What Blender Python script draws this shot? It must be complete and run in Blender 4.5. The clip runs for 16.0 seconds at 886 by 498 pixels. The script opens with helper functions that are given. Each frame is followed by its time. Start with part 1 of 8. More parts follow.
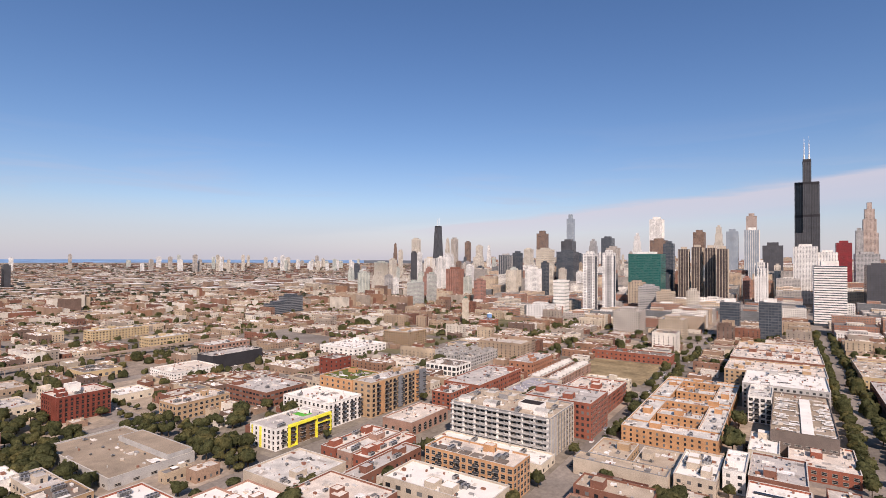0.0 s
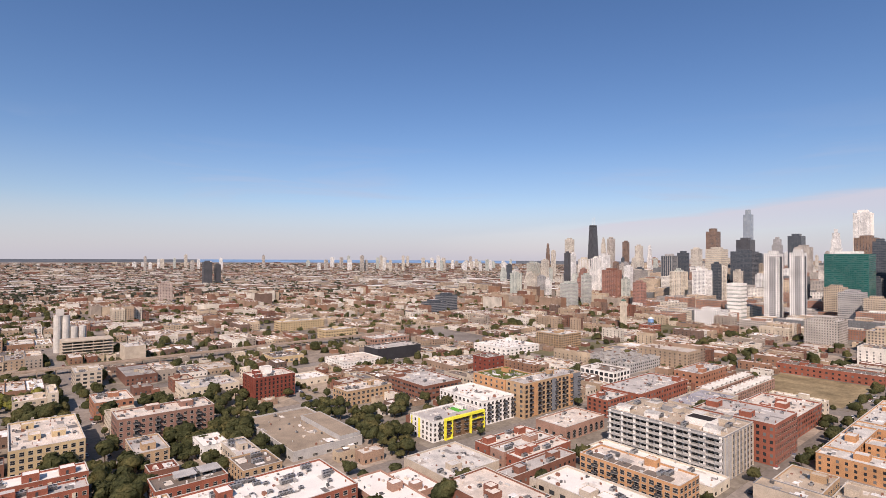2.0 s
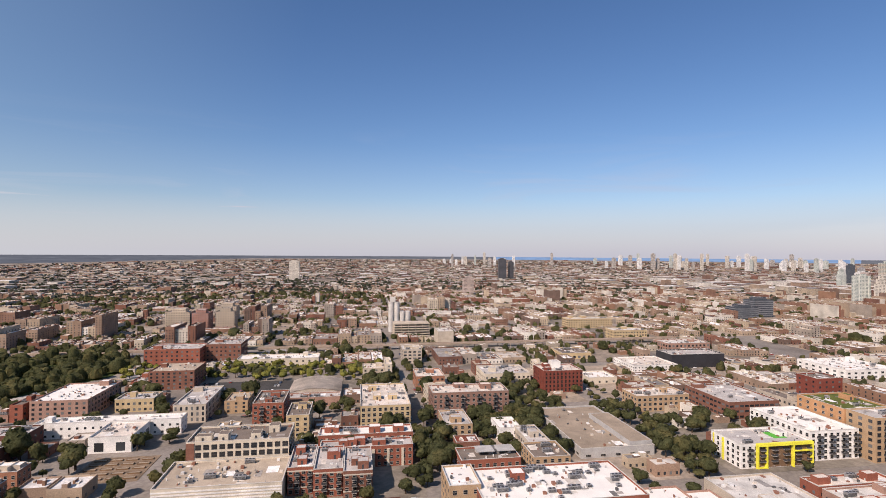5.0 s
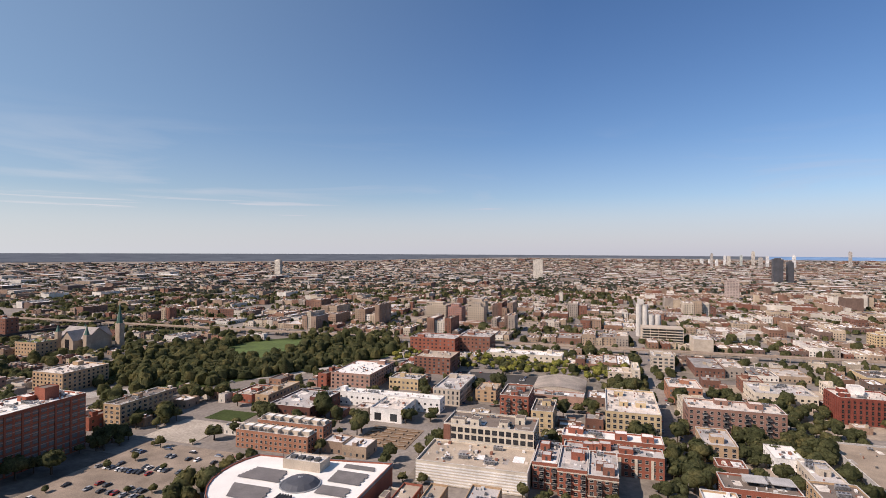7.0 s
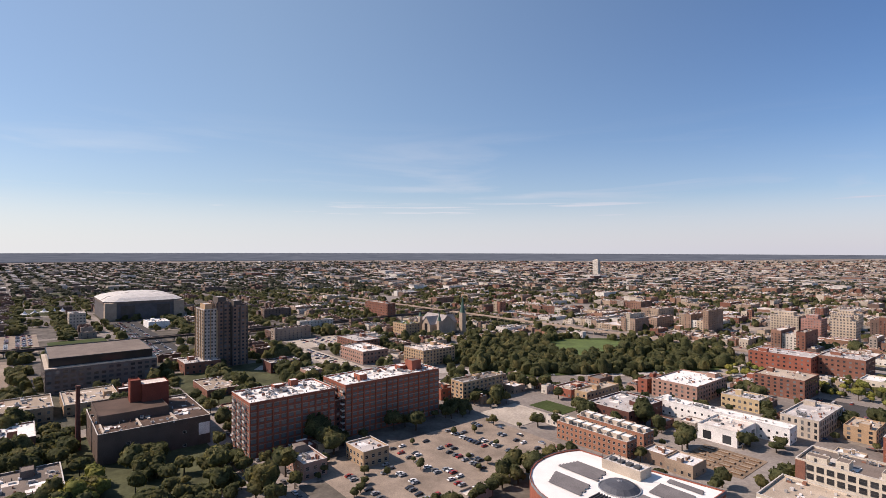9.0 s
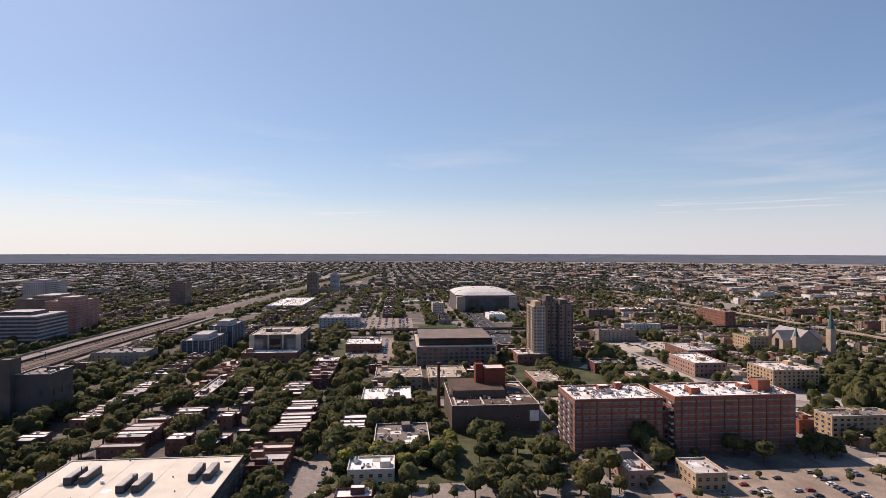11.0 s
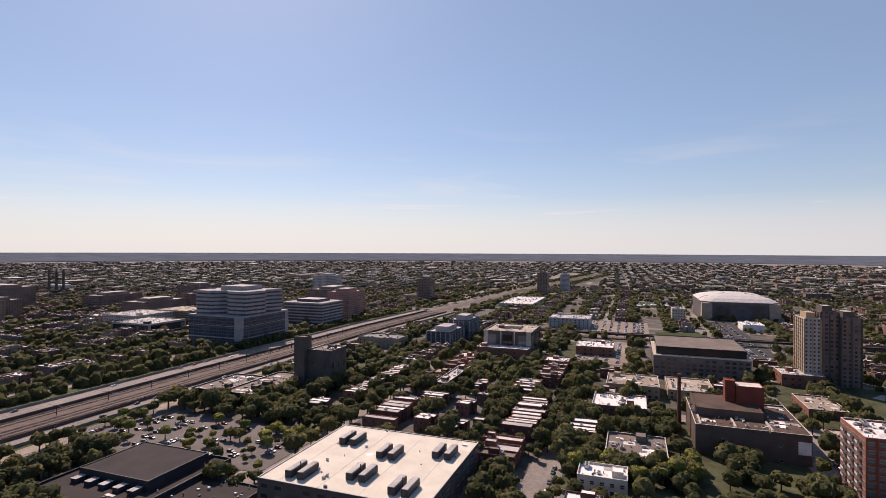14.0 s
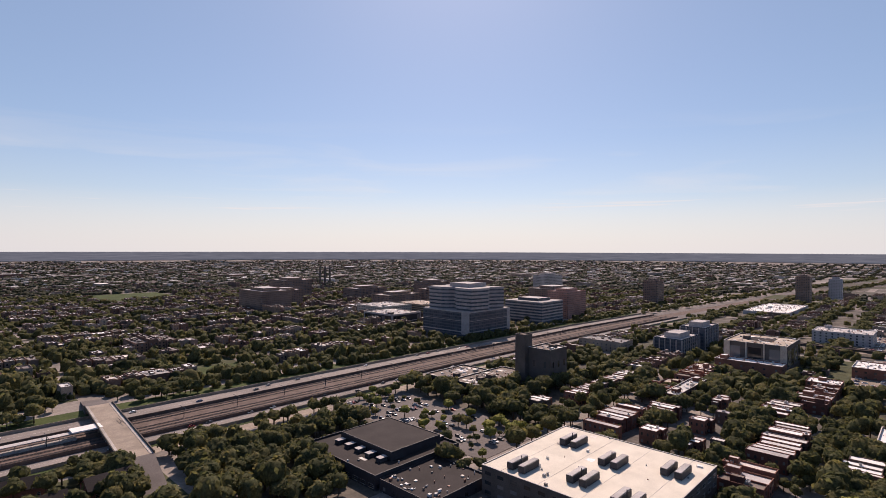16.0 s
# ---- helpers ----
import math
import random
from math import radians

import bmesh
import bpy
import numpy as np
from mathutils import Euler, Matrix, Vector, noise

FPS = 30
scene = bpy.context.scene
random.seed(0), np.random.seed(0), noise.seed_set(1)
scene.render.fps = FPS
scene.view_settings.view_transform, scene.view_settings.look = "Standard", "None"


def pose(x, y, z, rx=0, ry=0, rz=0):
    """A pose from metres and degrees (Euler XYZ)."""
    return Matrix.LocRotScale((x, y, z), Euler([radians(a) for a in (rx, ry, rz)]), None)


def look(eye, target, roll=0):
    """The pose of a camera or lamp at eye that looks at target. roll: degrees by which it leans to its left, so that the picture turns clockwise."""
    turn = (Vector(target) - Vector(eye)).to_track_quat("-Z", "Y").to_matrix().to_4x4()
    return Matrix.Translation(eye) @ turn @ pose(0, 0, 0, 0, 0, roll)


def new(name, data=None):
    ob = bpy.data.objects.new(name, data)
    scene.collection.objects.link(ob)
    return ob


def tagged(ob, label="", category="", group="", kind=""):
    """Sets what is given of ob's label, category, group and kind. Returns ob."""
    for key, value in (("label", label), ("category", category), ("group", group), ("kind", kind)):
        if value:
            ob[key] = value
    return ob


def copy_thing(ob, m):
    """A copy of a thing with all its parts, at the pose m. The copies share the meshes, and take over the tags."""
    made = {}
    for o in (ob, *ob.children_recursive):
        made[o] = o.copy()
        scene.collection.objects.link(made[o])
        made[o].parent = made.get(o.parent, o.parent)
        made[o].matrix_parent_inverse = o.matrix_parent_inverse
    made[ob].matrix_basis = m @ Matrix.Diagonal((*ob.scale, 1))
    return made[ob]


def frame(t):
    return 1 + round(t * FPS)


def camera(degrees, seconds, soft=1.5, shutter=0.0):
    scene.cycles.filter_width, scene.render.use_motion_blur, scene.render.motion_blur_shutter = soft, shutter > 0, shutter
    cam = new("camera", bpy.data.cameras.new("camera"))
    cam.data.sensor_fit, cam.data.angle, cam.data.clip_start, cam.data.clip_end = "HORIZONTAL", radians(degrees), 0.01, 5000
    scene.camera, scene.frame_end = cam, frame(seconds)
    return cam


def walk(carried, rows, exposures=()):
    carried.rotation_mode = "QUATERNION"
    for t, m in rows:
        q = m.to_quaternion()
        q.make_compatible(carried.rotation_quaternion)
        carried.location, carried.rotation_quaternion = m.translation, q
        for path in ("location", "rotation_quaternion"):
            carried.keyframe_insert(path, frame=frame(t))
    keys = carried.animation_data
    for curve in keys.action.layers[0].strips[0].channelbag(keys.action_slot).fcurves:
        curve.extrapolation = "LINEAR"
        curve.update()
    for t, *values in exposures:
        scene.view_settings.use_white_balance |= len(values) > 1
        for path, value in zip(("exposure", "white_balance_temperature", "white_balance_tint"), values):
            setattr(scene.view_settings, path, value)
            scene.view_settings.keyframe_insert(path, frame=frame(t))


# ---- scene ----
EYE_HEIGHT = 116.0
cam = camera(80.6, 16.0, soft=0.8)
# seconds, heading (0 is north, counted to the west), tilt, roll of the hovering camera
PATH = [
    (0.0, -56.61, 0.93, -0.31),
    (0.5, -52.81, 0.94, -0.29),
    (1.0, -48.98, 0.9, -0.36),
    (1.5, -44.67, 0.92, -0.32),
    (2.0, -40.04, 0.9, -0.31),
    (2.5, -35.4, 0.87, -0.33),
    (3.0, -30.63, 0.82, -0.31),
    (3.5, -25.31, 0.75, -0.32),
    (3.7, -22.83, 0.71, -0.33),
    (5.8, -0.29, 0.41, -0.4),
    (6.0, 2.42, 0.4, -0.4),
    (6.5, 9.38, 0.32, -0.36),
    (7.0, 16.87, 0.25, -0.29),
    (7.5, 25.1, 0.18, -0.24),
    (8.0, 33.47, 0.14, -0.26),
    (8.5, 41.91, 0.15, -0.16),
    (9.0, 50.72, 0.12, -0.13),
    (9.5, 60.05, 0.19, -0.1),
    (10.0, 69.26, 0.19, -0.05),
    (10.2, 72.95, 0.2, -0.03),
    (12.3, 97.63, 0.11, -0.26),
    (12.5, 98.98, 0.12, -0.27),
    (13.0, 102.45, 0.13, -0.29),
    (13.5, 106.13, 0.13, -0.25),
    (14.0, 109.99, 0.13, -0.23),
    (14.5, 114.74, 0.1, -0.24),
    (15.0, 120.43, 0.08, -0.25),
    (15.5, 126.75, 0.04, -0.2),
    (16.0, 133.77, 0.0, -0.16),
]
walk(cam, [(t, pose(0, 0, EYE_HEIGHT, 90 + tilt, roll, turn)) for t, turn, tilt, roll in PATH],
     exposures=[(0.0, 0.24, 6490, 23), (3.5, 0.22, 6450, 22), (7.0, 0.25, 6330, 20), (9.5, 0.38, 6390, 23), (13.0, 0.26, 6620, 27.5), (16.0, 0.25, 6620, 28)])

# ---- sky and sun ----
SUN_BEARING, SUN_HEIGHT = 228.0, 42.0


def nd(tree, kind, **values):
    """A node with the values of its numbered inputs (i0, i1 and so on)."""
    n = tree.nodes.new(kind)
    for key, value in values.items():
        n.inputs[int(key[1:])].default_value = value
    return n


def sums(tree, op, a, b=None, clamp=False):
    n = tree.nodes.new("ShaderNodeMath")
    n.operation, n.use_clamp = op, clamp
    for i, v in enumerate((a, b)):
        if v is None:
            continue
        if isinstance(v, (int, float)):
            n.inputs[i].default_value = v
        else:
            tree.links.new(v, n.inputs[i])
    return n.outputs[0]


def ramp(tree, fac, stops, mode="LINEAR"):
    n = tree.nodes.new("ShaderNodeValToRGB")
    n.color_ramp.interpolation = mode
    e = n.color_ramp.elements
    while len(e) < len(stops):
        e.new(0.5)
    for el, (p, c) in zip(e, stops):
        el.position, el.color = p, (*c, 1) if len(c) == 3 else c
    tree.links.new(fac, n.inputs[0])
    return n.outputs[0]


def blend(tree, fac, a, b, kind="MIX"):
    n = tree.nodes.new("ShaderNodeMix")
    n.data_type, n.blend_type = "RGBA", kind
    for sock, v in ((n.inputs[0], fac), (n.inputs[6], a), (n.inputs[7], b)):
        if isinstance(v, (int, float)):
            sock.default_value = v
        elif isinstance(v, tuple):
            sock.default_value = (*v, 1)
        else:
            tree.links.new(v, sock)
    return n.outputs[2]


world = bpy.data.worlds.new("sky")
scene.world = world
world.use_nodes = True
wt = world.node_tree
wt.nodes.clear()
sky = nd(wt, "ShaderNodeTexSky")
sky.sky_type, sky.sun_disc = "NISHITA", False
sky.sun_elevation, sky.sun_rotation = radians(SUN_HEIGHT), radians(SUN_BEARING)
sky.altitude, sky.air_density, sky.dust_density, sky.ozone_density = 200.0, 1.0, 0.45, 3.0
# thin cirrus: streaks stretched along the horizon, thickest low over the city
coord = nd(wt, "ShaderNodeTexCoord")
sep = nd(wt, "ShaderNodeSeparateXYZ")
wt.links.new(coord.outputs["Generated"], sep.inputs[0])
up = sep.outputs[2]
flat = nd(wt, "ShaderNodeMapping", i3=(1.0, 1.0, 9.0))
wt.links.new(coord.outputs["Generated"], flat.inputs[0])
cirrus = nd(wt, "ShaderNodeTexNoise", i2=2.6, i3=7.0, i4=0.55, i8=0.6)
wt.links.new(flat.outputs[0], cirrus.inputs[0])
streak = ramp(wt, cirrus.outputs[0], [(0.47, (0, 0, 0)), (0.72, (1, 1, 1))])
low = ramp(wt, up, [(0.0, (1, 1, 1)), (0.06, (0.75, 0.75, 0.75)), (0.24, (0, 0, 0))])
cloud = sums(wt, "MULTIPLY", streak, low)
veil = ramp(wt, up, [(0.0, (0.8, 0.8, 0.8)), (0.05, (0.55, 0.55, 0.55)), (0.1, (0.1, 0.1, 0.1)), (0.2, (0, 0, 0))])
# one long bank of high cloud in the east, its upper edge climbing towards the south
azimuth = sums(wt, "ARCTAN2", sep.outputs[0], sep.outputs[1])
edge = sums(wt, "ADD", sums(wt, "MULTIPLY", sums(wt, "SUBTRACT", azimuth, 0.96), 0.098), 0.063)
wisp = nd(wt, "ShaderNodeTexNoise", i2=5.0, i3=5.0, i4=0.6)
wt.links.new(flat.outputs[0], wisp.inputs[0])
under = sums(wt, "SUBTRACT", sums(wt, "ADD", edge, sums(wt, "MULTIPLY", sums(wt, "SUBTRACT", wisp.outputs[0], 0.5), 0.03)), up)
bank = ramp(wt, sums(wt, "ADD", under, 0.5), [(0.494, (0, 0, 0)), (0.508, (0.8, 0.8, 0.8)), (0.535, (0.65, 0.65, 0.65)), (0.575, (0.1, 0.1, 0.1))])
east = ramp(wt, sums(wt, "DIVIDE", azimuth, 3.2), [(0.2, (0, 0, 0)), (0.31, (1, 1, 1)), (0.6, (1, 1, 1)), (0.75, (0, 0, 0))])
bank = sums(wt, "MULTIPLY", bank, east)
# fine bright threads of cloud low in the west
thread = nd(wt, "ShaderNodeMapping", i3=(1.0, 1.0, 34.0))
wt.links.new(coord.outputs["Generated"], thread.inputs[0])
fibre = nd(wt, "ShaderNodeTexNoise", i2=4.2, i3=6.0, i4=0.55, i8=0.3)
wt.links.new(thread.outputs[0], fibre.inputs[0])
threads = sums(wt, "MULTIPLY", ramp(wt, fibre.outputs[0], [(0.54, (0, 0, 0)), (0.68, (1, 1, 1))]),
               ramp(wt, up, [(0.045, (0, 0, 0)), (0.068, (0.9, 0.9, 0.9)), (0.082, (0.8, 0.8, 0.8)), (0.1, (0, 0, 0))]))
threads = sums(wt, "MULTIPLY", threads, sums(wt, "LESS_THAN", sep.outputs[0], 0.15))
cover = sums(wt, "MAXIMUM", threads, sums(wt, "MAXIMUM", sums(wt, "MAXIMUM", sums(wt, "MULTIPLY", cloud, 0.75), veil), bank))
deep = nd(wt, "ShaderNodeHueSaturation", i1=1.16, i2=1.02)
wt.links.new(sky.outputs[0], deep.inputs[4])
# haze is brighter on the sun's side
sunward = sums(wt, "ADD", sums(wt, "MULTIPLY", sep.outputs[0], math.sin(radians(SUN_BEARING))), sums(wt, "MULTIPLY", sep.outputs[1], math.cos(radians(SUN_BEARING))))
haze = blend(wt, sums(wt, "MULTIPLY", sums(wt, "ADD", sunward, 1.0), 0.5, True), (4.9, 5.1, 5.85), (7.3, 7.8, 7.3))
haze = blend(wt, bank, haze, (6.5, 6.35, 6.6))
# a thin high veil greys the blue on the sun's side
grey = sums(wt, "MULTIPLY", sums(wt, "ADD", sunward, 0.55, True), 0.4)
tint = blend(wt, cover, blend(wt, grey, deep.outputs[0], (3.74, 5.12, 5.34)), haze)
back = nd(wt, "ShaderNodeBackground", i1=0.088)
wt.links.new(tint, back.inputs[0])
wo = nd(wt, "ShaderNodeOutputWorld")
wt.links.new(back.outputs[0], wo.inputs[0])

sun = new("sun", bpy.data.lights.new("sun", "SUN"))
sun.data.energy, sun.data.angle, sun.data.color = 5.0, radians(0.53), (1.0, 0.86, 0.69)
a, e = radians(SUN_BEARING), radians(SUN_HEIGHT)
sun.matrix_world = look((0, 0, 400), (-math.sin(a) * math.cos(e), -math.cos(a) * math.cos(e), 400 - math.sin(e)))

# ---- materials ----
def material(name, colours, rough=0.85, grain=0.5, grain_size=3.0, stain=0.35, stain_size=0.05, bump=0.0, metal=0.0,
             by="island", spec=0.3):
    """A surface whose pieces take one of the colours each (by island or by object), with stains and grain on them."""
    m = bpy.data.materials.new(name)
    m.use_nodes = True
    t = m.node_tree
    b = t.nodes["Principled BSDF"]
    pos = nd(t, "ShaderNodeNewGeometry")
    if by == "object":
        rnd = nd(t, "ShaderNodeObjectInfo").outputs["Random"]
    else:
        rnd = pos.outputs["Random Per Island"]
    n = len(colours)
    col = ramp(t, rnd, [(i / n, c) for i, c in enumerate(colours)], "CONSTANT")
    big = nd(t, "ShaderNodeTexNoise", i2=stain_size, i3=4.0, i4=0.6)
    small = nd(t, "ShaderNodeTexNoise", i2=grain_size, i3=3.0, i4=0.65)
    for k in (big, small):
        t.links.new(pos.outputs["Position"], k.inputs[0])
    shade = ramp(t, big.outputs[0], [(0.3, (1 - stain,) * 3), (0.7, (1 + stain * 0.4,) * 3)])
    col = blend(t, 1.0, col, shade, "MULTIPLY")
    fine = ramp(t, small.outputs[0], [(0.3, (1 - grain * 0.5,) * 3), (0.7, (1 + grain * 0.3,) * 3)])
    col = blend(t, 1.0, col, fine, "MULTIPLY")
    t.links.new(col, b.inputs["Base Color"])
    b.inputs["Roughness"].default_value, b.inputs["Metallic"].default_value = rough, metal
    b.inputs["Specular IOR Level"].default_value = spec
    if bump:
        bm_ = nd(t, "ShaderNodeBump", i0=bump, i1=0.1)
        t.links.new(small.outputs[0], bm_.inputs["Height"])
        t.links.new(bm_.outputs[0], b.inputs["Normal"])
    return m


def windowed(name, colours, pane=(0.06, 0.06, 0.065), du=3.0, dv=3.2, wide=0.42, tall=0.5, by="island", rough=0.85, grey=0.0,
             pane_rough=0.2, base=0.0, lit=0.5):
    """A far wall with rows of windows set into it: u runs along the wall, v up."""
    m = material(name, colours, rough=rough, by=by)
    t = m.node_tree
    b = t.nodes["Principled BSDF"]
    old = b.inputs["Base Color"].links[0].from_socket
    pos = nd(t, "ShaderNodeNewGeometry")
    s = nd(t, "ShaderNodeSeparateXYZ")
    t.links.new(pos.outputs["Position"], s.inputs[0])
    u = sums(t, "FRACT", sums(t, "DIVIDE", sums(t, "ADD", s.outputs[0], s.outputs[1]), du))
    v = sums(t, "FRACT", sums(t, "DIVIDE", sums(t, "SUBTRACT", s.outputs[2], base), dv))
    cell = nd(t, "ShaderNodeTexWhiteNoise")
    grid = nd(t, "ShaderNodeVectorMath")
    grid.operation = "FLOOR"
    scl = nd(t, "ShaderNodeVectorMath", i1=(du, du, dv))
    scl.operation = "DIVIDE"
    t.links.new(pos.outputs["Position"], scl.inputs[0])
    t.links.new(scl.outputs[0], grid.inputs[0])
    t.links.new(grid.outputs[0], cell.inputs[0])
    inside = sums(t, "MULTIPLY", sums(t, "LESS_THAN", sums(t, "ABSOLUTE", sums(t, "SUBTRACT", u, 0.5)), wide / 2),
                  sums(t, "LESS_THAN", sums(t, "ABSOLUTE", sums(t, "SUBTRACT", v, 0.52)), tall / 2))
    nz = nd(t, "ShaderNodeSeparateXYZ")
    t.links.new(pos.outputs["True Normal"], nz.inputs[0])
    inside = sums(t, "MULTIPLY", inside, sums(t, "LESS_THAN", sums(t, "ABSOLUTE", nz.outputs[2]), 0.5))
    glass = blend(t, sums(t, "MULTIPLY", sums(t, "POWER", cell.outputs[0], 3.0), lit), pane, (0.35, 0.36, 0.38))
    t.links.new(blend(t, inside, old, glass), b.inputs["Base Color"])
    t.links.new(sums(t, "ADD", sums(t, "MULTIPLY", inside, pane_rough - rough), rough), b.inputs["Roughness"])
    return m


WALLS = [(0.22, 0.10, 0.068), (0.28, 0.16, 0.105), (0.37, 0.28, 0.20), (0.18, 0.09, 0.066), (0.50, 0.43, 0.34), (0.31, 0.21, 0.15),
         (0.58, 0.53, 0.46), (0.24, 0.135, 0.095), (0.34, 0.29, 0.245), (0.17, 0.115, 0.092), (0.46, 0.37, 0.27), (0.68, 0.64, 0.58), (0.38, 0.29, 0.21),
         (0.32, 0.23, 0.17)]
ROOFS = [(0.52, 0.475, 0.43), (0.66, 0.62, 0.575), (0.32, 0.30, 0.285), (0.80, 0.785, 0.765), (0.57, 0.52, 0.465), (0.42, 0.38, 0.345),
         (0.70, 0.64, 0.57), (0.86, 0.85, 0.83), (0.20, 0.19, 0.185), (0.54, 0.485, 0.43), (0.75, 0.70, 0.64)]
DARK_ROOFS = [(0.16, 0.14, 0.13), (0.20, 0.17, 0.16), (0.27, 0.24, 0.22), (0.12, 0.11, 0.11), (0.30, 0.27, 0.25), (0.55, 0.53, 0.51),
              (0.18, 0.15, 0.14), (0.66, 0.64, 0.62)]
M = {
    "ground": material("ground", [(0.265, 0.235, 0.21)], grain_size=0.4, stain=0.5, stain_size=0.012, by="object", spec=0.06),
    "asphalt": material("asphalt", [(0.075, 0.072, 0.07)], grain_size=0.8, stain=0.3, stain_size=0.08, by="object", spec=0.06),
    "concrete": material("concrete", [(0.40, 0.37, 0.34)], grain_size=0.8, stain=0.3, stain_size=0.06, by="object", spec=0.06),
    "blocks": material("blocks", [(0.34, 0.285, 0.235), (0.25, 0.22, 0.185), (0.38, 0.315, 0.25), (0.17, 0.155, 0.095), (0.24, 0.21, 0.175), (0.30, 0.25, 0.205)],
                       grain_size=0.3, stain=0.45, stain_size=0.05, spec=0.06),
    "yards": material("yards", [(0.115, 0.105, 0.085), (0.135, 0.12, 0.10), (0.082, 0.088, 0.048), (0.145, 0.13, 0.115), (0.1, 0.095, 0.072)],
                      grain_size=0.3, stain=0.5, stain_size=0.06, spec=0.06),
    "grass": material("grass", [(0.062, 0.082, 0.03)], grain_size=0.5, stain=0.35, stain_size=0.04, by="object", spec=0.06),
    "gravel": material("gravel", [(0.42, 0.37, 0.31)], grain_size=0.6, stain=0.25, by="object", spec=0.06),
    "far_wall": windowed("far_wall", WALLS),
    "town_wall": windowed("town_wall", [(0.60, 0.54, 0.45), (0.72, 0.69, 0.64), (0.40, 0.37, 0.34), (0.48, 0.37, 0.27), (0.78, 0.76, 0.73), (0.16, 0.17, 0.18), (0.55, 0.44, 0.32), (0.32, 0.16, 0.11), (0.36, 0.20, 0.14), (0.40, 0.38, 0.36)],
                          (0.12, 0.12, 0.125), 3.2, 3.4, 0.5, 0.5),
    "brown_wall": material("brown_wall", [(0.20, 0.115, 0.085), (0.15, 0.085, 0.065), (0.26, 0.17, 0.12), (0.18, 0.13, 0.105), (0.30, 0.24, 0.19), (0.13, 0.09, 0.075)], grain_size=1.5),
    "mid_wall": material("mid_wall", WALLS, grain_size=1.5),
    "roof": material("roof", ROOFS, grain_size=0.7, stain=0.4, stain_size=0.12),
    "dark_roof": material("dark_roof", DARK_ROOFS, grain_size=0.7, stain=0.4, stain_size=0.12),
    # mid greys that put the haze of distance into the roof colour
    "hazed_roof": material("hazed_roof", [(0.30, 0.28, 0.27), (0.24, 0.22, 0.21), (0.38, 0.36, 0.35), (0.19, 0.17, 0.165), (0.33, 0.29, 0.27), (0.50, 0.48, 0.46)], grain_size=0.7, stain=0.3),
    "pane": material("pane", [(0.03, 0.034, 0.04), (0.05, 0.055, 0.06), (0.02, 0.022, 0.026), (0.16, 0.16, 0.16)], rough=0.12, grain=0.1, stain=0.1, spec=0.6),
    "bark": material("bark", [(0.09, 0.065, 0.045)], by="object"),
}


def see_through(m, share):
    """Thin leaves: part of the light passes through them."""
    t = m.node_tree
    b = t.nodes["Principled BSDF"]
    thin = nd(t, "ShaderNodeBsdfTranslucent")
    warm = blend(t, 1.0, b.inputs["Base Color"].links[0].from_socket, (1.3, 1.25, 1.0), "MULTIPLY")
    t.links.new(warm, thin.inputs[0])
    both = nd(t, "ShaderNodeMixShader", i0=share)
    t.links.new(b.outputs[0], both.inputs[1])
    t.links.new(thin.outputs[0], both.inputs[2])
    t.links.new(both.outputs[0], t.nodes["Material Output"].inputs[0])


def foliage(name, dark, mid, light, share=0.15):
    """Leaves: every stand of trees has a green of its own, mottled by the clumps of leaves on each crown."""
    m = material(name, [(0.86,) * 3, (1.0,) * 3, (1.14,) * 3, (0.93,) * 3, (1.07,) * 3], rough=0.8, grain=1.1, grain_size=0.9, stain=0.0, bump=0.8, spec=0.08)
    t = m.node_tree
    b = t.nodes["Principled BSDF"]
    pos = nd(t, "ShaderNodeNewGeometry")
    stand = nd(t, "ShaderNodeTexNoise", i2=0.085, i3=2.0, i4=0.6)
    t.links.new(pos.outputs["Position"], stand.inputs[0])
    green = ramp(t, stand.outputs[0], [(0.36, dark), (0.5, mid), (0.66, light)])
    old = b.inputs["Base Color"].links[0].from_socket
    t.links.new(blend(t, 1.0, green, old, "MULTIPLY"), b.inputs["Base Color"])
    see_through(m, share)
    M[name] = m


foliage("leaf", (0.074, 0.082, 0.039), (0.104, 0.112, 0.052), (0.172, 0.156, 0.067), 0.5)
foliage("yellow_leaf", (0.14, 0.15, 0.04), (0.19, 0.19, 0.045), (0.24, 0.22, 0.05), 0.22)
# greyer than the near leaves: haze is mixed into this green
foliage("hazed_leaf", (0.062, 0.07, 0.05), (0.08, 0.088, 0.062), (0.105, 0.105, 0.08), 0.5)


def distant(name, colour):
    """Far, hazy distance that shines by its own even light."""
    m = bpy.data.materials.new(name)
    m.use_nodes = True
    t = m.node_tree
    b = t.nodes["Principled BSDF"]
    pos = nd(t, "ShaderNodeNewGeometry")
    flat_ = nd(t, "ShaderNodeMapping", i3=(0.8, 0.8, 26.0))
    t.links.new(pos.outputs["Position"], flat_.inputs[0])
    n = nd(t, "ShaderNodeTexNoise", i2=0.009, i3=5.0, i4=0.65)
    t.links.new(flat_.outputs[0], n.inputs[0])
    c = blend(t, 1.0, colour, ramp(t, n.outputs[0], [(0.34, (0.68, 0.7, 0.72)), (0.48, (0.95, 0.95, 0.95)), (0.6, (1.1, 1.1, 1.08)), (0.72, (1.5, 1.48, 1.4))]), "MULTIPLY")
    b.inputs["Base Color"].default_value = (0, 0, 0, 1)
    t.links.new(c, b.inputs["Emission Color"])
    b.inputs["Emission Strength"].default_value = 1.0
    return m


# both glow by themselves, with haze painted into the land and lake colours
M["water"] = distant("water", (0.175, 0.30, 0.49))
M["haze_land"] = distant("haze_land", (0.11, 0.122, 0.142))

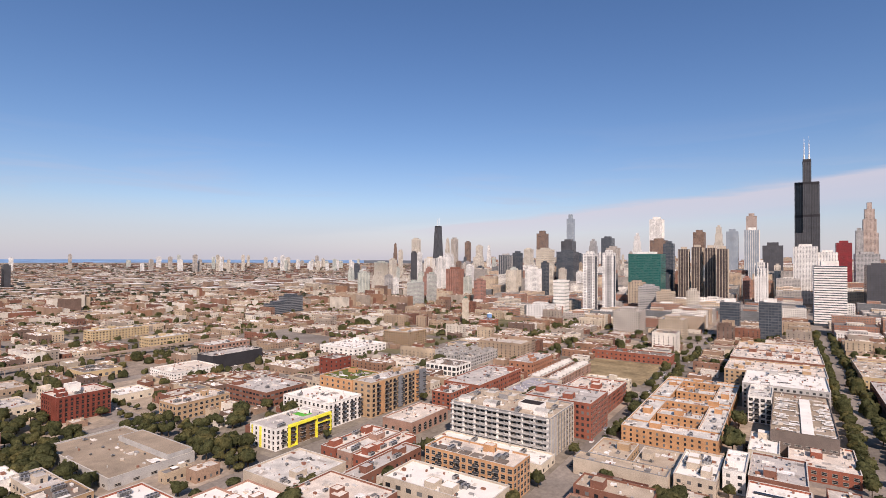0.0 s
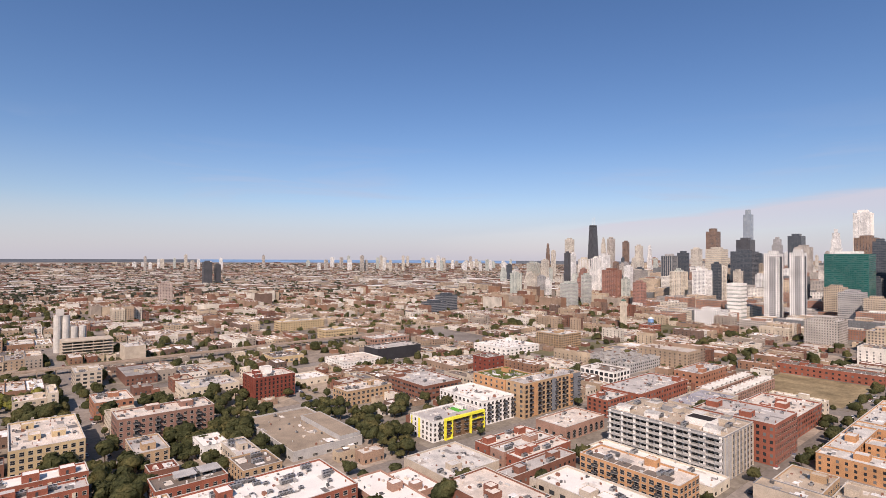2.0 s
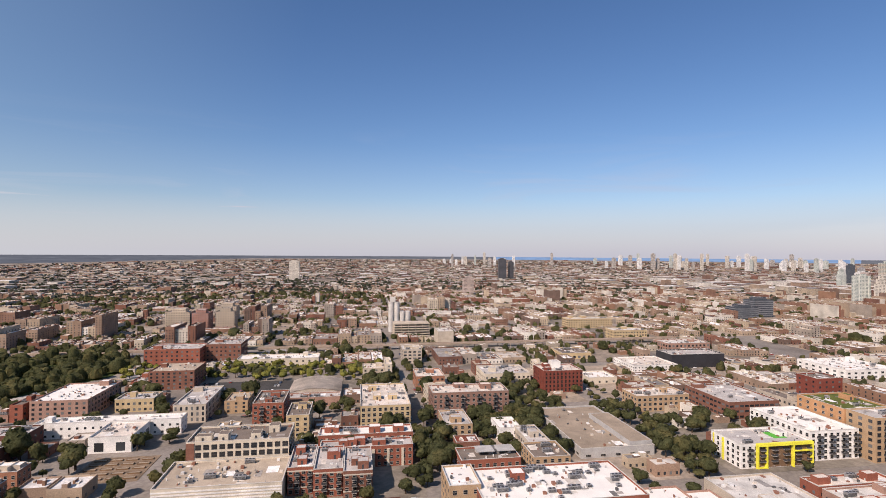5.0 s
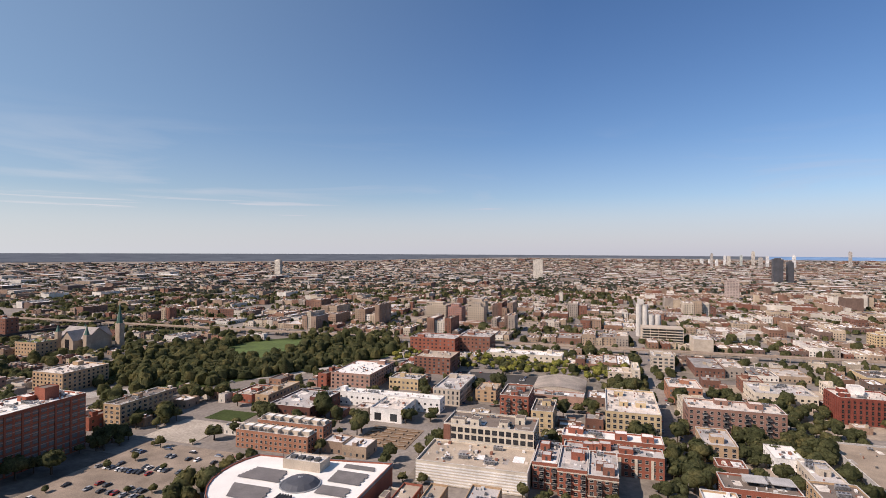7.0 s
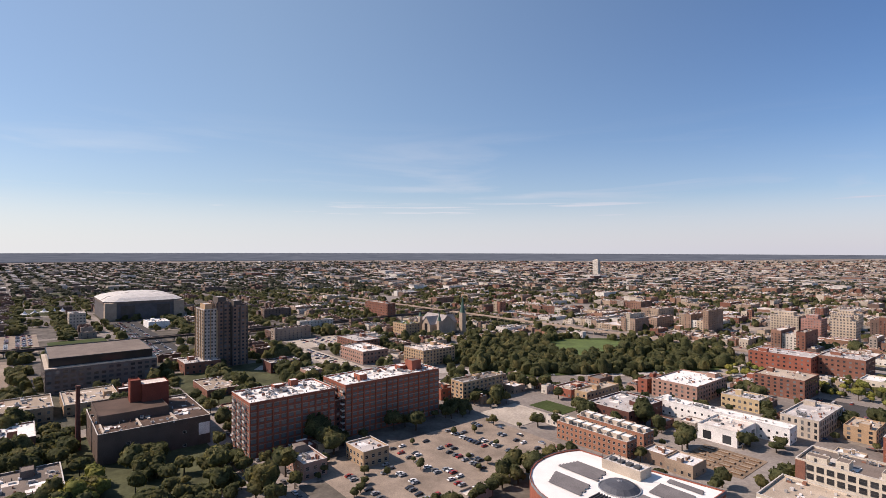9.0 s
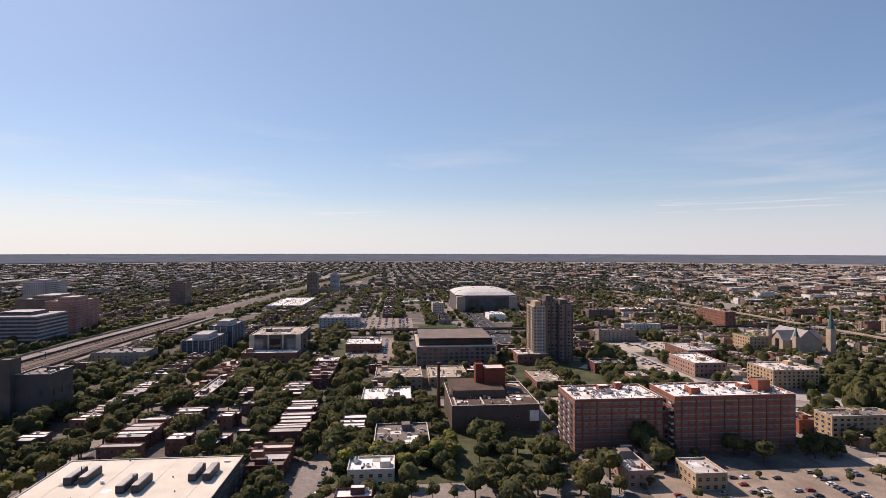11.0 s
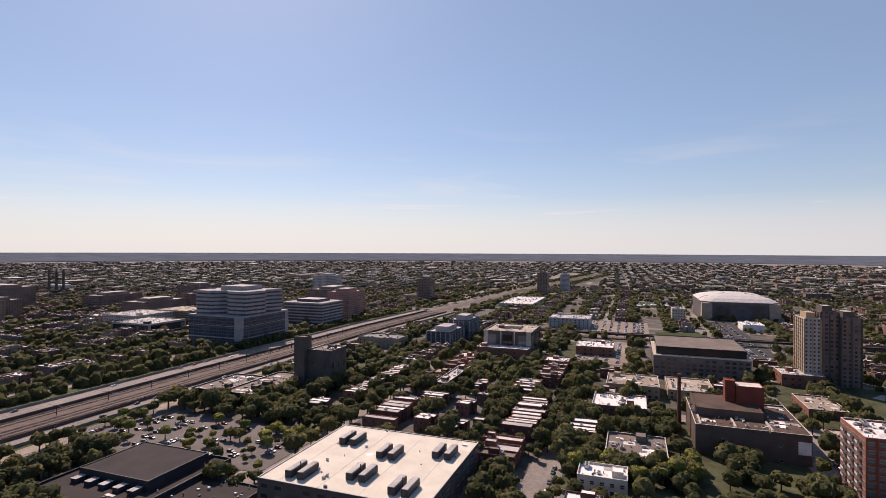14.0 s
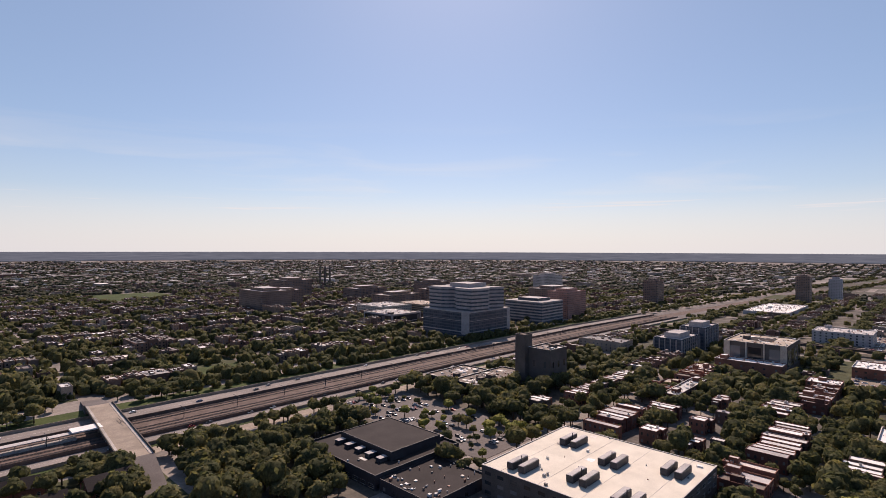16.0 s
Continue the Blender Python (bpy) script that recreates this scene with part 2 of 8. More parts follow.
# ---- mesh helpers ----
class Geo:
    """Faces gathered into one mesh; every box is an island of its own."""

    def __init__(self):
        self.v, self.f, self.m = [], [], []

    def face(self, pts, mat=0):
        n = len(self.v)
        self.v += [tuple(p) for p in pts]
        self.f.append(tuple(range(n, n + len(pts))))
        self.m.append(mat)
        return self

    def box(self, x0, x1, y0, y1, z0, z1, mat=0, top=None, bottom=False):
        n = len(self.v)
        self.v += [(x0, y0, z0), (x1, y0, z0), (x1, y1, z0), (x0, y1, z0), (x0, y0, z1), (x1, y0, z1), (x1, y1, z1), (x0, y1, z1)]
        self.f += [(n, n + 1, n + 5, n + 4), (n + 1, n + 2, n + 6, n + 5), (n + 2, n + 3, n + 7, n + 6), (n + 3, n, n + 4, n + 7),
                   (n + 4, n + 5, n + 6, n + 7)]
        self.m += [mat] * 4 + [mat if top is None else top]
        if bottom:
            self.f.append((n + 3, n + 2, n + 1, n))
            self.m.append(mat)
        return self

    def shell(self, x0, x1, y0, y1, z0, z1, up=0.9, thick=0.35, mat=0, top=1):
        """Walls with a parapet of their own and the roof sunk behind it, one island."""
        n = len(self.v)
        t, z2 = thick, z1 + up
        ring = lambda a, z: [(x0 + a, y0 + a, z), (x1 - a, y0 + a, z), (x1 - a, y1 - a, z), (x0 + a, y1 - a, z)]
        self.v += ring(0, z0) + ring(0, z2) + ring(t, z2) + ring(t, z1)
        for lev in range(3):
            for i in range(4):
                j = (i + 1) % 4
                p = n + 4 * lev
                self.f.append((p + i, p + j, p + 4 + j, p + 4 + i))
                self.m.append(mat)
        self.f.append((n + 12, n + 13, n + 14, n + 15))
        self.m.append(top)
        return self

    def prism(self, ring, z0, z1, mat=0, top=None):
        """An upright prism over a ring of (x, y), counter-clockwise."""
        n, k = len(self.v), len(ring)
        self.v += [(x, y, z0) for x, y in ring] + [(x, y, z1) for x, y in ring]
        for i in range(k):
            j = (i + 1) % k
            self.f.append((n + i, n + j, n + k + j, n + k + i))
            self.m.append(mat)
        self.f.append(tuple(range(n + k, n + 2 * k)))
        self.m.append(mat if top is None else top)
        return self

    def loft(self, rings, mat=0, cap=True):
        """A skin over rings of points of equal length, from the bottom up."""
        n, k = len(self.v), len(rings[0])
        for r in rings:
            self.v += [tuple(p) for p in r]
        for a in range(len(rings) - 1):
            for i in range(k):
                j = (i + 1) % k
                self.f.append((n + a * k + i, n + a * k + j, n + (a + 1) * k + j, n + (a + 1) * k + i))
                self.m.append(mat)
        if cap:
            self.f.append(tuple(range(n + (len(rings) - 1) * k, n + len(rings) * k)))
            self.m.append(mat)
        return self

    def mesh(self, name, mats):
        me = bpy.data.meshes.new(name)
        me.from_pydata(self.v, [], self.f)
        for q in mats:
            me.materials.append(q if not isinstance(q, str) else M[q])
        me.polygons.foreach_set("material_index", self.m)
        me.update()
        return me


def array_mesh(name, verts, quads, mats, index=None):
    """A mesh from arrays of corners and of faces with equally many corners."""
    me = bpy.data.meshes.new(name)
    k = quads.shape[1]
    me.vertices.add(len(verts))
    me.vertices.foreach_set("co", np.ascontiguousarray(verts, dtype=np.float32).ravel())
    me.loops.add(quads.size)
    me.loops.foreach_set("vertex_index", np.ascontiguousarray(quads, dtype=np.int32).ravel())
    me.polygons.add(len(quads))
    me.polygons.foreach_set("loop_start", np.arange(0, quads.size, k, dtype=np.int32))
    for q in mats:
        me.materials.append(q if not isinstance(q, str) else M[q])
    if index is not None:
        me.polygons.foreach_set("material_index", np.ascontiguousarray(index, dtype=np.int32))
    me.update(calc_edges=True)
    me.validate()
    return me


def thing(name, x, y, label, category, group="", z=0.0, turn=0.0):
    ob = new(name)
    ob.matrix_world = pose(x, y, z, 0, 0, turn)
    return tagged(ob, label, category, group)


def part(name, geo, mats, parent, label="", kind=""):
    """One mesh under a thing or a part, in the thing's own axes."""
    me = geo if isinstance(geo, bpy.types.Mesh) else geo.mesh(name, mats)
    ob = new(name, me)
    ob.parent = parent
    return tagged(ob, label, kind=kind)


def structure(name, geo, mats, label="", category=""):
    me = geo if isinstance(geo, bpy.types.Mesh) else geo.mesh(name, mats)
    return tagged(new(name, me), label, category, kind="structure")


def stuff(name, me, label, category):
    return tagged(new(name, me), label, category, kind="stuff")


# ---- plan: what the fill of the city must leave free ----
FREE = []          # rectangles x0, x1, y0, y1


def keep_free(x0, x1, y0, y1):
    FREE.append((x0, x1, y0, y1))


def is_free(x0, x1, y0, y1, gap=1.0):
    for a, b, c, d in FREE:
        if x0 < b + gap and x1 > a - gap and y0 < d + gap and y1 > c - gap:
            return False
    return True

# ---- building surfaces ----
def plain(name, colour, **kw):
    kw.setdefault("grain_size", 2.0)
    kw.setdefault("spec", 0.12)
    kw.setdefault("stain", 0.22)
    kw.setdefault("stain_size", 0.15)
    M[name] = material(name, [colour], by="object", **kw)


plain("red_brick", (0.29, 0.105, 0.07))
plain("brown_brick", (0.22, 0.105, 0.075))
plain("dark_brick", (0.13, 0.06, 0.048))
plain("pink_brick", (0.36, 0.225, 0.175))
plain("orange_brick", (0.50, 0.28, 0.145))
plain("tan_brick", (0.43, 0.30, 0.185))
plain("yellow_brick", (0.52, 0.40, 0.24))
plain("cream", (0.60, 0.53, 0.43))
plain("beige", (0.50, 0.43, 0.35))
plain("white_wall", (0.78, 0.76, 0.73))
plain("grey_wall", (0.42, 0.41, 0.40))
plain("slate", (0.20, 0.21, 0.23))
plain("black_wall", (0.042, 0.042, 0.048), rough=0.55)
plain("dark_stone", (0.11, 0.095, 0.085))
plain("yellow_paint", (0.84, 0.78, 0.07), rough=0.6)
plain("white_roof", (0.74, 0.72, 0.685), stain=0.12, stain_size=0.1, grain=0.15)
plain("tan_roof", (0.45, 0.375, 0.295), stain=0.3, stain_size=0.08)
plain("pink_roof", (0.67, 0.595, 0.525), stain=0.3, stain_size=0.1)
plain("grey_roof", (0.48, 0.45, 0.43), stain=0.3, stain_size=0.08)
plain("brown_roof", (0.20, 0.165, 0.14), stain=0.3, stain_size=0.08)
plain("black_roof", (0.038, 0.032, 0.031), stain=0.3, stain_size=0.08)
plain("green_roof", (0.12, 0.14, 0.035), stain=0.4, stain_size=0.2)
plain("cream_roof", (0.64, 0.59, 0.49), stain=0.15, stain_size=0.08, grain=0.2)
plain("gravel_roof", (0.34, 0.275, 0.21), stain=0.3, stain_size=0.08)
plain("deep_red", (0.21, 0.062, 0.045))
plain("coping", (0.55, 0.52, 0.48), stain=0.2)
plain("steel", (0.45, 0.45, 0.45), metal=0.6, rough=0.45)
plain("dark_metal", (0.06, 0.06, 0.065), rough=0.5)
plain("copper", (0.09, 0.16, 0.13), rough=0.7)
plain("red_paint", (0.21, 0.062, 0.042))
plain("track_bed", (0.135, 0.098, 0.082), stain=0.35)
plain("rail_deck", (0.36, 0.285, 0.225), stain=0.3)
plain("frame", (0.40, 0.37, 0.33), stain=0.1)
plain("lane_paint", (0.5, 0.48, 0.45), stain=0.2)
plain("solar", (0.16, 0.15, 0.15), rough=0.35)
M["roof_gear"] = material("roof_gear", [(0.72, 0.71, 0.69), (0.34, 0.33, 0.32), (0.55, 0.53, 0.5), (0.09, 0.09, 0.09), (0.62, 0.55, 0.47), (0.25, 0.12, 0.08)], rough=0.6, stain=0.15)
M["pale_pane"] = material("pale_pane", [(0.05, 0.05, 0.052), (0.085, 0.085, 0.085), (0.16, 0.155, 0.15), (0.03, 0.032, 0.035)], rough=0.15, grain=0.1, stain=0.1, spec=0.6)
plain("dirt", (0.25, 0.185, 0.13), stain=0.4)
plain("teal_frame", (0.05, 0.15, 0.14), rough=0.5)
plain("mid_grey", (0.27, 0.27, 0.275))
plain("pale_roof", (0.60, 0.575, 0.54), stain=0.3, stain_size=0.12)
plain("slate_roof", (0.36, 0.35, 0.38), stain=0.3, stain_size=0.1)
plain("rose_brick", (0.275, 0.16, 0.125))
plain("wood_front", (0.20, 0.125, 0.075))
plain("rust_brick", (0.36, 0.175, 0.11))
plain("tank_blue", (0.18, 0.30, 0.52))
plain("umber_roof", (0.105, 0.072, 0.056), stain=0.35, stain_size=0.08)
plain("umber_brick", (0.125, 0.092, 0.075))
plain("loft_brick", (0.31, 0.105, 0.066))
plain("lot_tan", (0.29, 0.235, 0.185), stain=0.4, stain_size=0.06)
plain("tan_stone", (0.17, 0.14, 0.125))
plain("pale_concrete", (0.38, 0.35, 0.335))
plain("old_brick", (0.12, 0.085, 0.072))
plain("dome_metal", (0.085, 0.09, 0.105), rough=0.5)
plain("church_stone", (0.40, 0.32, 0.245))
plain("church_slate", (0.33, 0.30, 0.285))
plain("silo", (0.56, 0.54, 0.51))
plain("arena_wall", (0.125, 0.12, 0.125))
plain("lane", (0.15, 0.132, 0.124), stain=0.3, stain_size=0.03)
plain("lane_pale", (0.24, 0.21, 0.19), stain=0.3, stain_size=0.03)
plain("lane_tan", (0.30, 0.25, 0.20), stain=0.3, stain_size=0.1)


def window_mesh(w, h, sash="frame", seen={}):
    """A window that faces -y: a frame standing proud of the wall, a sill, a crossbar and the dark pane."""
    key = (round(w, 2), round(h, 2), sash)
    if key not in seen:
        g, t = Geo(), 0.1
        g.face([(-w / 2, -0.02, 0), (w / 2, -0.02, 0), (w / 2, -0.02, h), (-w / 2, -0.02, h)], 1)
        for x0, x1, z0, z1, d in ((-w / 2 - t, -w / 2, 0, h, 0.08), (w / 2, w / 2 + t, 0, h, 0.08), (-w / 2 - t, w / 2 + t, h, h + t, 0.09),
                                  (-w / 2 - t, w / 2 + t, -0.14, 0, 0.18), (-w / 2, w / 2, h * 0.5 - 0.05, h * 0.5 + 0.05, 0.06)):
            g.face([(x0, -d, z0), (x1, -d, z0), (x1, -d, z1), (x0, -d, z1)], 0)
            g.face([(x0, -d, z1), (x1, -d, z1), (x1, 0, z1), (x0, 0, z1)], 0)
        seen[key] = g.mesh("window", [sash, "pale_pane" if sash == "dark_stone" else "pane"])
    return seen[key]


def balcony_mesh(w, d=1.6, rail="dark_metal", seen={}):
    """A balcony that juts out to -y: slab, posts and rails."""
    key = (round(w, 2), d, rail)
    if key not in seen:
        g = Geo()
        q = lambda i, z: [(-w / 2 + i, -d + i, z), (w / 2 - i, -d + i, z), (w / 2 - i, 0, z), (-w / 2 + i, 0, z)]
        g.loft([q(0, -0.12), q(0, 0.1), q(0, 1.1), q(0.06, 1.1), q(0.06, 0.1)])
        g.m = [0] * 4 + [1] * 12 + [0]
        seen[key] = g.mesh("balcony", ["concrete", rail])
    return seen[key]


def unit_mesh(w, d, h, seen={}):
    """A roof unit: a casing on feet with fan rings on top and a louvred side."""
    key = (round(w, 1), round(d, 1), round(h, 1))
    if key not in seen:
        g = Geo()
        for fx in (-w / 2 + 0.1, w / 2 - 0.3):
            for fy in (-d / 2 + 0.1, d / 2 - 0.3):
                g.box(fx, fx + 0.2, fy, fy + 0.2, -0.02, 0.25, 1)
        g.box(-w / 2, w / 2, -d / 2, d / 2, 0.25, h, 0, bottom=True)
        n = max(1, int(w / 1.3))
        for i in range(n):
            c = -w / 2 + (i + 0.5) * w / n
            rr = min(d, w / n) * 0.36
            g.prism([(c + rr * math.cos(a * 0.785), rr * math.sin(a * 0.785)) for a in range(8)], h, h + 0.16, 1)
        for k in range(4):
            z = 0.35 + k * (h - 0.5) / 4
            g.box(-w / 2 + 0.15, w / 2 - 0.15, -d / 2 - 0.06, -d / 2, z, z + (h - 0.5) / 8, 1)
        seen[key] = g.mesh("roof_unit", ["steel", "dark_metal"])
    return seen[key]




def on_face(face, x0, x1, y0, y1, s, z, out=0.0):
    """The pose of a thing on a facade, s metres along it from its left end as seen from outside."""
    if face == "S":
        return pose(x0 + s, y0 - out, z, 0, 0, 0)
    if face == "N":
        return pose(x1 - s, y1 + out, z, 0, 0, 180)
    if face == "E":
        return pose(x1 + out, y0 + s, z, 0, 0, 90)
    return pose(x0 - out, y1 - s, z, 0, 0, 270)


def span(face, x0, x1, y0, y1):
    return x1 - x0 if face in "SN" else y1 - y0


def building(name, x0, x1, y0, y1, h, wall, roof, label, category="building", floors=0, bay=4.0, win=(1.8, 1.7), faces="SW", near=True,
             sash="frame", parapet=0.9, balconies="", every=3, units=3, houses=1, band="", group="", seed=0, base=0.0, first=1.0,
             trim="coping", blank="", simple=False, rail="dark_metal", gear=1.0):
    """A flat-roofed building: walls with a parapet and coping, the roof behind it, windows floor by floor, balconies, stair houses and units."""
    g = random.Random(int(abs(x0) * 7 + abs(y0) * 13) + seed)
    cx, cy = (x0 + x1) / 2, (y0 + y1) / 2
    top = thing(name, cx, cy, label, category, group, z=base)
    keep_free(x0, x1, y0, y1)
    X0, X1, Y0, Y1 = x0 - cx, x1 - cx, y0 - cy, y1 - cy
    z2, t = h + parapet, 0.35
    w = Geo()
    ring = lambda a, z: [(X0 + a, Y0 + a, z), (X1 - a, Y0 + a, z), (X1 - a, Y1 - a, z), (X0 + a, Y1 - a, z)]
    w.loft([ring(0, -0.3), ring(0, z2), ring(t, z2), ring(t, h - 0.2)], cap=False)
    part("wall", w, [wall], top)
    part("roof", Geo().face(ring(t, h)), [roof], top)
    c = Geo()
    if simple:
        trim = wall
    o, i = 0.08, t + 0.08
    c.loft([ring(-o, z2 + 0.004), ring(-o, z2 + 0.14), ring(i, z2 + 0.14), ring(i, z2 + 0.004)], cap=False)
    if not simple:
        part("coping", c, [trim], top)
    if band:
        for zb in (3.6, h - 1.2):
            b = Geo()
            for (a0, a1, b0, b1) in ((X0 - 0.1, X1 + 0.1, Y0 - 0.1, Y0), (X0 - 0.1, X1 + 0.1, Y1, Y1 + 0.1), (X0 - 0.1, X0, Y0, Y1), (X1, X1 + 0.1, Y0, Y1)):
                b.box(a0, a1, b0, b1, zb, zb + 0.5, bottom=True)
            part("stone_band", b, [band], top)
    n = floors or max(1, round(h / 3.3))
    step = (h - 0.3) / n
    ww, wh = win
    wh = min(wh, step - 0.9)
    rest = Geo()
    for face in "SEWN":
        if face in blank:
            continue
        L = span(face, X0, X1, Y0, Y1)
        k = max(1, int(L / bay))
        for f in range(n):
            z = f * step + first
            for j in range(k):
                s = (j + 0.5) * L / k
                m = on_face(face, X0, X1, Y0, Y1, s, z)
                if near and face in faces:
                    ob = new("window", window_mesh(ww, wh, sash))
                    ob.parent = top
                    ob.matrix_local = m
                    if face in balconies and j % every == every - 1 and f > 0:
                        q = new("balcony", balcony_mesh(min(3.2, bay * 0.85), rail=rail))
                        q.parent = top
                        q.matrix_local = on_face(face, X0, X1, Y0, Y1, s, z - 0.55)
                else:
                    rest.face([m @ Vector(p) for p in ((-ww / 2, -0.03, 0), (ww / 2, -0.03, 0), (ww / 2, -0.03, wh), (-ww / 2, -0.03, wh))])
    if rest.f:
        part("glazing", rest, ["pane"], top, kind="stuff")
    for k in range(houses):
        a, b = min(g.uniform(4, 8), (X1 - X0) * 0.4), min(g.uniform(4, 7), (Y1 - Y0) * 0.4)
        px_, py_ = g.uniform(X0 + 1.5, X1 - a - 1.5), g.uniform(Y0 + 1.5, Y1 - b - 1.5)
        zz = g.uniform(2.6, 3.6)
        ob = part("stair_house", Geo().shell(px_, px_ + a, py_, py_ + b, h - 0.05, h + zz, 0.2, 0.2), [wall, roof], top)
        if near:
            part("door", Geo().box(px_ + a * 0.4, px_ + a * 0.4 + 1.0, py_ - 0.06, py_, h, h + 2.1), ["dark_metal"], ob)
    for k in range(units):
        a, b, zz = g.choice([(2.2, 1.5, 1.3), (3.4, 1.8, 1.7), (1.4, 1.2, 1.1), (5.0, 2.2, 2.0)])
        if X1 - X0 < a + 3 or Y1 - Y0 < b + 4:
            continue
        ob = new("roof_unit", unit_mesh(a, b, zz))
        ob.parent = top
        ob.matrix_local = pose(g.uniform(X0 + a / 2 + 1, X1 - a / 2 - 1), g.uniform(Y0 + b / 2 + 1, Y1 - b / 2 - 1), h)
    # seams and patches of the roofing felt, vents
    d = Geo()
    for k in range(int((X1 - X0) * (Y1 - Y0) / 38 * gear) + 3):
        vx, vy = g.uniform(X0 + 0.8, X1 - 1.4), g.uniform(Y0 + 0.8, Y1 - 1.4)
        vs = g.choice([0.3, 0.5, 0.7, 1.0, 1.5])
        d.box(vx, vx + vs, vy, vy + vs * g.uniform(0.5, 1.8), h - 0.02, h + g.uniform(0.3, 1.3))
    if not (simple and (X1 - X0) * (Y1 - Y0) < 260):
        part("roof_gear", d, ["roof_gear"], top, kind="stuff")
    e = Geo()
    for k in range(int((X1 - X0) * (Y1 - Y0) / 160 * gear) + 1):
        a, b = g.uniform(1.5, 6), g.uniform(1.5, 8)
        if X1 - X0 < a + 2 or Y1 - Y0 < b + 2:
            continue
        vx, vy = g.uniform(X0 + 0.6, X1 - a - 0.6), g.uniform(Y0 + 0.6, Y1 - b - 0.6)
        zz = h + 0.03 + 0.012 * (k % 9)
        e.face([(vx, vy, zz), (vx + a, vy, zz), (vx + a, vy + b, zz), (vx, vy + b, zz)])
    if e.f and not simple:
        part("roof_patchwork", e, ["roof"], top, kind="stuff")
    return top


# ---- far towers ----
def facade(name, colour, du, dv, wide, tall, pane=(0.03, 0.035, 0.045), rough=0.7, pane_rough=0.15, lit=0.5):
    M[name] = windowed(name, [colour], pane, du, dv, wide, tall, by="object", rough=rough, pane_rough=pane_rough, lit=lit)


facade("f_cream", (0.66, 0.61, 0.53), 3.2, 3.4, 0.5, 0.6, (0.16, 0.145, 0.13), lit=0.4)
facade("f_white", (0.80, 0.79, 0.77), 3.2, 3.3, 0.46, 0.6, (0.20, 0.21, 0.22), lit=0.4)
facade("f_brown", (0.24, 0.16, 0.12), 4.0, 3.6, 0.5, 0.5)
facade("f_tan", (0.50, 0.41, 0.31), 3.4, 3.5, 0.5, 0.55, (0.09, 0.08, 0.075), lit=0.3)
facade("f_red", (0.36, 0.19, 0.15), 3.2, 3.4, 0.5, 0.5, (0.10, 0.07, 0.065))
facade("f_grey", (0.42, 0.41, 0.41), 3.0, 3.5, 0.6, 0.5, (0.10, 0.11, 0.12))
facade("f_black", (0.075, 0.075, 0.083), 4.6, 3.9, 0.6, 0.55, (0.085, 0.09, 0.105), rough=0.35, lit=0.08)
facade("f_dark_glass", (0.10, 0.11, 0.125), 4.0, 3.9, 0.85, 0.7, (0.05, 0.062, 0.08), rough=0.4, pane_rough=0.1, lit=0.15)
facade("f_blue_glass", (0.34, 0.38, 0.42), 3.4, 3.9, 0.75, 0.7, (0.22, 0.27, 0.33), rough=0.4, pane_rough=0.1, lit=0.2)
facade("f_green_glass", (0.03, 0.14, 0.13), 4.0, 4.2, 0.8, 0.72, (0.012, 0.10, 0.088), rough=0.4, pane_rough=0.1, lit=0.25)
facade("f_pale_glass", (0.58, 0.60, 0.55), 4.0, 3.3, 0.62, 0.6, (0.19, 0.23, 0.22), rough=0.5)
facade("f_pink", (0.46, 0.375, 0.33), 3.4, 3.8, 0.45, 0.55, (0.14, 0.10, 0.09))
facade("f_slit", (0.11, 0.085, 0.08), 3.0, 3.4, 0.5, 0.6, (0.03, 0.03, 0.035), lit=0.1)
facade("f_scarlet", (0.25, 0.03, 0.035), 3.0, 3.9, 0.6, 0.5, (0.14, 0.03, 0.035), lit=0.1)
facade("f_concrete", (0.48, 0.44, 0.40), 3.0, 3.4, 0.45, 0.5, (0.05, 0.05, 0.05), lit=0.3)


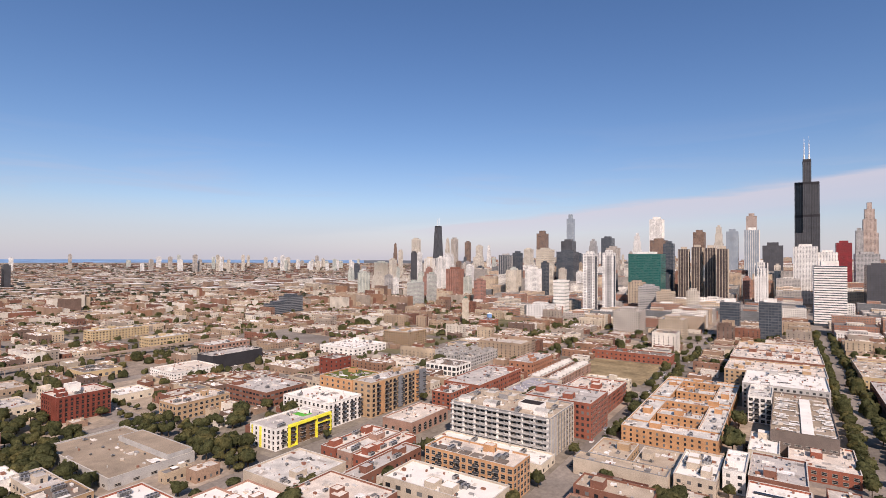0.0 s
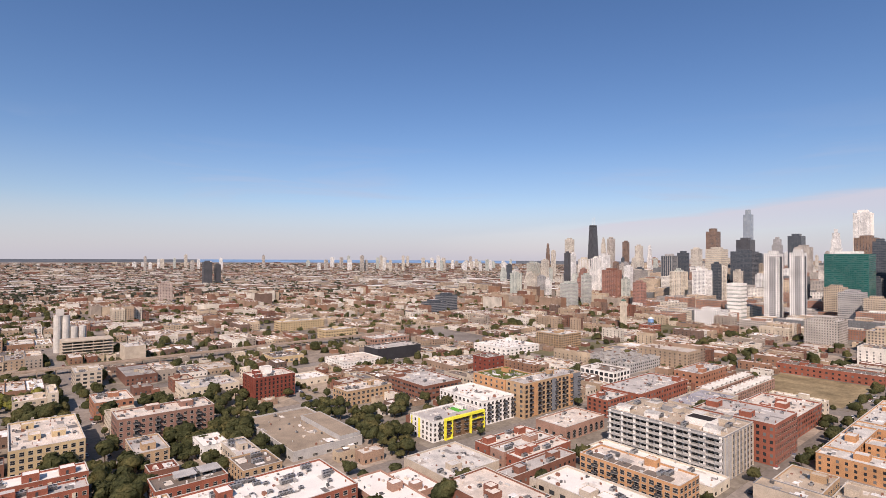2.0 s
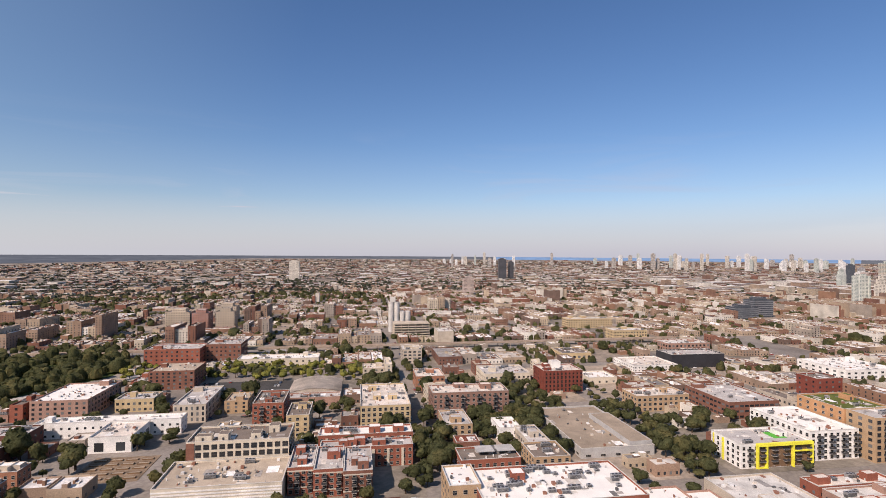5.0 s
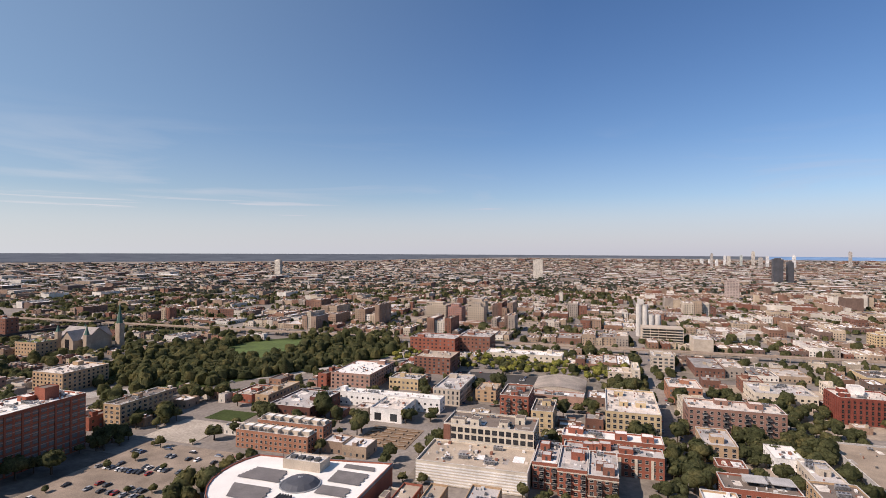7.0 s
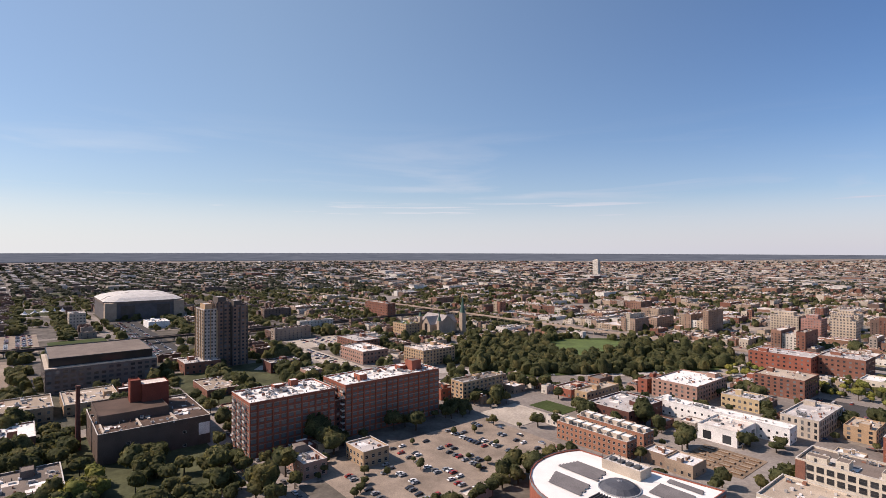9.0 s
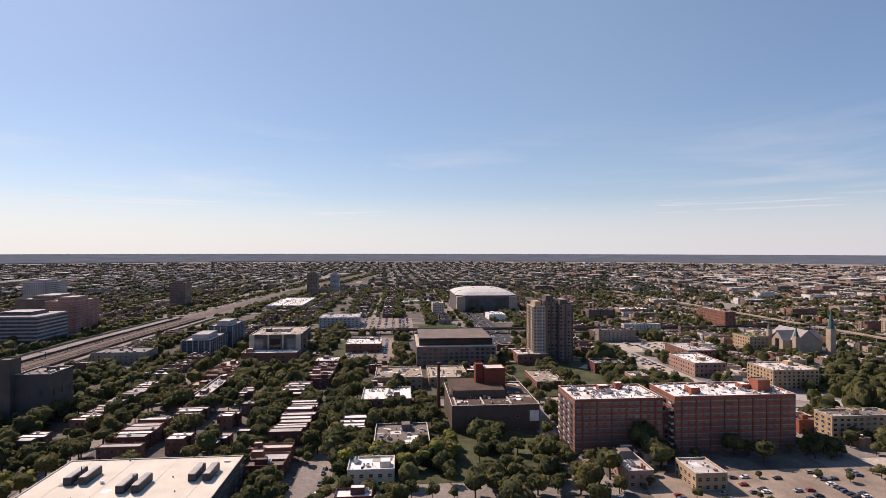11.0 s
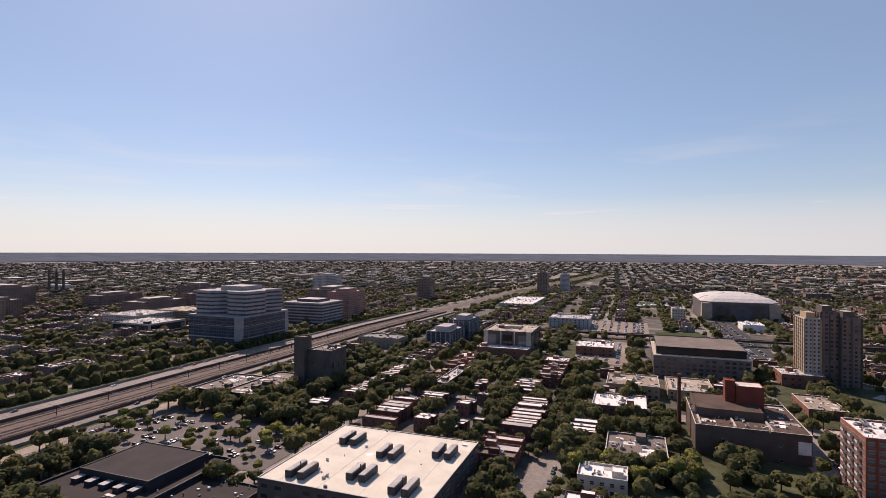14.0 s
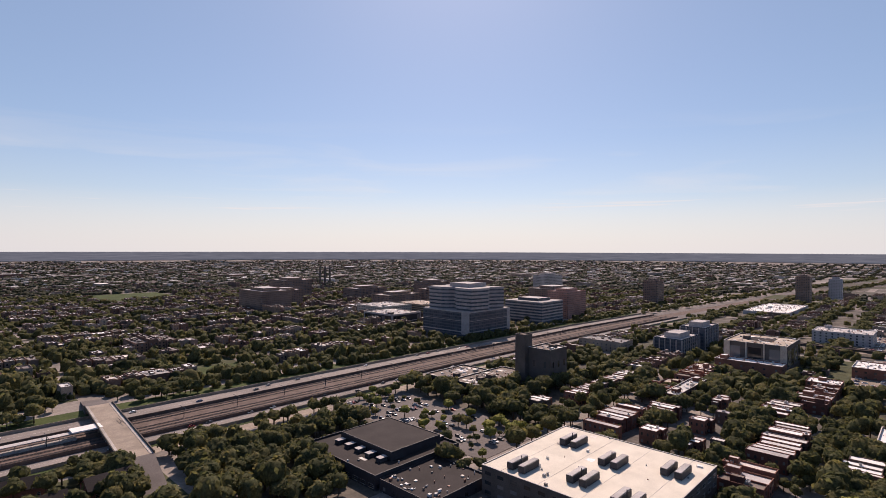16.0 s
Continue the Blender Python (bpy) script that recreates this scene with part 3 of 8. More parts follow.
def tower(name, x, y, w, d, h, wall, label, z0=-1.0, crown=0.0, fins="", fin_mat="", step=0, category="tower", bands=0.0, band_mat="white_wall"):
    """A tall building: shaft, roof, plant room, and where it has them upright fins or floor bands that stand proud."""
    top = thing(name, x, y, label, category)
    keep_free(x - w / 2, x + w / 2, y - d / 2, y + d / 2)
    g = random.Random(int(x + 3 * y))
    X, Y = w / 2, d / 2
    s = Geo()
    levels = [(0.0, z0, h)] if not step else [(0.0, z0, h * 0.72), (0.1, h * 0.72, h * 0.88), (0.2, h * 0.88, h)]
    for k, (inset, a, b) in enumerate(levels):
        s.shell(-X + inset * w, X - inset * w, -Y + inset * d, Y - inset * d, a, b - 1.2, 1.2, 0.5, 0, 1)
    part("shaft", s, [wall, "grey_roof"], top)
    ph = crown or max(4.0, h * 0.04)
    a = 0.28 if not step else 0.15
    part("plant_room", Geo().shell(-w * a, w * a, -d * a, d * a, h - 1.3, h + ph, 0.4, 0.4, 0, 1),
         [fin_mat or wall, "grey_roof"], top)
    if fins:
        f = Geo()
        n = int(w / 6)
        for i in range(n + 1):
            p = -X + i * w / n
            f.box(p - 0.5, p + 0.5, -Y - 0.7, -Y + 0.002, z0, h - 1)
            f.box(p - 0.5, p + 0.5, Y - 0.002, Y + 0.7, z0, h - 1)
        n = int(d / 6)
        for i in range(n + 1):
            p = -Y + i * d / n
            f.box(-X - 0.7, -X + 0.002, p - 0.5, p + 0.5, z0, h - 1)
            f.box(X - 0.002, X + 0.7, p - 0.5, p + 0.5, z0, h - 1)
        part("fin_screen", f, [fin_mat or wall], top, kind="stuff")
    if bands:
        f = Geo()
        z = bands
        while z < h - 1:
            f.box(-X - 0.5, X + 0.5, -Y - 0.5, Y + 0.5, z, z + bands * (0.62 if band_mat == "white_wall" else 0.42), bottom=True)
            z += bands
        part("floor_banding", f, [band_mat], top, kind="stuff")
    return top

# ---- downtown towers ----
def sears(x, y):
    """The tallest tower: nine square tubes that end at different heights, with two white masts."""
    top = thing("skyscraper", x, y, "very tall black stepped skyscraper with two white masts", "tower")
    keep_free(x - 35, x + 35, y - 35, y + 35)
    heights = ((270, 452, 205), (378, 452, 378), (205, 378, 270))
    for i in range(3):
        for j in range(3):
            hh, a = heights[i][j], 23.0
            s = Geo().box(-34.5 + i * a, -11.5 + i * a, -34.5 + j * a, -11.5 + j * a, -1, hh, 0, 1)
            tube = part("tube", s, ["f_black", "black_roof"], top)
            p = Geo()
            for k in range(6):
                q = -34.5 + k * a / 5
                p.box(q + i * a - 0.3, q + i * a + 0.3, -35.0 + j * a, -34.5 + j * a, -1, hh - 2)
                p.box(-35.0 + i * a, -34.5 + i * a, q + j * a - 0.3, q + j * a + 0.3, -1, hh - 2)
            part("piers", p, ["black_wall"], tube, kind="stuff")
            for z in (120, 262, 372, 446):
                if z < hh:
                    part("louvre_band", Geo().box(-34.8 + i * a, -11.2 + i * a, -34.8 + j * a, -11.2 + j * a, z - 4, z + 4, bottom=True), ["black_wall"], tube)
    for yy in (-7.0, 7.0):
        n = 8
        ring = lambda r, z: [(r * math.cos(6.283 * k / n), yy + r * math.sin(6.283 * k / n), z) for k in range(n)]
        part("mast", Geo().loft([ring(2.6, 449), ring(2.6, 470), ring(1.4, 472), ring(1.2, 510), ring(0.5, 512), ring(0.3, 535)]), ["white_wall"], top,
             "white broadcast mast")


sears(2159, -56)


def tapered_tower(x, y):
    top = thing("tapered_skyscraper", x, y, "black tapering skyscraper with crossed braces and masts", "tower")
    ring = lambda w, d, z: [(-w, -d, z), (w, -d, z), (w, d, z), (-w, d, z)]
    part("shaft", Geo().loft([ring(40, 25, -1), ring(24, 15, 335)]), ["f_black"], top)
    part("plant_band", Geo().loft([ring(23.5, 14.6, 335), ring(23.5, 14.6, 344)]), ["black_wall"], top)
    b = Geo()
    for k in range(5):
        za, zb = k * 67, k * 67 + 67
        for s in (-1, 1):
            wa, wb = 40 - 16 * za / 335, 40 - 16 * zb / 335
            da, db = 25 - 10 * za / 335, 25 - 10 * zb / 335
            b.face([(-s * wa, -da - 0.4, za), (-s * wa + 2, -da - 0.4, za), (s * wb + 2, -db - 0.4, zb), (s * wb, -db - 0.4, zb)])
            b.face([(-wa - 0.4, s * da, za), (-wa - 0.4, s * da + 2, za), (-wb - 0.4, -s * db + 2, zb), (-wb - 0.4, -s * db, zb)])
    part("cross_braces", b, ["black_wall"], top)
    for xx in (-12, 12):
        part("mast", Geo().loft([[(xx + 1.2 * math.cos(k), 1.2 * math.sin(k), z) for k in (0, 1.57, 3.14, 4.71)] for z in (344, 400)]), ["white_wall"], top)


tapered_tower(3153, 2121)
tower("glass_skyscraper", 2825, 1009, 38, 34, 335, "f_blue_glass", "tall silvery blue glass skyscraper with a narrower top", crown=24)
tower("white_skyscraper", 3140, 617, 66, 66, 338, "f_white", "tall plain white stone skyscraper", fins="y", fin_mat="white_wall")
tower("peaked_tower", 2631, 607, 36, 36, 225, "f_white", "white tower with a stepped pointed top", step=1, crown=15)
tower("brown_tower", 2238, -229, 43, 43, 285, "f_pink", "tall pinkish stone tower with a crown of small turrets", step=1, crown=22)
tower("dark_tower", 2191, -198, 20, 20, 212, "f_grey", "grey stone tower beside a pink one")
tower("red_tower", 2194, -157, 42, 42, 172, "f_scarlet", "bright red steel office tower")
tower("glass_tower", 2197, 107, 54, 46, 221, "f_blue_glass", "blue-grey glass tower with white upright ribs", fins="y", fin_mat="white_wall")
tower("stone_top_tower", 2260, 111, 33, 33, 276, "f_pink", "tan stone tower with a square lantern top", crown=10)
tower("blue_tower", 2194, 169, 38, 38, 217, "f_blue_glass", "slim blue mirrored glass tower")
tower("stepped_tower", 2687, 261, 36, 36, 262, "f_cream", "cream stone tower with stepped top", step=1, crown=8)
tower("brown_slab", 2480, 315, 48, 44, 230, "f_brown", "square dark brown stone tower")
tower("dark_office", 2000, 39, 56, 56, 160, "f_black", "black glass office tower with a notched top", crown=10)
tower("white_office", 1699, -40, 60, 52, 150, "f_white", "wide white stone office tower", fins="y", fin_mat="white_wall")
tower("white_office", 1705, -88, 50, 40, 135, "f_white", "wide white stone office block", fins="y", fin_mat="white_wall")
tower("banded_office", 1149, -62, 46, 46, 105, "f_dark_glass", "white office tower with dark window bands", bands=4.2, crown=8, fin_mat="white_wall")
tower("slim_white_tower", 1349, 48, 26, 24, 109, "f_white", "slim white apartment tower with curved top", fins="y", fin_mat="white_wall", step=1)
tower("green_glass_tower", 1418, 303, 62, 78, 128, "f_green_glass", "wide office block of green glass with a white rim", crown=5, fin_mat="white_wall", bands=4.2, band_mat="teal_frame")
tower("navy_tower", 1560, 275, 26, 26, 158, "f_dark_glass", "dark navy glass tower")
for k, (px_, py_, hh) in enumerate(((1490, 226, 141), (1490, 194, 146), (1478, 162, 144), (1444, 132, 141))):
    tower("apartment_tower", px_, py_, 24, 24, hh, "f_slit", "tall tan brick apartment tower with slit windows", fins="y", fin_mat="beige", crown=6)
tower("dark_brown_tower", 2258, 435, 60, 60, 190, "f_brown", "dark brown stone office tower")
for tx, ty, tw, td, th in ((1097, 349, 26, 24, 126), (1106, 312, 20, 22, 128)):
    tw_ = tower("white_twin_tower", tx, ty, tw, td, th, "f_white", "white concrete apartment tower with dark balcony strips")
    part("balcony_strip", Geo().box(-tw / 2 - 0.5, -tw / 2 + 0.01, -td * 0.3, td * 0.12, 4, th - 6, bottom=True), ["f_grey"], tw_, "grey strip of balconies")
    part("balcony_strip", Geo().box(-tw * 0.22, tw * 0.2, -td / 2 - 0.5, -td / 2 + 0.01, 4, th - 6, bottom=True), ["f_dark_glass"], tw_, "dark strip of balconies")
tower("grey_low_tower", 1076, 405, 28, 24, 66, "f_pale_glass", "pale grey mid-rise with many windows", bands=7.2)
tower("grey_tower", 2386, 745, 40, 38, 196, "f_grey", "grey stone tower with a peaked roof", step=1)
tower("grey_tower", 2597, 738, 58, 50, 215, "f_dark_glass", "dark glass tower with grey rim")
tower("tan_grey_tower", 1929, 529, 42, 40, 154, "f_concrete", "grey-tan stone office tower")
tower("black_tower", 2069, 748, 47, 47, 185, "f_black", "black glass office tower")
tower("curved_glass_tower", 1786, 649, 56, 62, 139, "f_dark_glass", "dark blue glass tower with a sloping edge")
tower("unfinished_tower", 2493, 1038, 46, 46, 240, "f_brown", "brown tower frame still being built, with a crane", crown=14)
tower("wide_white_block", 1850, 759, 56, 50, 148, "f_cream", "wide cream stone tower block", bands=7.2, band_mat="cream")
tower("white_block", 1329, 580, 36, 32, 87, "f_white", "white concrete apartment block downtown", fins="y", fin_mat="white_wall")
tower("tan_block", 1352, 650, 34, 30, 82, "f_cream", "tan concrete apartment block", fins="y", fin_mat="cream")
tower("dark_glass_block", 1521, 760, 34, 32, 124, "f_dark_glass", "grey glass apartment tower", fins="y", fin_mat="grey_wall")
tower("dark_glass_block", 1583, 747, 24, 26, 133, "f_dark_glass", "dark blue glass apartment tower")
tower("cream_tower", 2283, 1020, 36, 34, 157, "f_cream", "plain cream stone tower downtown")
tower("cream_tower", 1740, 985, 32, 30, 118, "f_cream", "cream concrete apartment tower")
tower("white_tower", 1466, 861, 20, 20, 91, "f_white", "white and dark apartment tower")
tower("brick_block", 1271, 796, 38, 36, 84, "f_red", "brown-red brick apartment block", fins="y", fin_mat="brown_brick")
tower("glass_midrise", 1056, 778, 26, 34, 55, "f_pale_glass", "grey-green glass apartment block with balconies", bands=3.4, band_mat="grey_wall")
tower("glass_midrise", 1111, 767, 18, 18, 74, "f_pale_glass", "grey-green glass apartment tower", bands=3.4, band_mat="grey_wall")
tower("white_stepped_tower", 1374, 914, 26, 24, 116, "f_white", "white stepped apartment tower", step=1, fins="y", fin_mat="white_wall")
tower("white_tower", 1395, 971, 28, 24, 113, "f_white", "creamy white apartment tower", fins="y", fin_mat="cream")
tower("white_tower", 1681, 1083, 32, 28, 128, "f_white", "plain white apartment tower downtown")
tower("dark_slab", 1526, 1132, 17, 15, 133, "f_black", "slim dark grey apartment slab")
tower("white_tower", 1619, 1174, 16, 14, 132, "f_white", "slim white apartment tower")
tower("pale_green_tower", 1338, 1128, 30, 34, 99, "f_pale_glass", "pale grey-green apartment tower with balcony grid", bands=3.4, band_mat="beige")
tower("pale_tower", 1401, 1130, 20, 18, 108, "f_cream", "pale concrete apartment tower")
tower("thin_tower", 2579, 2059, 18, 18, 198, "f_brown", "thin dark brick tower", step=1)
tower("pale_tower", 2600, 2033, 22, 20, 158, "f_cream", "pale stone tower far downtown")
tower("cream_tower", 2819, 2074, 46, 42, 236, "f_cream", "tall cream stone tower")
tower("peaked_cream_tower", 3023, 1955, 26, 24, 242, "f_cream", "cream stone tower with a peaked top", step=1)
tower("grey_cream_tower", 3049, 1915, 40, 36, 244, "f_concrete", "broad grey stone tower block")
tower("brown_tower", 3010, 1785, 32, 30, 218, "f_brown", "square dark brown office tower")
tower("cream_tower", 2614, 1473, 32, 30, 182, "f_cream", "plain cream stone tower downtown")
tower("white_tower", 2640, 1426, 18, 18, 180, "f_white", "slim white tower with pointed top", step=1)
tower("brick_tower", 1133, 637, 22, 22, 60, "f_red", "red brick loft tower")
tower("low_dark_office", 1891, -187, 56, 54, 133, "f_grey", "grey stone office block")
tower("low_black_office", 1492, -170, 50, 50, 104, "f_black", "wide black glass office block")
tower("framed_block", 897, 72, 30, 26, 52, "f_dark_glass", "dark glass apartment block with a white concrete top", crown=4, fin_mat="white_wall")
tower("framed_block", 900, 21, 30, 28, 54, "f_dark_glass", "dark glass apartment block with a white concrete top", crown=4, fin_mat="white_wall")
tower("grey_banded_block", 1174, 247, 44, 34, 57, "f_grey", "dark grey office block with window bands", bands=4.0, band_mat="grey_wall")
tower("tan_midrise", 1130, 205, 30, 30, 50, "f_tan", "tan brick apartment block before the glass tower", bands=3.4, band_mat="beige")
tower("cream_block", 1189, 163, 24, 22, 50, "f_cream", "cream stone loft block")
tower("tan_office", 1266, 293, 38, 32, 61, "f_tan", "tan concrete office block")
tower("white_loft_block", 874, 214, 46, 40, 33, "f_concrete", "pale painted loft block")
tower("orange_loft_block", 838, 142, 40, 34, 28, "f_tan", "orange-tan brick apartment block")
# single towers out over the low city
tower("dark_pair_tower", 652, 2310, 34, 24, 92, "f_black", "dark apartment tower alone over low houses")
tower("dark_pair_tower", 700, 2330, 20, 24, 80, "f_black", "dark apartment tower alone over low houses")
tower("lone_white_tower", -262, 2285, 42, 18, 80, "f_cream", "cream apartment tower alone over low houses")
tower("lone_pink_tower", 314, 1467, 30, 18, 46, "f_pink", "pinkish brick block alone over low houses")
tower("lone_tan_tower", -1467, 2147, 30, 18, 70, "f_cream", "tan apartment tower alone over low houses")
tower("tan_loft_tower", -188, 808, 26, 22, 30, "f_tan", "tan brick loft tower with large windows")
tower("dark_far_tower", -1130, -452, 36, 30, 50, "f_brown", "dark brown tower block")
tower("dark_far_tower", -1382, -222, 30, 26, 58, "f_brown", "dark brown tower block")
tower("grey_far_tower", -1489, -178, 26, 24, 50, "f_grey", "grey concrete tower block over houses")
tower("white_loft_block", 954, 401, 44, 40, 26, "f_white", "white loft block with square windows")
tower("green_glass_midrise", 752, 883, 38, 30, 33, "f_dark_glass", "dark green glass mid-rise with floor bands", bands=3.6, band_mat="slate")
tower("green_glass_midrise", 700, 862, 44, 30, 22, "f_dark_glass", "dark green glass mid-rise with floor bands", bands=3.6, band_mat="slate")
tower("tan_factory", -258, 828, 34, 26, 28, "f_tan", "tan brick factory block with large windows")
tower("red_factory", -228, 830, 24, 26, 26, "f_red", "red brick factory block")
tower("tan_factory", -220, 952, 34, 26, 24, "f_tan", "tan brick factory block with large windows")
rt = random.Random(5)
for k in range(64):
    b_ = radians(rt.choice([rt.gauss(13, 3), rt.gauss(32, 5), rt.gauss(43, 4), rt.gauss(43, 4)]))
    r_ = rt.uniform(3900, 4500)
    tower("shore_tower", r_ * math.sin(b_), r_ * math.cos(b_), rt.uniform(12, 28), rt.uniform(12, 24), rt.choice([66, 74, 82, 90, 98, 108, 122]),
          rt.choice(["f_cream", "f_white", "f_concrete", "f_cream", "f_pale_glass", "f_white"]), "far apartment tower by the lake shore", z0=0)
SHADES = [("f_cream", "cream stone"), ("f_white", "white concrete"), ("f_concrete", "grey-tan concrete"), ("f_white", "white concrete"), ("f_pale_glass", "pale green glass"),
          ("f_cream", "cream stone"), ("f_grey", "grey stone"), ("f_dark_glass", "dark grey glass"), ("f_dark_glass", "dark grey glass"), ("f_blue_glass", "blue-grey glass"), ("f_red", "red-brown brick"), ("f_tan", "tan brick"), ("f_pink", "pinkish stone"), ("f_brown", "brown stone")]
for k in range(112):
    b_ = radians(rt.uniform(46, 99))
    r_ = rt.uniform(1450, 3500)
    edge_ = min(1.0, max(0.0, (math.degrees(b_) - 50) / 14))
    wl, says = rt.choice(SHADES)
    w_ = rt.uniform(12, 26)
    tower("downtown_tower", r_ * math.sin(b_), r_ * math.cos(b_), w_, rt.uniform(0.7, 1.2) * w_, (rt.uniform(40, 74) + rt.uniform(8, 46) * edge_) + max(0, r_ - 1900) * 0.036 * (0.4 + 0.6 * edge_),
          wl, says + " tower among many others downtown", z0=-1, step=rt.random() < 0.2, fins="y" if r_ < 2300 and rt.random() < 0.4 else "")

# ---- north-east: lofts and flats of the near blocks ----
def facade_panels(top, face, x0, x1, y0, y1, z0, z1, s0, s1, mat, name="panel", out=0.25):
    """A flat panel laid on a facade from s0 to s1 along it."""
    cx, cy = (x0 + x1) / 2, (y0 + y1) / 2
    m = on_face(face, x0 - cx, x1 - cx, y0 - cy, y1 - cy, 0, 0)
    g = Geo()
    g.box(s0, s1, -out, 0.0, z0, z1, bottom=True)
    g.v = [tuple(m @ Vector(p)) for p in g.v]
    return part(name, g, [mat], top)


# yellow and white flats with a patch of green on the roof
b = building("yellow_apartments", 206, 250, 254, 278, 12.6, "white_wall", "grey_roof", "white apartment building with a bright yellow framed front",
             "apartment building", floors=4, bay=3.6, win=(1.5, 1.7), faces="SW", balconies="S", every=2, units=2)
facade_panels(b, "S", 206, 250, 254, 278, 0.4, 12.4, 9, 43.6, "wood_front", "recessed_front", 0.12)
for s0_ in (9, 14.5, 31, 42.9):
    facade_panels(b, "S", 206, 250, 254, 278, 0.2, 12.6, s0_, s0_ + 0.8, "yellow_paint", "yellow_pier", 1.8)
facade_panels(b, "S", 206, 250, 254, 278, 8.6, 9.1, 31.8, 42.9, "yellow_paint", "yellow_beam", 1.75)
facade_panels(b, "S", 206, 250, 254, 278, 0.3, 0.8, 9.8, 14.5, "yellow_paint", "yellow_beam", 1.75)
facade_panels(b, "S", 206, 250, 254, 278, 12.2, 13.7, 9, 43.7, "yellow_paint", "yellow_band", 1.82)
for s0_, s1_ in ((1.5, 2.6), (9, 11)):
    facade_panels(b, "W", 206, 250, 254, 278, 0.2, 12.6, s0_, s1_, "yellow_paint", "yellow_strip", 0.15)
part("roof_lawn", Geo().box(6, 14, -4, 6, 12.55, 12.75), [material("bright_green", [(0.12, 0.5, 0.06)], by="object")], b, "bright green roof mat")
building("white_apartments", 253, 285, 258, 304, 16, "white_wall", "white_roof", "white apartment building with dark balconies", "apartment building",
         floors=5, bay=4, win=(1.8, 1.8), faces="SW", balconies="S", every=2)
b = building("orange_apartments", 287, 354, 250, 268, 24.6, "tan_brick", "grey_roof", "orange-brown apartment building with rows of balconies",
             "apartment building", floors=7, bay=4.6, win=(2.4, 1.9), faces="S", balconies="S", every=2, units=5, sash="dark_metal")
for k in range(3):
    facade_panels(b, "S", 287, 354, 250, 268, 1, 24.5, 9 + k * 22.0, 14 + k * 22.0, "orange_brick" if k % 2 == 0 else "slate", "coloured_bay", 0.5)
facade_panels(b, "S", 287, 354, 250, 268, 0.5, 25.0, 57, 66.6, "slate", "grey_bay", 0.6)
b = building("orange_apartments", 287, 320, 269, 303, 24.0, "orange_brick", "green_roof", "orange-brown apartment wing with a planted green roof",
             "apartment building", floors=7, bay=5, win=(1.8, 1.6), faces="W", units=1)
b = building("balcony_apartments", 284.5, 324, 113.5, 180.5, 23.4, "mid_grey", "tan_roof", "long grey and white apartment building with seven floors of grey balconies",
             "apartment building", floors=7, bay=4.1, win=(3.0, 2.0), faces="SW", balconies="W", every=2, units=8, houses=3, sash="frame", rail="grey_wall")
for k in range(9):
    facade_panels(b, "W", 284.5, 324, 113.5, 180.5, 0.5, 23.8, 1 + k * 8.0, 2.1 + k * 8.0, "white_wall", "white_pier", 1.0)
for k in range(7):
    facade_panels(b, "W", 284.5, 324, 113.5, 180.5, 3.3 * k + 3.0, 3.3 * k + 3.5, 0, 66, "grey_wall", "balcony_slab", 1.7)
facade_panels(b, "S", 284.5, 324, 113.5, 180.5, 1, 23, 0.2, 9, "grey_wall", "glass_corner", 0.3)
for k in range(9):
    facade_panels(b, "S", 284.5, 324, 113.5, 180.5, 0.5, 23.6, 0.4 + k * 4.7, 1.4 + k * 4.7, "beige", "pier", 0.35)
part("white_roof_house", Geo().shell(-8, 2, -22, -8, 23.3, 26.8, 0.3, 0.3), ["white_wall", "black_roof"], b)
for k, yy in enumerate((-30, 4, 22)):
    part("roof_canopy", Geo().loft([[(-15 + p, yy, 23.3 + q), (-15 + p, yy + 9, 23.3 + q)] for p, q in ((0, 2.2), (2, 3.0), (4, 3.3), (6, 3.0), (8, 2.2))], cap=False).box(-15, -14.7, yy, yy + 9, 23.3, 25.5).box(
        -7.3, -7, yy, yy + 9, 23.3, 25.5), ["white_wall"], b)
for k in range(4):
    part("roof_house", Geo().shell(6, 14, -26 + k * 14, -18 + k * 14, 23.3, 25.6, 0.3, 0.3), ["beige", "pale_roof"], b)
building("podium", 263, 283, 110, 182, 4.6, "cream", "white_roof", "low white-roofed podium before the balconies", "shop", floors=1, bay=6, near=False, units=3, houses=0)
b = building("tan_apartments", 225, 244, 108, 159, 16.6, "orange_brick", "pink_roof", "orange-tan brick apartment building with planted roof decks",
             "apartment building", floors=5, bay=3.6, win=(2.2, 2.0), faces="SW", balconies="W", every=3, units=5)
for k in range(6):
    part("roof_bed", Geo().box(-7.6, -2.6, -20 + k * 7.0, -14.4 + k * 7.0, 16.5, 17.3), ["brown_roof"], b)
building("low_white_loft", 197, 221, 108, 164, 9.6, "beige", "white_roof", "low loft building with a wide white roof", floors=2, bay=6, win=(3, 2), faces="SW", units=6, houses=2, near=False)
b = building("arched_hall", 272, 315, 203, 227, 8.3, "pink_brick", "pink_roof", "low pinkish brick hall with a row of tall arches", "hall", floors=1, bay=6, win=(2.4, 3.4),
             faces="SW", units=1, houses=0)
for k in range(7):
    a = [(1.7 * math.cos(q * math.pi / 8), 1.7 * math.sin(q * math.pi / 8)) for q in range(9)]
    pts = [(-1.7, 0)] + [(p, 3.4 + q) for p, q in reversed(a)] + [(1.7, 0)]
    g = Geo().face([(3.2 + k * 6.1 - 21.5 + p, -12.03, 1 + q) for p, q in reversed(pts)])
    part("arch_window", g, ["pane"], b)
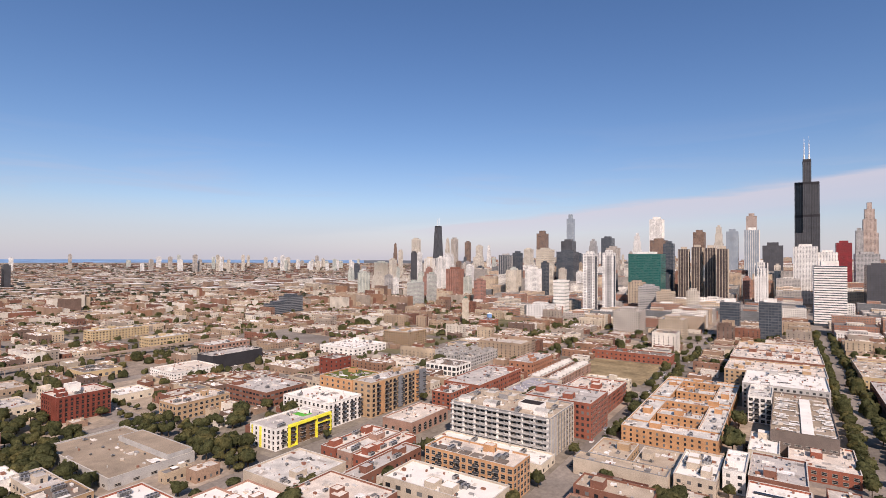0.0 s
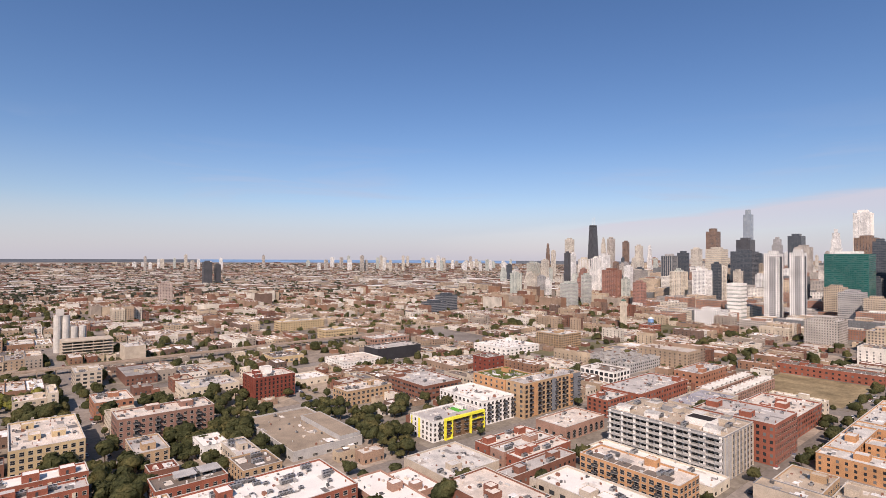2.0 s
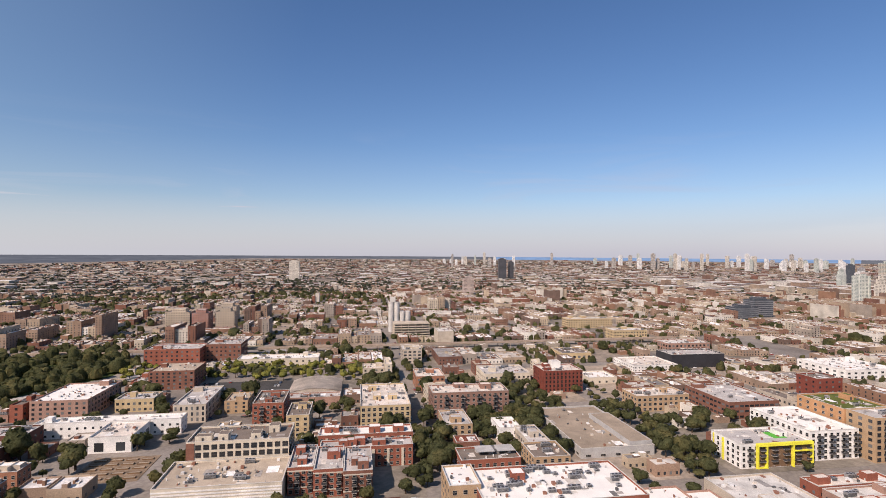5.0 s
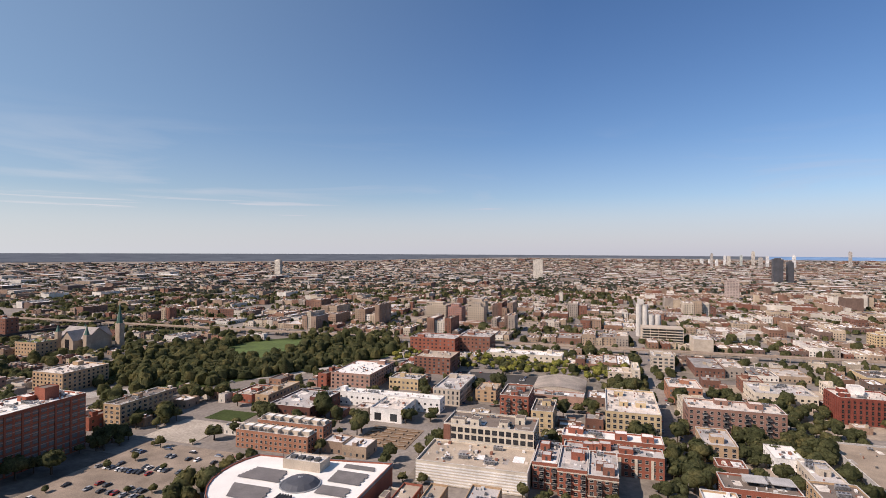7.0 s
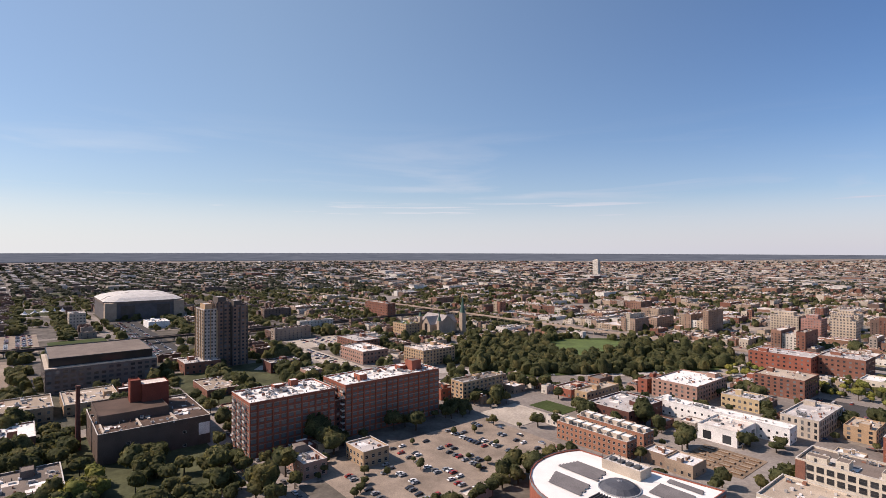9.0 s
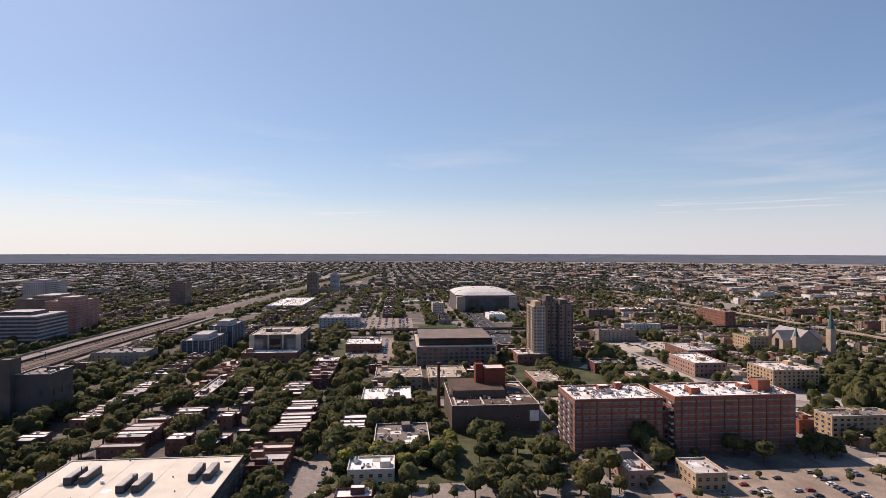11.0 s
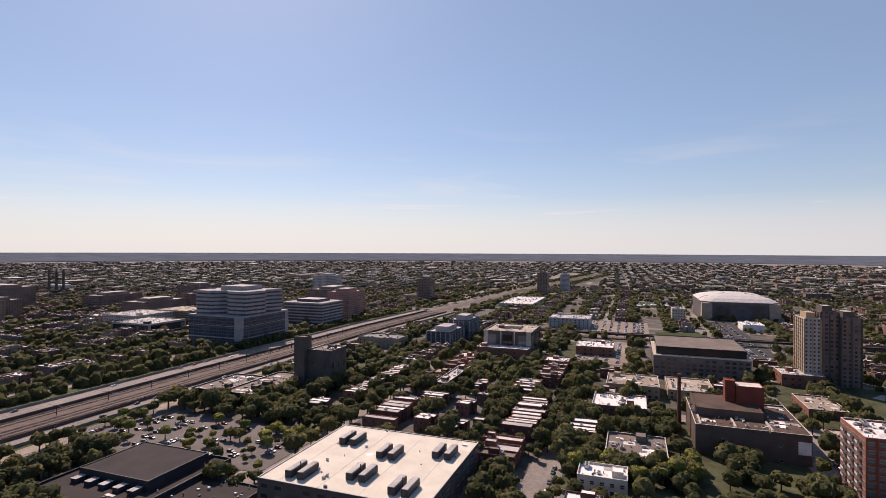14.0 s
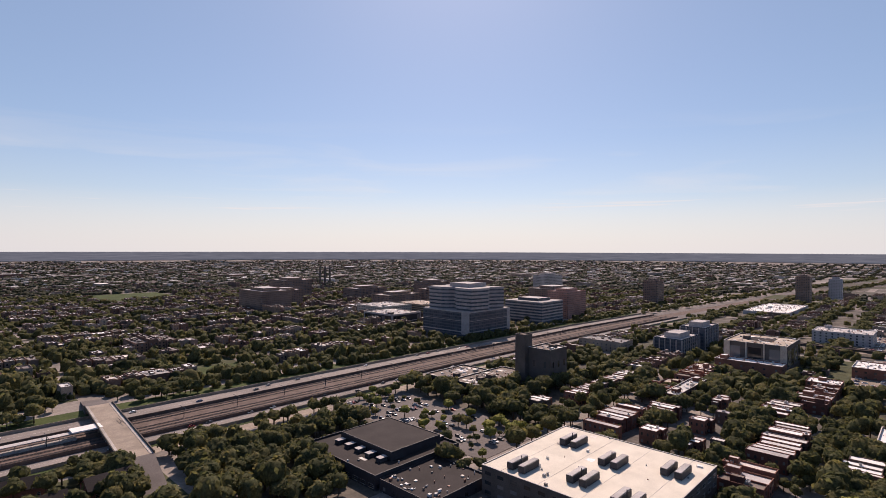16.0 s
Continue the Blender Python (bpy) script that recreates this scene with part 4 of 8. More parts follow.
for k in range(3):
    building("brick_row", 211, 254, 186 + k * 12.3, 196.5 + k * 12.3, 8.6, "red_brick" if k != 1 else "pink_brick", "pale_roof" if k % 2 else "pink_roof",
             "low red brick row of town houses with grey roofs", "row house", floors=2, bay=3.6, win=(1.4, 1.5), faces="SW", units=3, houses=2, group="brick rows", near=False)
building("brick_row", 190, 241, 173, 184, 8.6, "brown_brick", "grey_roof", "long low row of brick town houses", "row house", floors=2, bay=3.8, win=(1.4, 1.5),
         faces="SW", units=4, houses=2, group="brick rows", near=False)
building("workshop", 168, 205, 196, 232, 6.5, "beige", "pale_roof", "low pale-roofed workshop beside the brick rows", floors=1, bay=5, faces="SW", units=5, near=False)
building("workshop", 160, 188, 148, 190, 9.2, "brown_brick", "pink_roof", "flat brick building with a pale cluttered roof", floors=2, bay=4, faces="SW", units=6, houses=2, near=False)
building("brick_flats", 331, 369, 105, 150, 22.5, "red_brick", "grey_roof", "tall red brick loft building with many windows", "apartment building", floors=6, bay=3.4,
         win=(1.6, 1.9), faces="S", units=4, houses=2)
building("brick_flats", 370, 447, 112, 150, 13, "red_brick", "pink_roof", "red brick town houses with pale roofs", "apartment building", floors=4, bay=3.6, faces="S",
         units=6, houses=4, near=False)
building("red_loft", 370, 448, 208, 242, 12, "red_brick", "grey_roof", "wide red brick loft with a grey roof", floors=3, bay=4, faces="SW", units=4, near=False)
b = building("brick_landmark", 155, 189, 418, 444, 17.4, "deep_red", "pink_roof", "red brick factory loft with tall window bays", "loft", floors=5, bay=3.4, win=(2.2, 2.2),
         faces="SW", units=3, houses=2, band="deep_red", sash="brown_brick")
for fc in "SW":
    for k in range(10 if fc == "S" else 8):
        facade_panels(b, fc, 155, 189, 418, 444, 0.3, 17.6, 0.2 + k * 3.4, 1.2 + k * 3.4, "deep_red", "pier", 0.45)
part("roof_house", Geo().shell(-5, 3, 1, 9, 17.3, 22.5, 0.4, 0.3), ["white_wall", "grey_roof"], b, "white roof house")
b = building("flat_store", 126, 171, 280, 359, 5.0, "grey_wall", "gravel_roof", "wide low store with a bare tan gravel roof", "store", floors=1, bay=9, win=(3, 1.2),
             faces="SW", units=3, houses=0, gear=0.3)
part("raised_roof", Geo().shell(8, 22, -38, 16, 4.9, 7.6, 0.4, 0.3), ["grey_wall", "gravel_roof"], b)
building("tan_loft", 204, 246, 357, 379, 11, "tan_brick", "pink_roof", "tan brick loft with a patched roof", "loft", floors=3, bay=4.2, win=(2.2, 1.8), faces="SW", units=5)
b = building("black_box_hall", 318, 378, 490, 518, 13, "black_wall", "grey_roof", "black metal-clad box on a white base", "hall", floors=1, units=2, houses=0, near=False, blank="SWEN")
building("low_white_offices", 270, 317, 478, 520, 6, "white_wall", "pink_roof", "low white building with small square windows", floors=2, bay=3.4, win=(1.2, 1.2), near=False, units=3)
building("brick_offices", 260, 300, 332, 382, 11.4, "brown_brick", "grey_roof", "brown brick offices with bands of windows", floors=3, bay=4, win=(3, 1.5), near=False, units=3)

# the orange brick court with two yards open to the sky
for (x0, x1, y0, y1) in ((343, 360, 34, 89), (360, 420, 76, 89), (360, 420, 34, 47), (420, 432, 34, 89), (432, 496, 76, 89), (432, 496, 34, 47), (496, 509, 34, 89),
                         (382, 396, 48, 75), (456, 471, 48, 75)):
    building("court_house", x0, x1, y0, y1, 9.2, "orange_brick", "pale_roof", "orange brick court of flats with pale roofs", "apartment building", floors=3, bay=3.8,
             win=(1.3, 1.6), faces="W", units=2, houses=1, near=False, group="orange court")
# the slatted white deck building across the alley, beside a sunken court
b = building("deck_building", 365, 470, -24, 9, 15, "tan_stone", "gravel_roof", "brown parking building with rows of white roof slats", "parking building", floors=2, bay=5, win=(3.6, 0.9),
             faces="W", units=2, houses=0, trim="tan_stone")
sl = random.Random(31)
for k in range(30):
    x_, y_ = -51 + k * 3.05, -15.5
    while y_ < 15:
        n_ = min(sl.uniform(3, 9), 15.6 - y_)
        if sl.random() < 0.62 and n_ > 1.5 and not (y_ < 1.2 and y_ + n_ > -5.2):
            part("slat", Geo().box(x_, x_ + 1.5, y_, y_ + n_, 15.5, 15.7, bottom=True).box(x_ + 0.6, x_ + 0.8, y_ + 0.2, y_ + 0.4, 14.9, 15.5), ["white_roof" if sl.random() < 0.6 else "pale_roof"], b)
        y_ += n_ + 0.25
part("walkway", Geo().box(-51, 38, -5, 1, 15.8, 16.0, bottom=True), ["white_roof"], b)
part("side_margin", Geo().box(-51, 51, -16, -13.2, 15.0, 15.12), ["tan_roof"], b)
keep_free(360, 432, 9, 25)
building("court_wall", 365, 366.2, 9.4, 23, 5.2, "tan_stone", "tan_roof", "brown wall closing a sunken court", "wall", floors=0, faces="", near=False, units=0, houses=0, simple=True)
building("balcony_wing", 432, 470.5, 9.4, 24, 18.6, "white_wall", "pale_roof", "white apartment wing with stacked balconies over a court", "apartment building", floors=5, bay=3.6, win=(2.4, 1.9),
         faces="WN", balconies="W", every=2, units=3, houses=1)
building("balcony_block", 471, 531, -26, 30, 19, "grey_wall", "white_roof", "grey apartment block with balconies and a white roof", "apartment building", floors=6, bay=4, faces="W", near=False)
for k, (x0, x1) in enumerate(((534, 590), (591, 650), (651, 722))):
    building("white_roof_lofts", x0, x1, -28, 48, 17 + 2 * (k % 2), "tan_brick" if k != 1 else "brown_brick", "pink_roof", "large loft with pale cluttered roof", "loft", floors=5, bay=4.2,
             near=False, units=9, houses=5)
building("brick_store", 336, 378, -31, 0, 6.8, "red_brick", "pink_roof", "low red brick store with a pale roof", "store", floors=2, bay=4.4, win=(2.2, 1.6), faces="SW", units=3)
building("white_roof_shop", 340, 376, 4, 19, 8.8, "cream", "white_roof", "cream shop building with a white roof", "shop", floors=2, bay=4, faces="SW")
building("white_shed", 296, 328, 17.5, 27.5, 10.6, "white_wall", "white_roof", "narrow white painted shop building", "shop", floors=3, bay=4.5, faces="SW", units=1, near=False)
building("grey_roof_shop", 297, 334, -8, 16.5, 9.6, "brown_brick", "grey_roof", "brick shop with a grey roof and round vents", "shop", floors=2, bay=4.5, faces="SW", units=5, near=False)
b = building("slot_roof_shop", 266, 295, -9, 16, 8.0, "red_brick", "white_roof", "brick building with long roof lights on white", "shop", floors=2, bay=4.5, faces="SW", units=1, houses=0, near=False)
for k in range(2):
    part("roof_light", Geo().box(-9 + k * 10, -7.4 + k * 10, -10, 10, 7.9, 8.7), ["pane"], b)
building("terrace_flats", 283, 322, 29, 48, 8.2, "beige", "white_roof", "flats with stepped white roof terraces", "apartment building", floors=2, bay=4, faces="SW", units=8, houses=3, near=False)
building("long_wall_garage", 276, 287, 50, 97, 8.0, "beige", "tan_roof", "long tan walled garage with a blue-grey coping strip", "garage", floors=1, bay=14, win=(1.2, 1.0), faces="SW", units=0,
         houses=0, near=False, trim="slate")
building("deck_garage", 288, 326, 50, 71, 4.0, "beige", "tan_roof", "low tan parking deck behind a long wall", "garage", floors=1, bay=9, units=0, houses=1, near=False)
building("tan_corner_house", 289, 318, 72.5, 93, 7.4, "tan_brick", "tan_roof", "small tan brick corner building", floors=2, bay=4, faces="SW", units=1)
building("tan_hall", 602, 700, -92, -56, 10, "yellow_brick", "tan_roof", "wide low tan brick hall", "hall", floors=2, bay=6, near=False)
building("dark_warehouse", 470, 590, -100, -60, 9, "brown_brick", "grey_roof", "dark brick warehouse with high windows", "warehouse", floors=2, bay=6, near=False)
building("dark_warehouse", 372, 460, -104, -62, 8, "dark_brick", "black_roof", "dark brick warehouse beside the tree-lined street", "warehouse", floors=2, bay=6, near=False)

# ---- lofts and flats of the middle distance ----
building("slate_roof_hall", 382, 438, 164, 192, 9, "beige", "slate_roof", "tan brick hall with a blue-grey roof", "hall", floors=2, bay=5, near=False, units=3, houses=1)
building("orange_loft", 473, 530, 208, 232, 13, "rust_brick", "grey_roof", "orange-red brick loft with a grey roof", "loft", floors=3, bay=5, near=False, units=5, houses=2)
building("red_corner_flats", 336, 364, 214, 231, 12, "red_brick", "pale_roof", "red brick corner flats with a pale roof", "apartment building", floors=4, bay=4, near=False, units=3)
for k in range(3):
    b = building("grey_town_row", 480, 540, 280 + k * 21, 294 + k * 21, 10, "grey_wall", "brown_roof", "row of grey town houses with dark roof decks", "row house", floors=3, bay=4, near=False, units=6, houses=8,
                 group="grey town rows")
b = building("framed_showroom", 431, 459, 268, 304, 10, "white_wall", "brown_roof", "white framed showroom with dark brick bays", "shop", floors=2, bay=5, win=(3.6, 3.2), near=False, units=4)
building("white_depot", 453, 512, 423, 478, 8, "white_wall", "white_roof", "wide low white depot with square openings", "depot", floors=2, bay=7, win=(3, 1.8), near=False, units=6)
building("cube_flats", 540, 582, 410, 450, 18, "tan_brick", "pale_roof", "tan and red brick flats with recessed balconies", "apartment building", floors=6, bay=4, win=(2.4, 1.8), near=False, units=3, houses=2)
building("red_stair_block", 367, 391, 368, 388, 16, "deep_red", "brown_roof", "dark red brick block with an arched parapet", "loft", floors=4, bay=6, near=False, units=0, houses=0)
for k in range(2):
    b = building("peaked_row", 440, 530, 168 + k * 17, 180 + k * 17, 8.4, "pink_brick", "pale_roof", "row of town houses with small white peaked roofs", "row house", floors=3, bay=4, near=False, units=2, houses=0,
                 group="peaked rows")
    for q in range(10):
        part("peaked_dormer", Geo().loft([[(-43 + q * 9, y_, 8.3), (-43 + q * 9, y_, 9.6), (-40.5 + q * 9, y_, 11.2), (-38 + q * 9, y_, 9.6), (-38 + q * 9, y_, 8.3)][::-1] for y_ in (-5, 3)]), ["pale_roof"], b)
building("white_long_loft", 112, 154, 450, 484, 9, "cream", "grey_roof", "long white loft with a grey roof", "loft", floors=2, bay=4, win=(1.8, 1.6), near=False, units=7, houses=1)
building("pink_flats", 50, 74, 438, 468, 11.4, "rust_brick", "pink_roof", "orange-red brick flats with white roof houses", "apartment building", floors=3, bay=4, near=False, units=4, houses=2)
building("tan_stair_flats", 48, 68, 548, 578, 14, "beige", "pale_roof", "tan concrete flats with deep balconies", "apartment building", floors=4, bay=5, win=(3, 1.8), near=False, units=2, houses=2)
building("yellow_flats", 326, 400, 775, 800, 14, "yellow_brick", "pale_roof", "long yellow brick flats with many windows", "apartment building", floors=4, bay=4, near=False, units=4, houses=2)
building("brick_hall", 368, 424, 575, 606, 9, "pink_brick", "pale_roof", "wide pinkish brick hall with arched bays", "hall", floors=2, bay=5, win=(2.6, 2.4), near=False, units=4)
building("arched_works", 224, 258, 548, 583, 6, "yellow_brick", "brown_roof", "low yellow brick works with a dark roof", "works", floors=1, bay=5, win=(3, 2.6), near=False, units=3, houses=0)
building("white_flat_shop", 205, 232, 440, 466, 5, "cream", "white_roof", "low shop with a broad white roof", "shop", floors=1, bay=6, near=False, units=2, houses=0)
building("blank_tan_hall", 102, 122, 656, 690, 16, "beige", "pale_roof", "tall blank tan brick hall", "hall", blank="SW", near=False, units=1, houses=0)
building("tan_factory_loft", 345, 394, 664, 690, 12, "yellow_brick", "pale_roof", "yellow brick factory with rows of windows", "loft", floors=3, bay=4, near=False, units=3)
ct = thing("clock_tower", 777, 465, "slim cream stone tower with a small peaked top", "tower")
keep_free(772, 782, 460, 470)
part("shaft", Geo().box(-4, 4, -4, 4, -0.2, 38), ["cream"], ct)
part("belfry", Geo().box(-4.6, 4.6, -4.6, 4.6, 38, 43).box(-3, 3, -3, 3, 43, 46, bottom=True), ["cream"], ct)
part("peak", Geo().loft([[(-3.4, -3.4, 46), (3.4, -3.4, 46), (3.4, 3.4, 46), (-3.4, 3.4, 46)], [(-0.1, -0.1, 50), (0.1, -0.1, 50), (0.1, 0.1, 50), (-0.1, 0.1, 50)]]), ["copper"], ct)
building("tank_house", 764, 790, 408, 430, 12, "red_brick", "grey_roof", "red brick factory under a water tank", "loft", floors=3, bay=4, near=False, units=1, houses=0)
wt_ = thing("water_tank", 777, 418, "round blue and white water tank on steel legs", "water tank", z=12)
tank_ring = lambda r, z: [(r * math.cos(k * 0.524), r * math.sin(k * 0.524), z) for k in range(12)]
part("tank", Geo().loft([tank_ring(4.2, 4), tank_ring(4.2, 10)]), ["tank_blue"], wt_)
part("lid", Geo().loft([tank_ring(4.5, 10), tank_ring(0.2, 12.5)]), ["white_wall"], wt_)
for k in range(4):
    part("leg", Geo().box(3 * (1 if k % 2 else -1) - 0.2, 3 * (1 if k % 2 else -1) + 0.2, 3 * (1 if k > 1 else -1) - 0.2, 3 * (1 if k > 1 else -1) + 0.2, 0, 4), ["dark_metal"], wt_)

# ---- houses under the trees behind the white roof ----
building("deck_house", 55, 72, 320, 350, 9, "tan_brick", "grey_roof", "narrow tan brick house with a grey decked roof", "house", floors=3, bay=4, faces="SW", units=4)
building("white_house", 87, 101, 312, 333, 8, "white_wall", "white_roof", "plain white box of a house among trees", "house", floors=2, bay=5, faces="SW", units=1, houses=0)
b = building("brick_house", 54, 86, 266, 284, 8, "red_brick", "brown_roof", "low red brick house with planted roof decks", "house", floors=2, bay=3.6, faces="SW", units=3, houses=0)
for k in range(2):
    part("roof_pavilion", Geo().box(-6 + k * 11, 3.5 + k * 11, -3, 6, 10.2, 10.5, bottom=True).box(-5.6 + k * 11, 3.1 + k * 11, 2, 5.6, 7.9, 10.2), ["grey_wall"], b)
b = building("tan_house", 92, 112, 262, 284, 9, "tan_brick", "brown_roof", "tan brick flats with a sunken roof deck", "house", floors=3, bay=4, faces="SW", units=3, houses=0)
building("tan_house", 97, 110, 284.6, 314, 8.4, "beige", "grey_roof", "low tan house with cluttered grey roof", "house", floors=2, bay=4, faces="W", units=5, houses=1)
building("red_tile_shed", 58, 72, 300, 312, 5, "brown_brick", "red_paint", "low shed with a bright red roof", "shed", floors=1, bay=5, faces="SW", units=0, houses=0)
building("long_red_row", 610, 634, 106, 192, 9, "red_brick", "brown_roof", "long red brick row beside a vacant lot", "row house", floors=2, bay=5, near=False, units=5, houses=2)
lot = Geo().box(500, 606, 112, 186, 0, 0.22)
structure("vacant_lot", lot, [material("dry_grass", [(0.30, 0.235, 0.14)], grain_size=0.3, stain=0.5, stain_size=0.05, by="object", spec=0.06)], "vacant lot of dry brown grass and dirt", "lot")
keep_free(500, 606, 112, 186)
# raised beds of a garden beside the white hall
structure("garden", Geo().box(-143, -109, 286, 320, 0, 0.22), ["dirt"], "bare brown soil of a community garden", "garden")
keep_free(-144, -108, 285, 321)
for i in range(4):
    for j in range(5):
        bed = thing("garden_bed", -138 + i * 8, 290 + j * 6.2, "long raised wooden garden bed with soil", "garden bed", "garden beds", z=0.2)
        part("box", Geo().shell(-3, 3, -1.1, 1.1, 0, 0.5, 0.15, 0.12), ["wood_front", "gravel_roof"], bed)

# ---- north: flats, rows and halls ----
building("brown_apartments", 53, 108, 363, 386, 17.2, "rose_brick", "pink_roof", "pinkish-brown brick apartment building with balconies", "apartment building", floors=5, bay=3.8,
         win=(1.7, 1.8), faces="S", balconies="S", every=3, units=4, houses=2)
building("tan_apartments", 3, 36, 349, 407, 14.2, "yellow_brick", "pink_roof", "tan brick loft with large paired windows", "apartment building", floors=4, bay=3.4, win=(1.9, 2.0),
         faces="SE", units=4, houses=3)
for (x0, x1, y0, y1) in ((-21, 33, 306, 320), (-19, 31, 286, 298)):
    b = building("town_houses", x0, x1, y0, y1, 10.6, "red_brick", "white_roof" if y0 > 300 else "grey_roof", "row of red brick town houses with white roof decks", "row house",
                 floors=3, bay=3.3, win=(1.5, 1.6), faces="S", units=4, houses=4, group="town houses")
    for k in range(6):
        facade_panels(b, "S", x0, x1, y0, y1, 0.2, 9.8, 4 + k * (x1 - x0) / 6.3, 5.4 + k * (x1 - x0) / 6.3, "cream", "white_bay", 0.5)
b = building("white_roof_block", 52, 123, 205, 242, 13.6, "red_brick", "white_roof", "brick apartment block with a broad bright white roof", "apartment building", floors=4, bay=4, win=(2.0, 1.8),
             faces="SE", units=34, houses=1)
building("brick_corner", 40, 54, 222, 244, 15, "tan_brick", "white_roof", "tan brick stair tower", "apartment building", floors=4, bay=4, faces="S", units=0, houses=0)
b = building("white_loft", -84, -34, 280, 304, 19.4, "cream", "brown_roof", "cream concrete loft with rows of large windows", "loft", floors=5, bay=3.6, win=(2.6, 2.3), faces="SE",
             units=6, houses=4, sash="dark_metal")
facade_panels(b, "S", -84, -34, 280, 304, 0.2, 19.6, 0, 4.0, "brown_brick", "brick_end", 0.3)
b = building("ribbed_store", -89, -33, 248, 279, 10.4, "cream", "tan_roof", "long cream ribbed store with a gravel roof", "store", floors=1, bay=18, win=(0.8, 0.8), faces="SE", units=6, houses=0)
for k in range(7):
    facade_panels(b, "S", -89, -33, 248, 279, 0.8 + k * 1.4, 1.5 + k * 1.4, 0, 56, "white_wall", "rib", 0.12)
for (x0, x1, y0, y1, w) in ((-32, -20, 258, 287, "red_brick"), (-19.6, -6, 254, 284, "red_brick"), (-5.6, 8, 250, 281, "brown_brick")):
    building("town_house", x0, x1, y0, y1, 12.6, w, "grey_roof", "tall red brick town house with stone bands and roof decks", "row house", floors=4, bay=3, win=(1.6, 1.7), faces="S",
             balconies="S", every=2, units=4, houses=2, band="cream", group="tall town houses")
building("brick_house", -68, -48, 364, 397, 14.5, "red_brick", "brown_roof", "red brick flats with chimneys", "apartment building", floors=4, bay=4, faces="SE", balconies="S", every=2, units=2, houses=2)
building("tan_house", -43, -29, 338, 367, 13.4, "yellow_brick", "brown_roof", "narrow tan brick flats", "apartment building", floors=4, bay=3.6, faces="SE", units=2)
gy = thing("gymnasium", -32, 442, "low tan hall with a shallow curved roof", "hall")
keep_free(-54, -11, 420, 466)
part("wall", Geo().box(-20, 20, -21, 21, -0.2, 6.5), ["beige"], gy)
part("roof", Geo().loft([[(x, -21.5, z), (x, 21.5, z)] for x, z in ((-20.5, 6.4), (-14, 8.4), (-7, 9.5), (0, 9.9), (7, 9.5), (14, 8.4), (20.5, 6.4))], cap=False), ["pink_roof"], gy)
part("end_wall", Geo().face([(-20, -21.1, 6.4), (20, -21.1, 6.4), (14, -21.1, 8.3), (7, -21.1, 9.4), (0, -21.1, 9.8), (-7, -21.1, 9.4), (-14, -21.1, 8.3)]), ["beige"], gy)
building("low_brick_wing", -52, -12, 404, 418, 6.5, "pink_brick", "grey_roof", "low brick wing in front of the curved hall", "hall", floors=1, bay=4, near=False)
building("tan_school", -122, -101, 378, 428, 11.5, "beige", "grey_roof", "tan stone school with tall columns", "school", floors=3, bay=3.4, win=(1.4, 2.4), faces="SE", units=3, near=False)
building("small_school", -171, -145, 409, 428, 8.6, "yellow_brick", "grey_roof", "small tan brick school wing", "school", floors=2, bay=3.4, win=(1.8, 1.8), faces="SE", units=2, near=False)
building("white_hall", -195, -110, 357, 369, 8.8, "white_wall", "white_roof", "long low white hall with small square windows", "hall", floors=2, bay=4.4, win=(1.4, 1.4), faces="SE", units=4, near=False)
building("white_hall", -151, -128, 328, 356, 8.4, "white_wall", "pink_roof", "white hall with a deep open porch", "hall", floors=1, bay=8, win=(5, 5), faces="SE", units=2, houses=0, near=False)
building("dark_hall", -219, -187, 310, 353, 9.6, "dark_brick", "grey_roof", "dark brown brick hall with roof plant", "hall", floors=2, bay=5, faces="SE", units=7, houses=1, near=False)
for (x0, x1, y0, y1) in ((-206, -158, 260, 270), (-205, -159, 279, 290)):
    b = building("terrace_row", x0, x1, y0, y1, 9.8, "rust_brick", "pink_roof", "row of orange-brown brick terraces with white decks", "row house", floors=3, bay=3.2, win=(1.4, 1.5), faces="SE",
                 units=6, houses=0, group="terraces")
    part("upper_storey", Geo().shell(-(x1 - x0) / 2 + 1, (x1 - x0) / 2 - 1, -1.5, 3.6, 9.7, 12.0, 0.3, 0.3), ["beige", "white_roof"], b)
    for k in range(7):
        part("roof_wall", Geo().box(-(x1 - x0) / 2 + 2 + k * 6.5, -(x1 - x0) / 2 + 2.35 + k * 6.5, -4.6, 4.4, 9.7, 12.6), ["cream"], b)
building("low_red_house", -270, -253, 337, 365, 5.8, "red_brick", "tan_roof", "low red brick clinic with a flat roof", "clinic", floors=1, bay=4, faces="SE", units=3, near=False)
building("red_shed", -318, -296, 286, 300, 4.2, "red_brick", "brown_roof", "low red brick storage shed", "shed", floors=1, bay=6, faces="SE", units=0, houses=0, near=False)

building("brick_school", -158, -122, 588, 622, 17, "brown_brick", "grey_roof", "brown brick school wing with rows of windows", "school", floors=4, bay=4.5, near=False, units=2)
building("brick_school", -212, -158.5, 570, 604, 16, "red_brick", "grey_roof", "long red brick school with rows of windows", "school", floors=4, bay=4.5, near=False, units=3)
building("white_works", -118, -38, 548, 572, 8, "cream", "white_roof", "long low cream works with a white roof", "works", floors=2, bay=6, near=False, units=6)

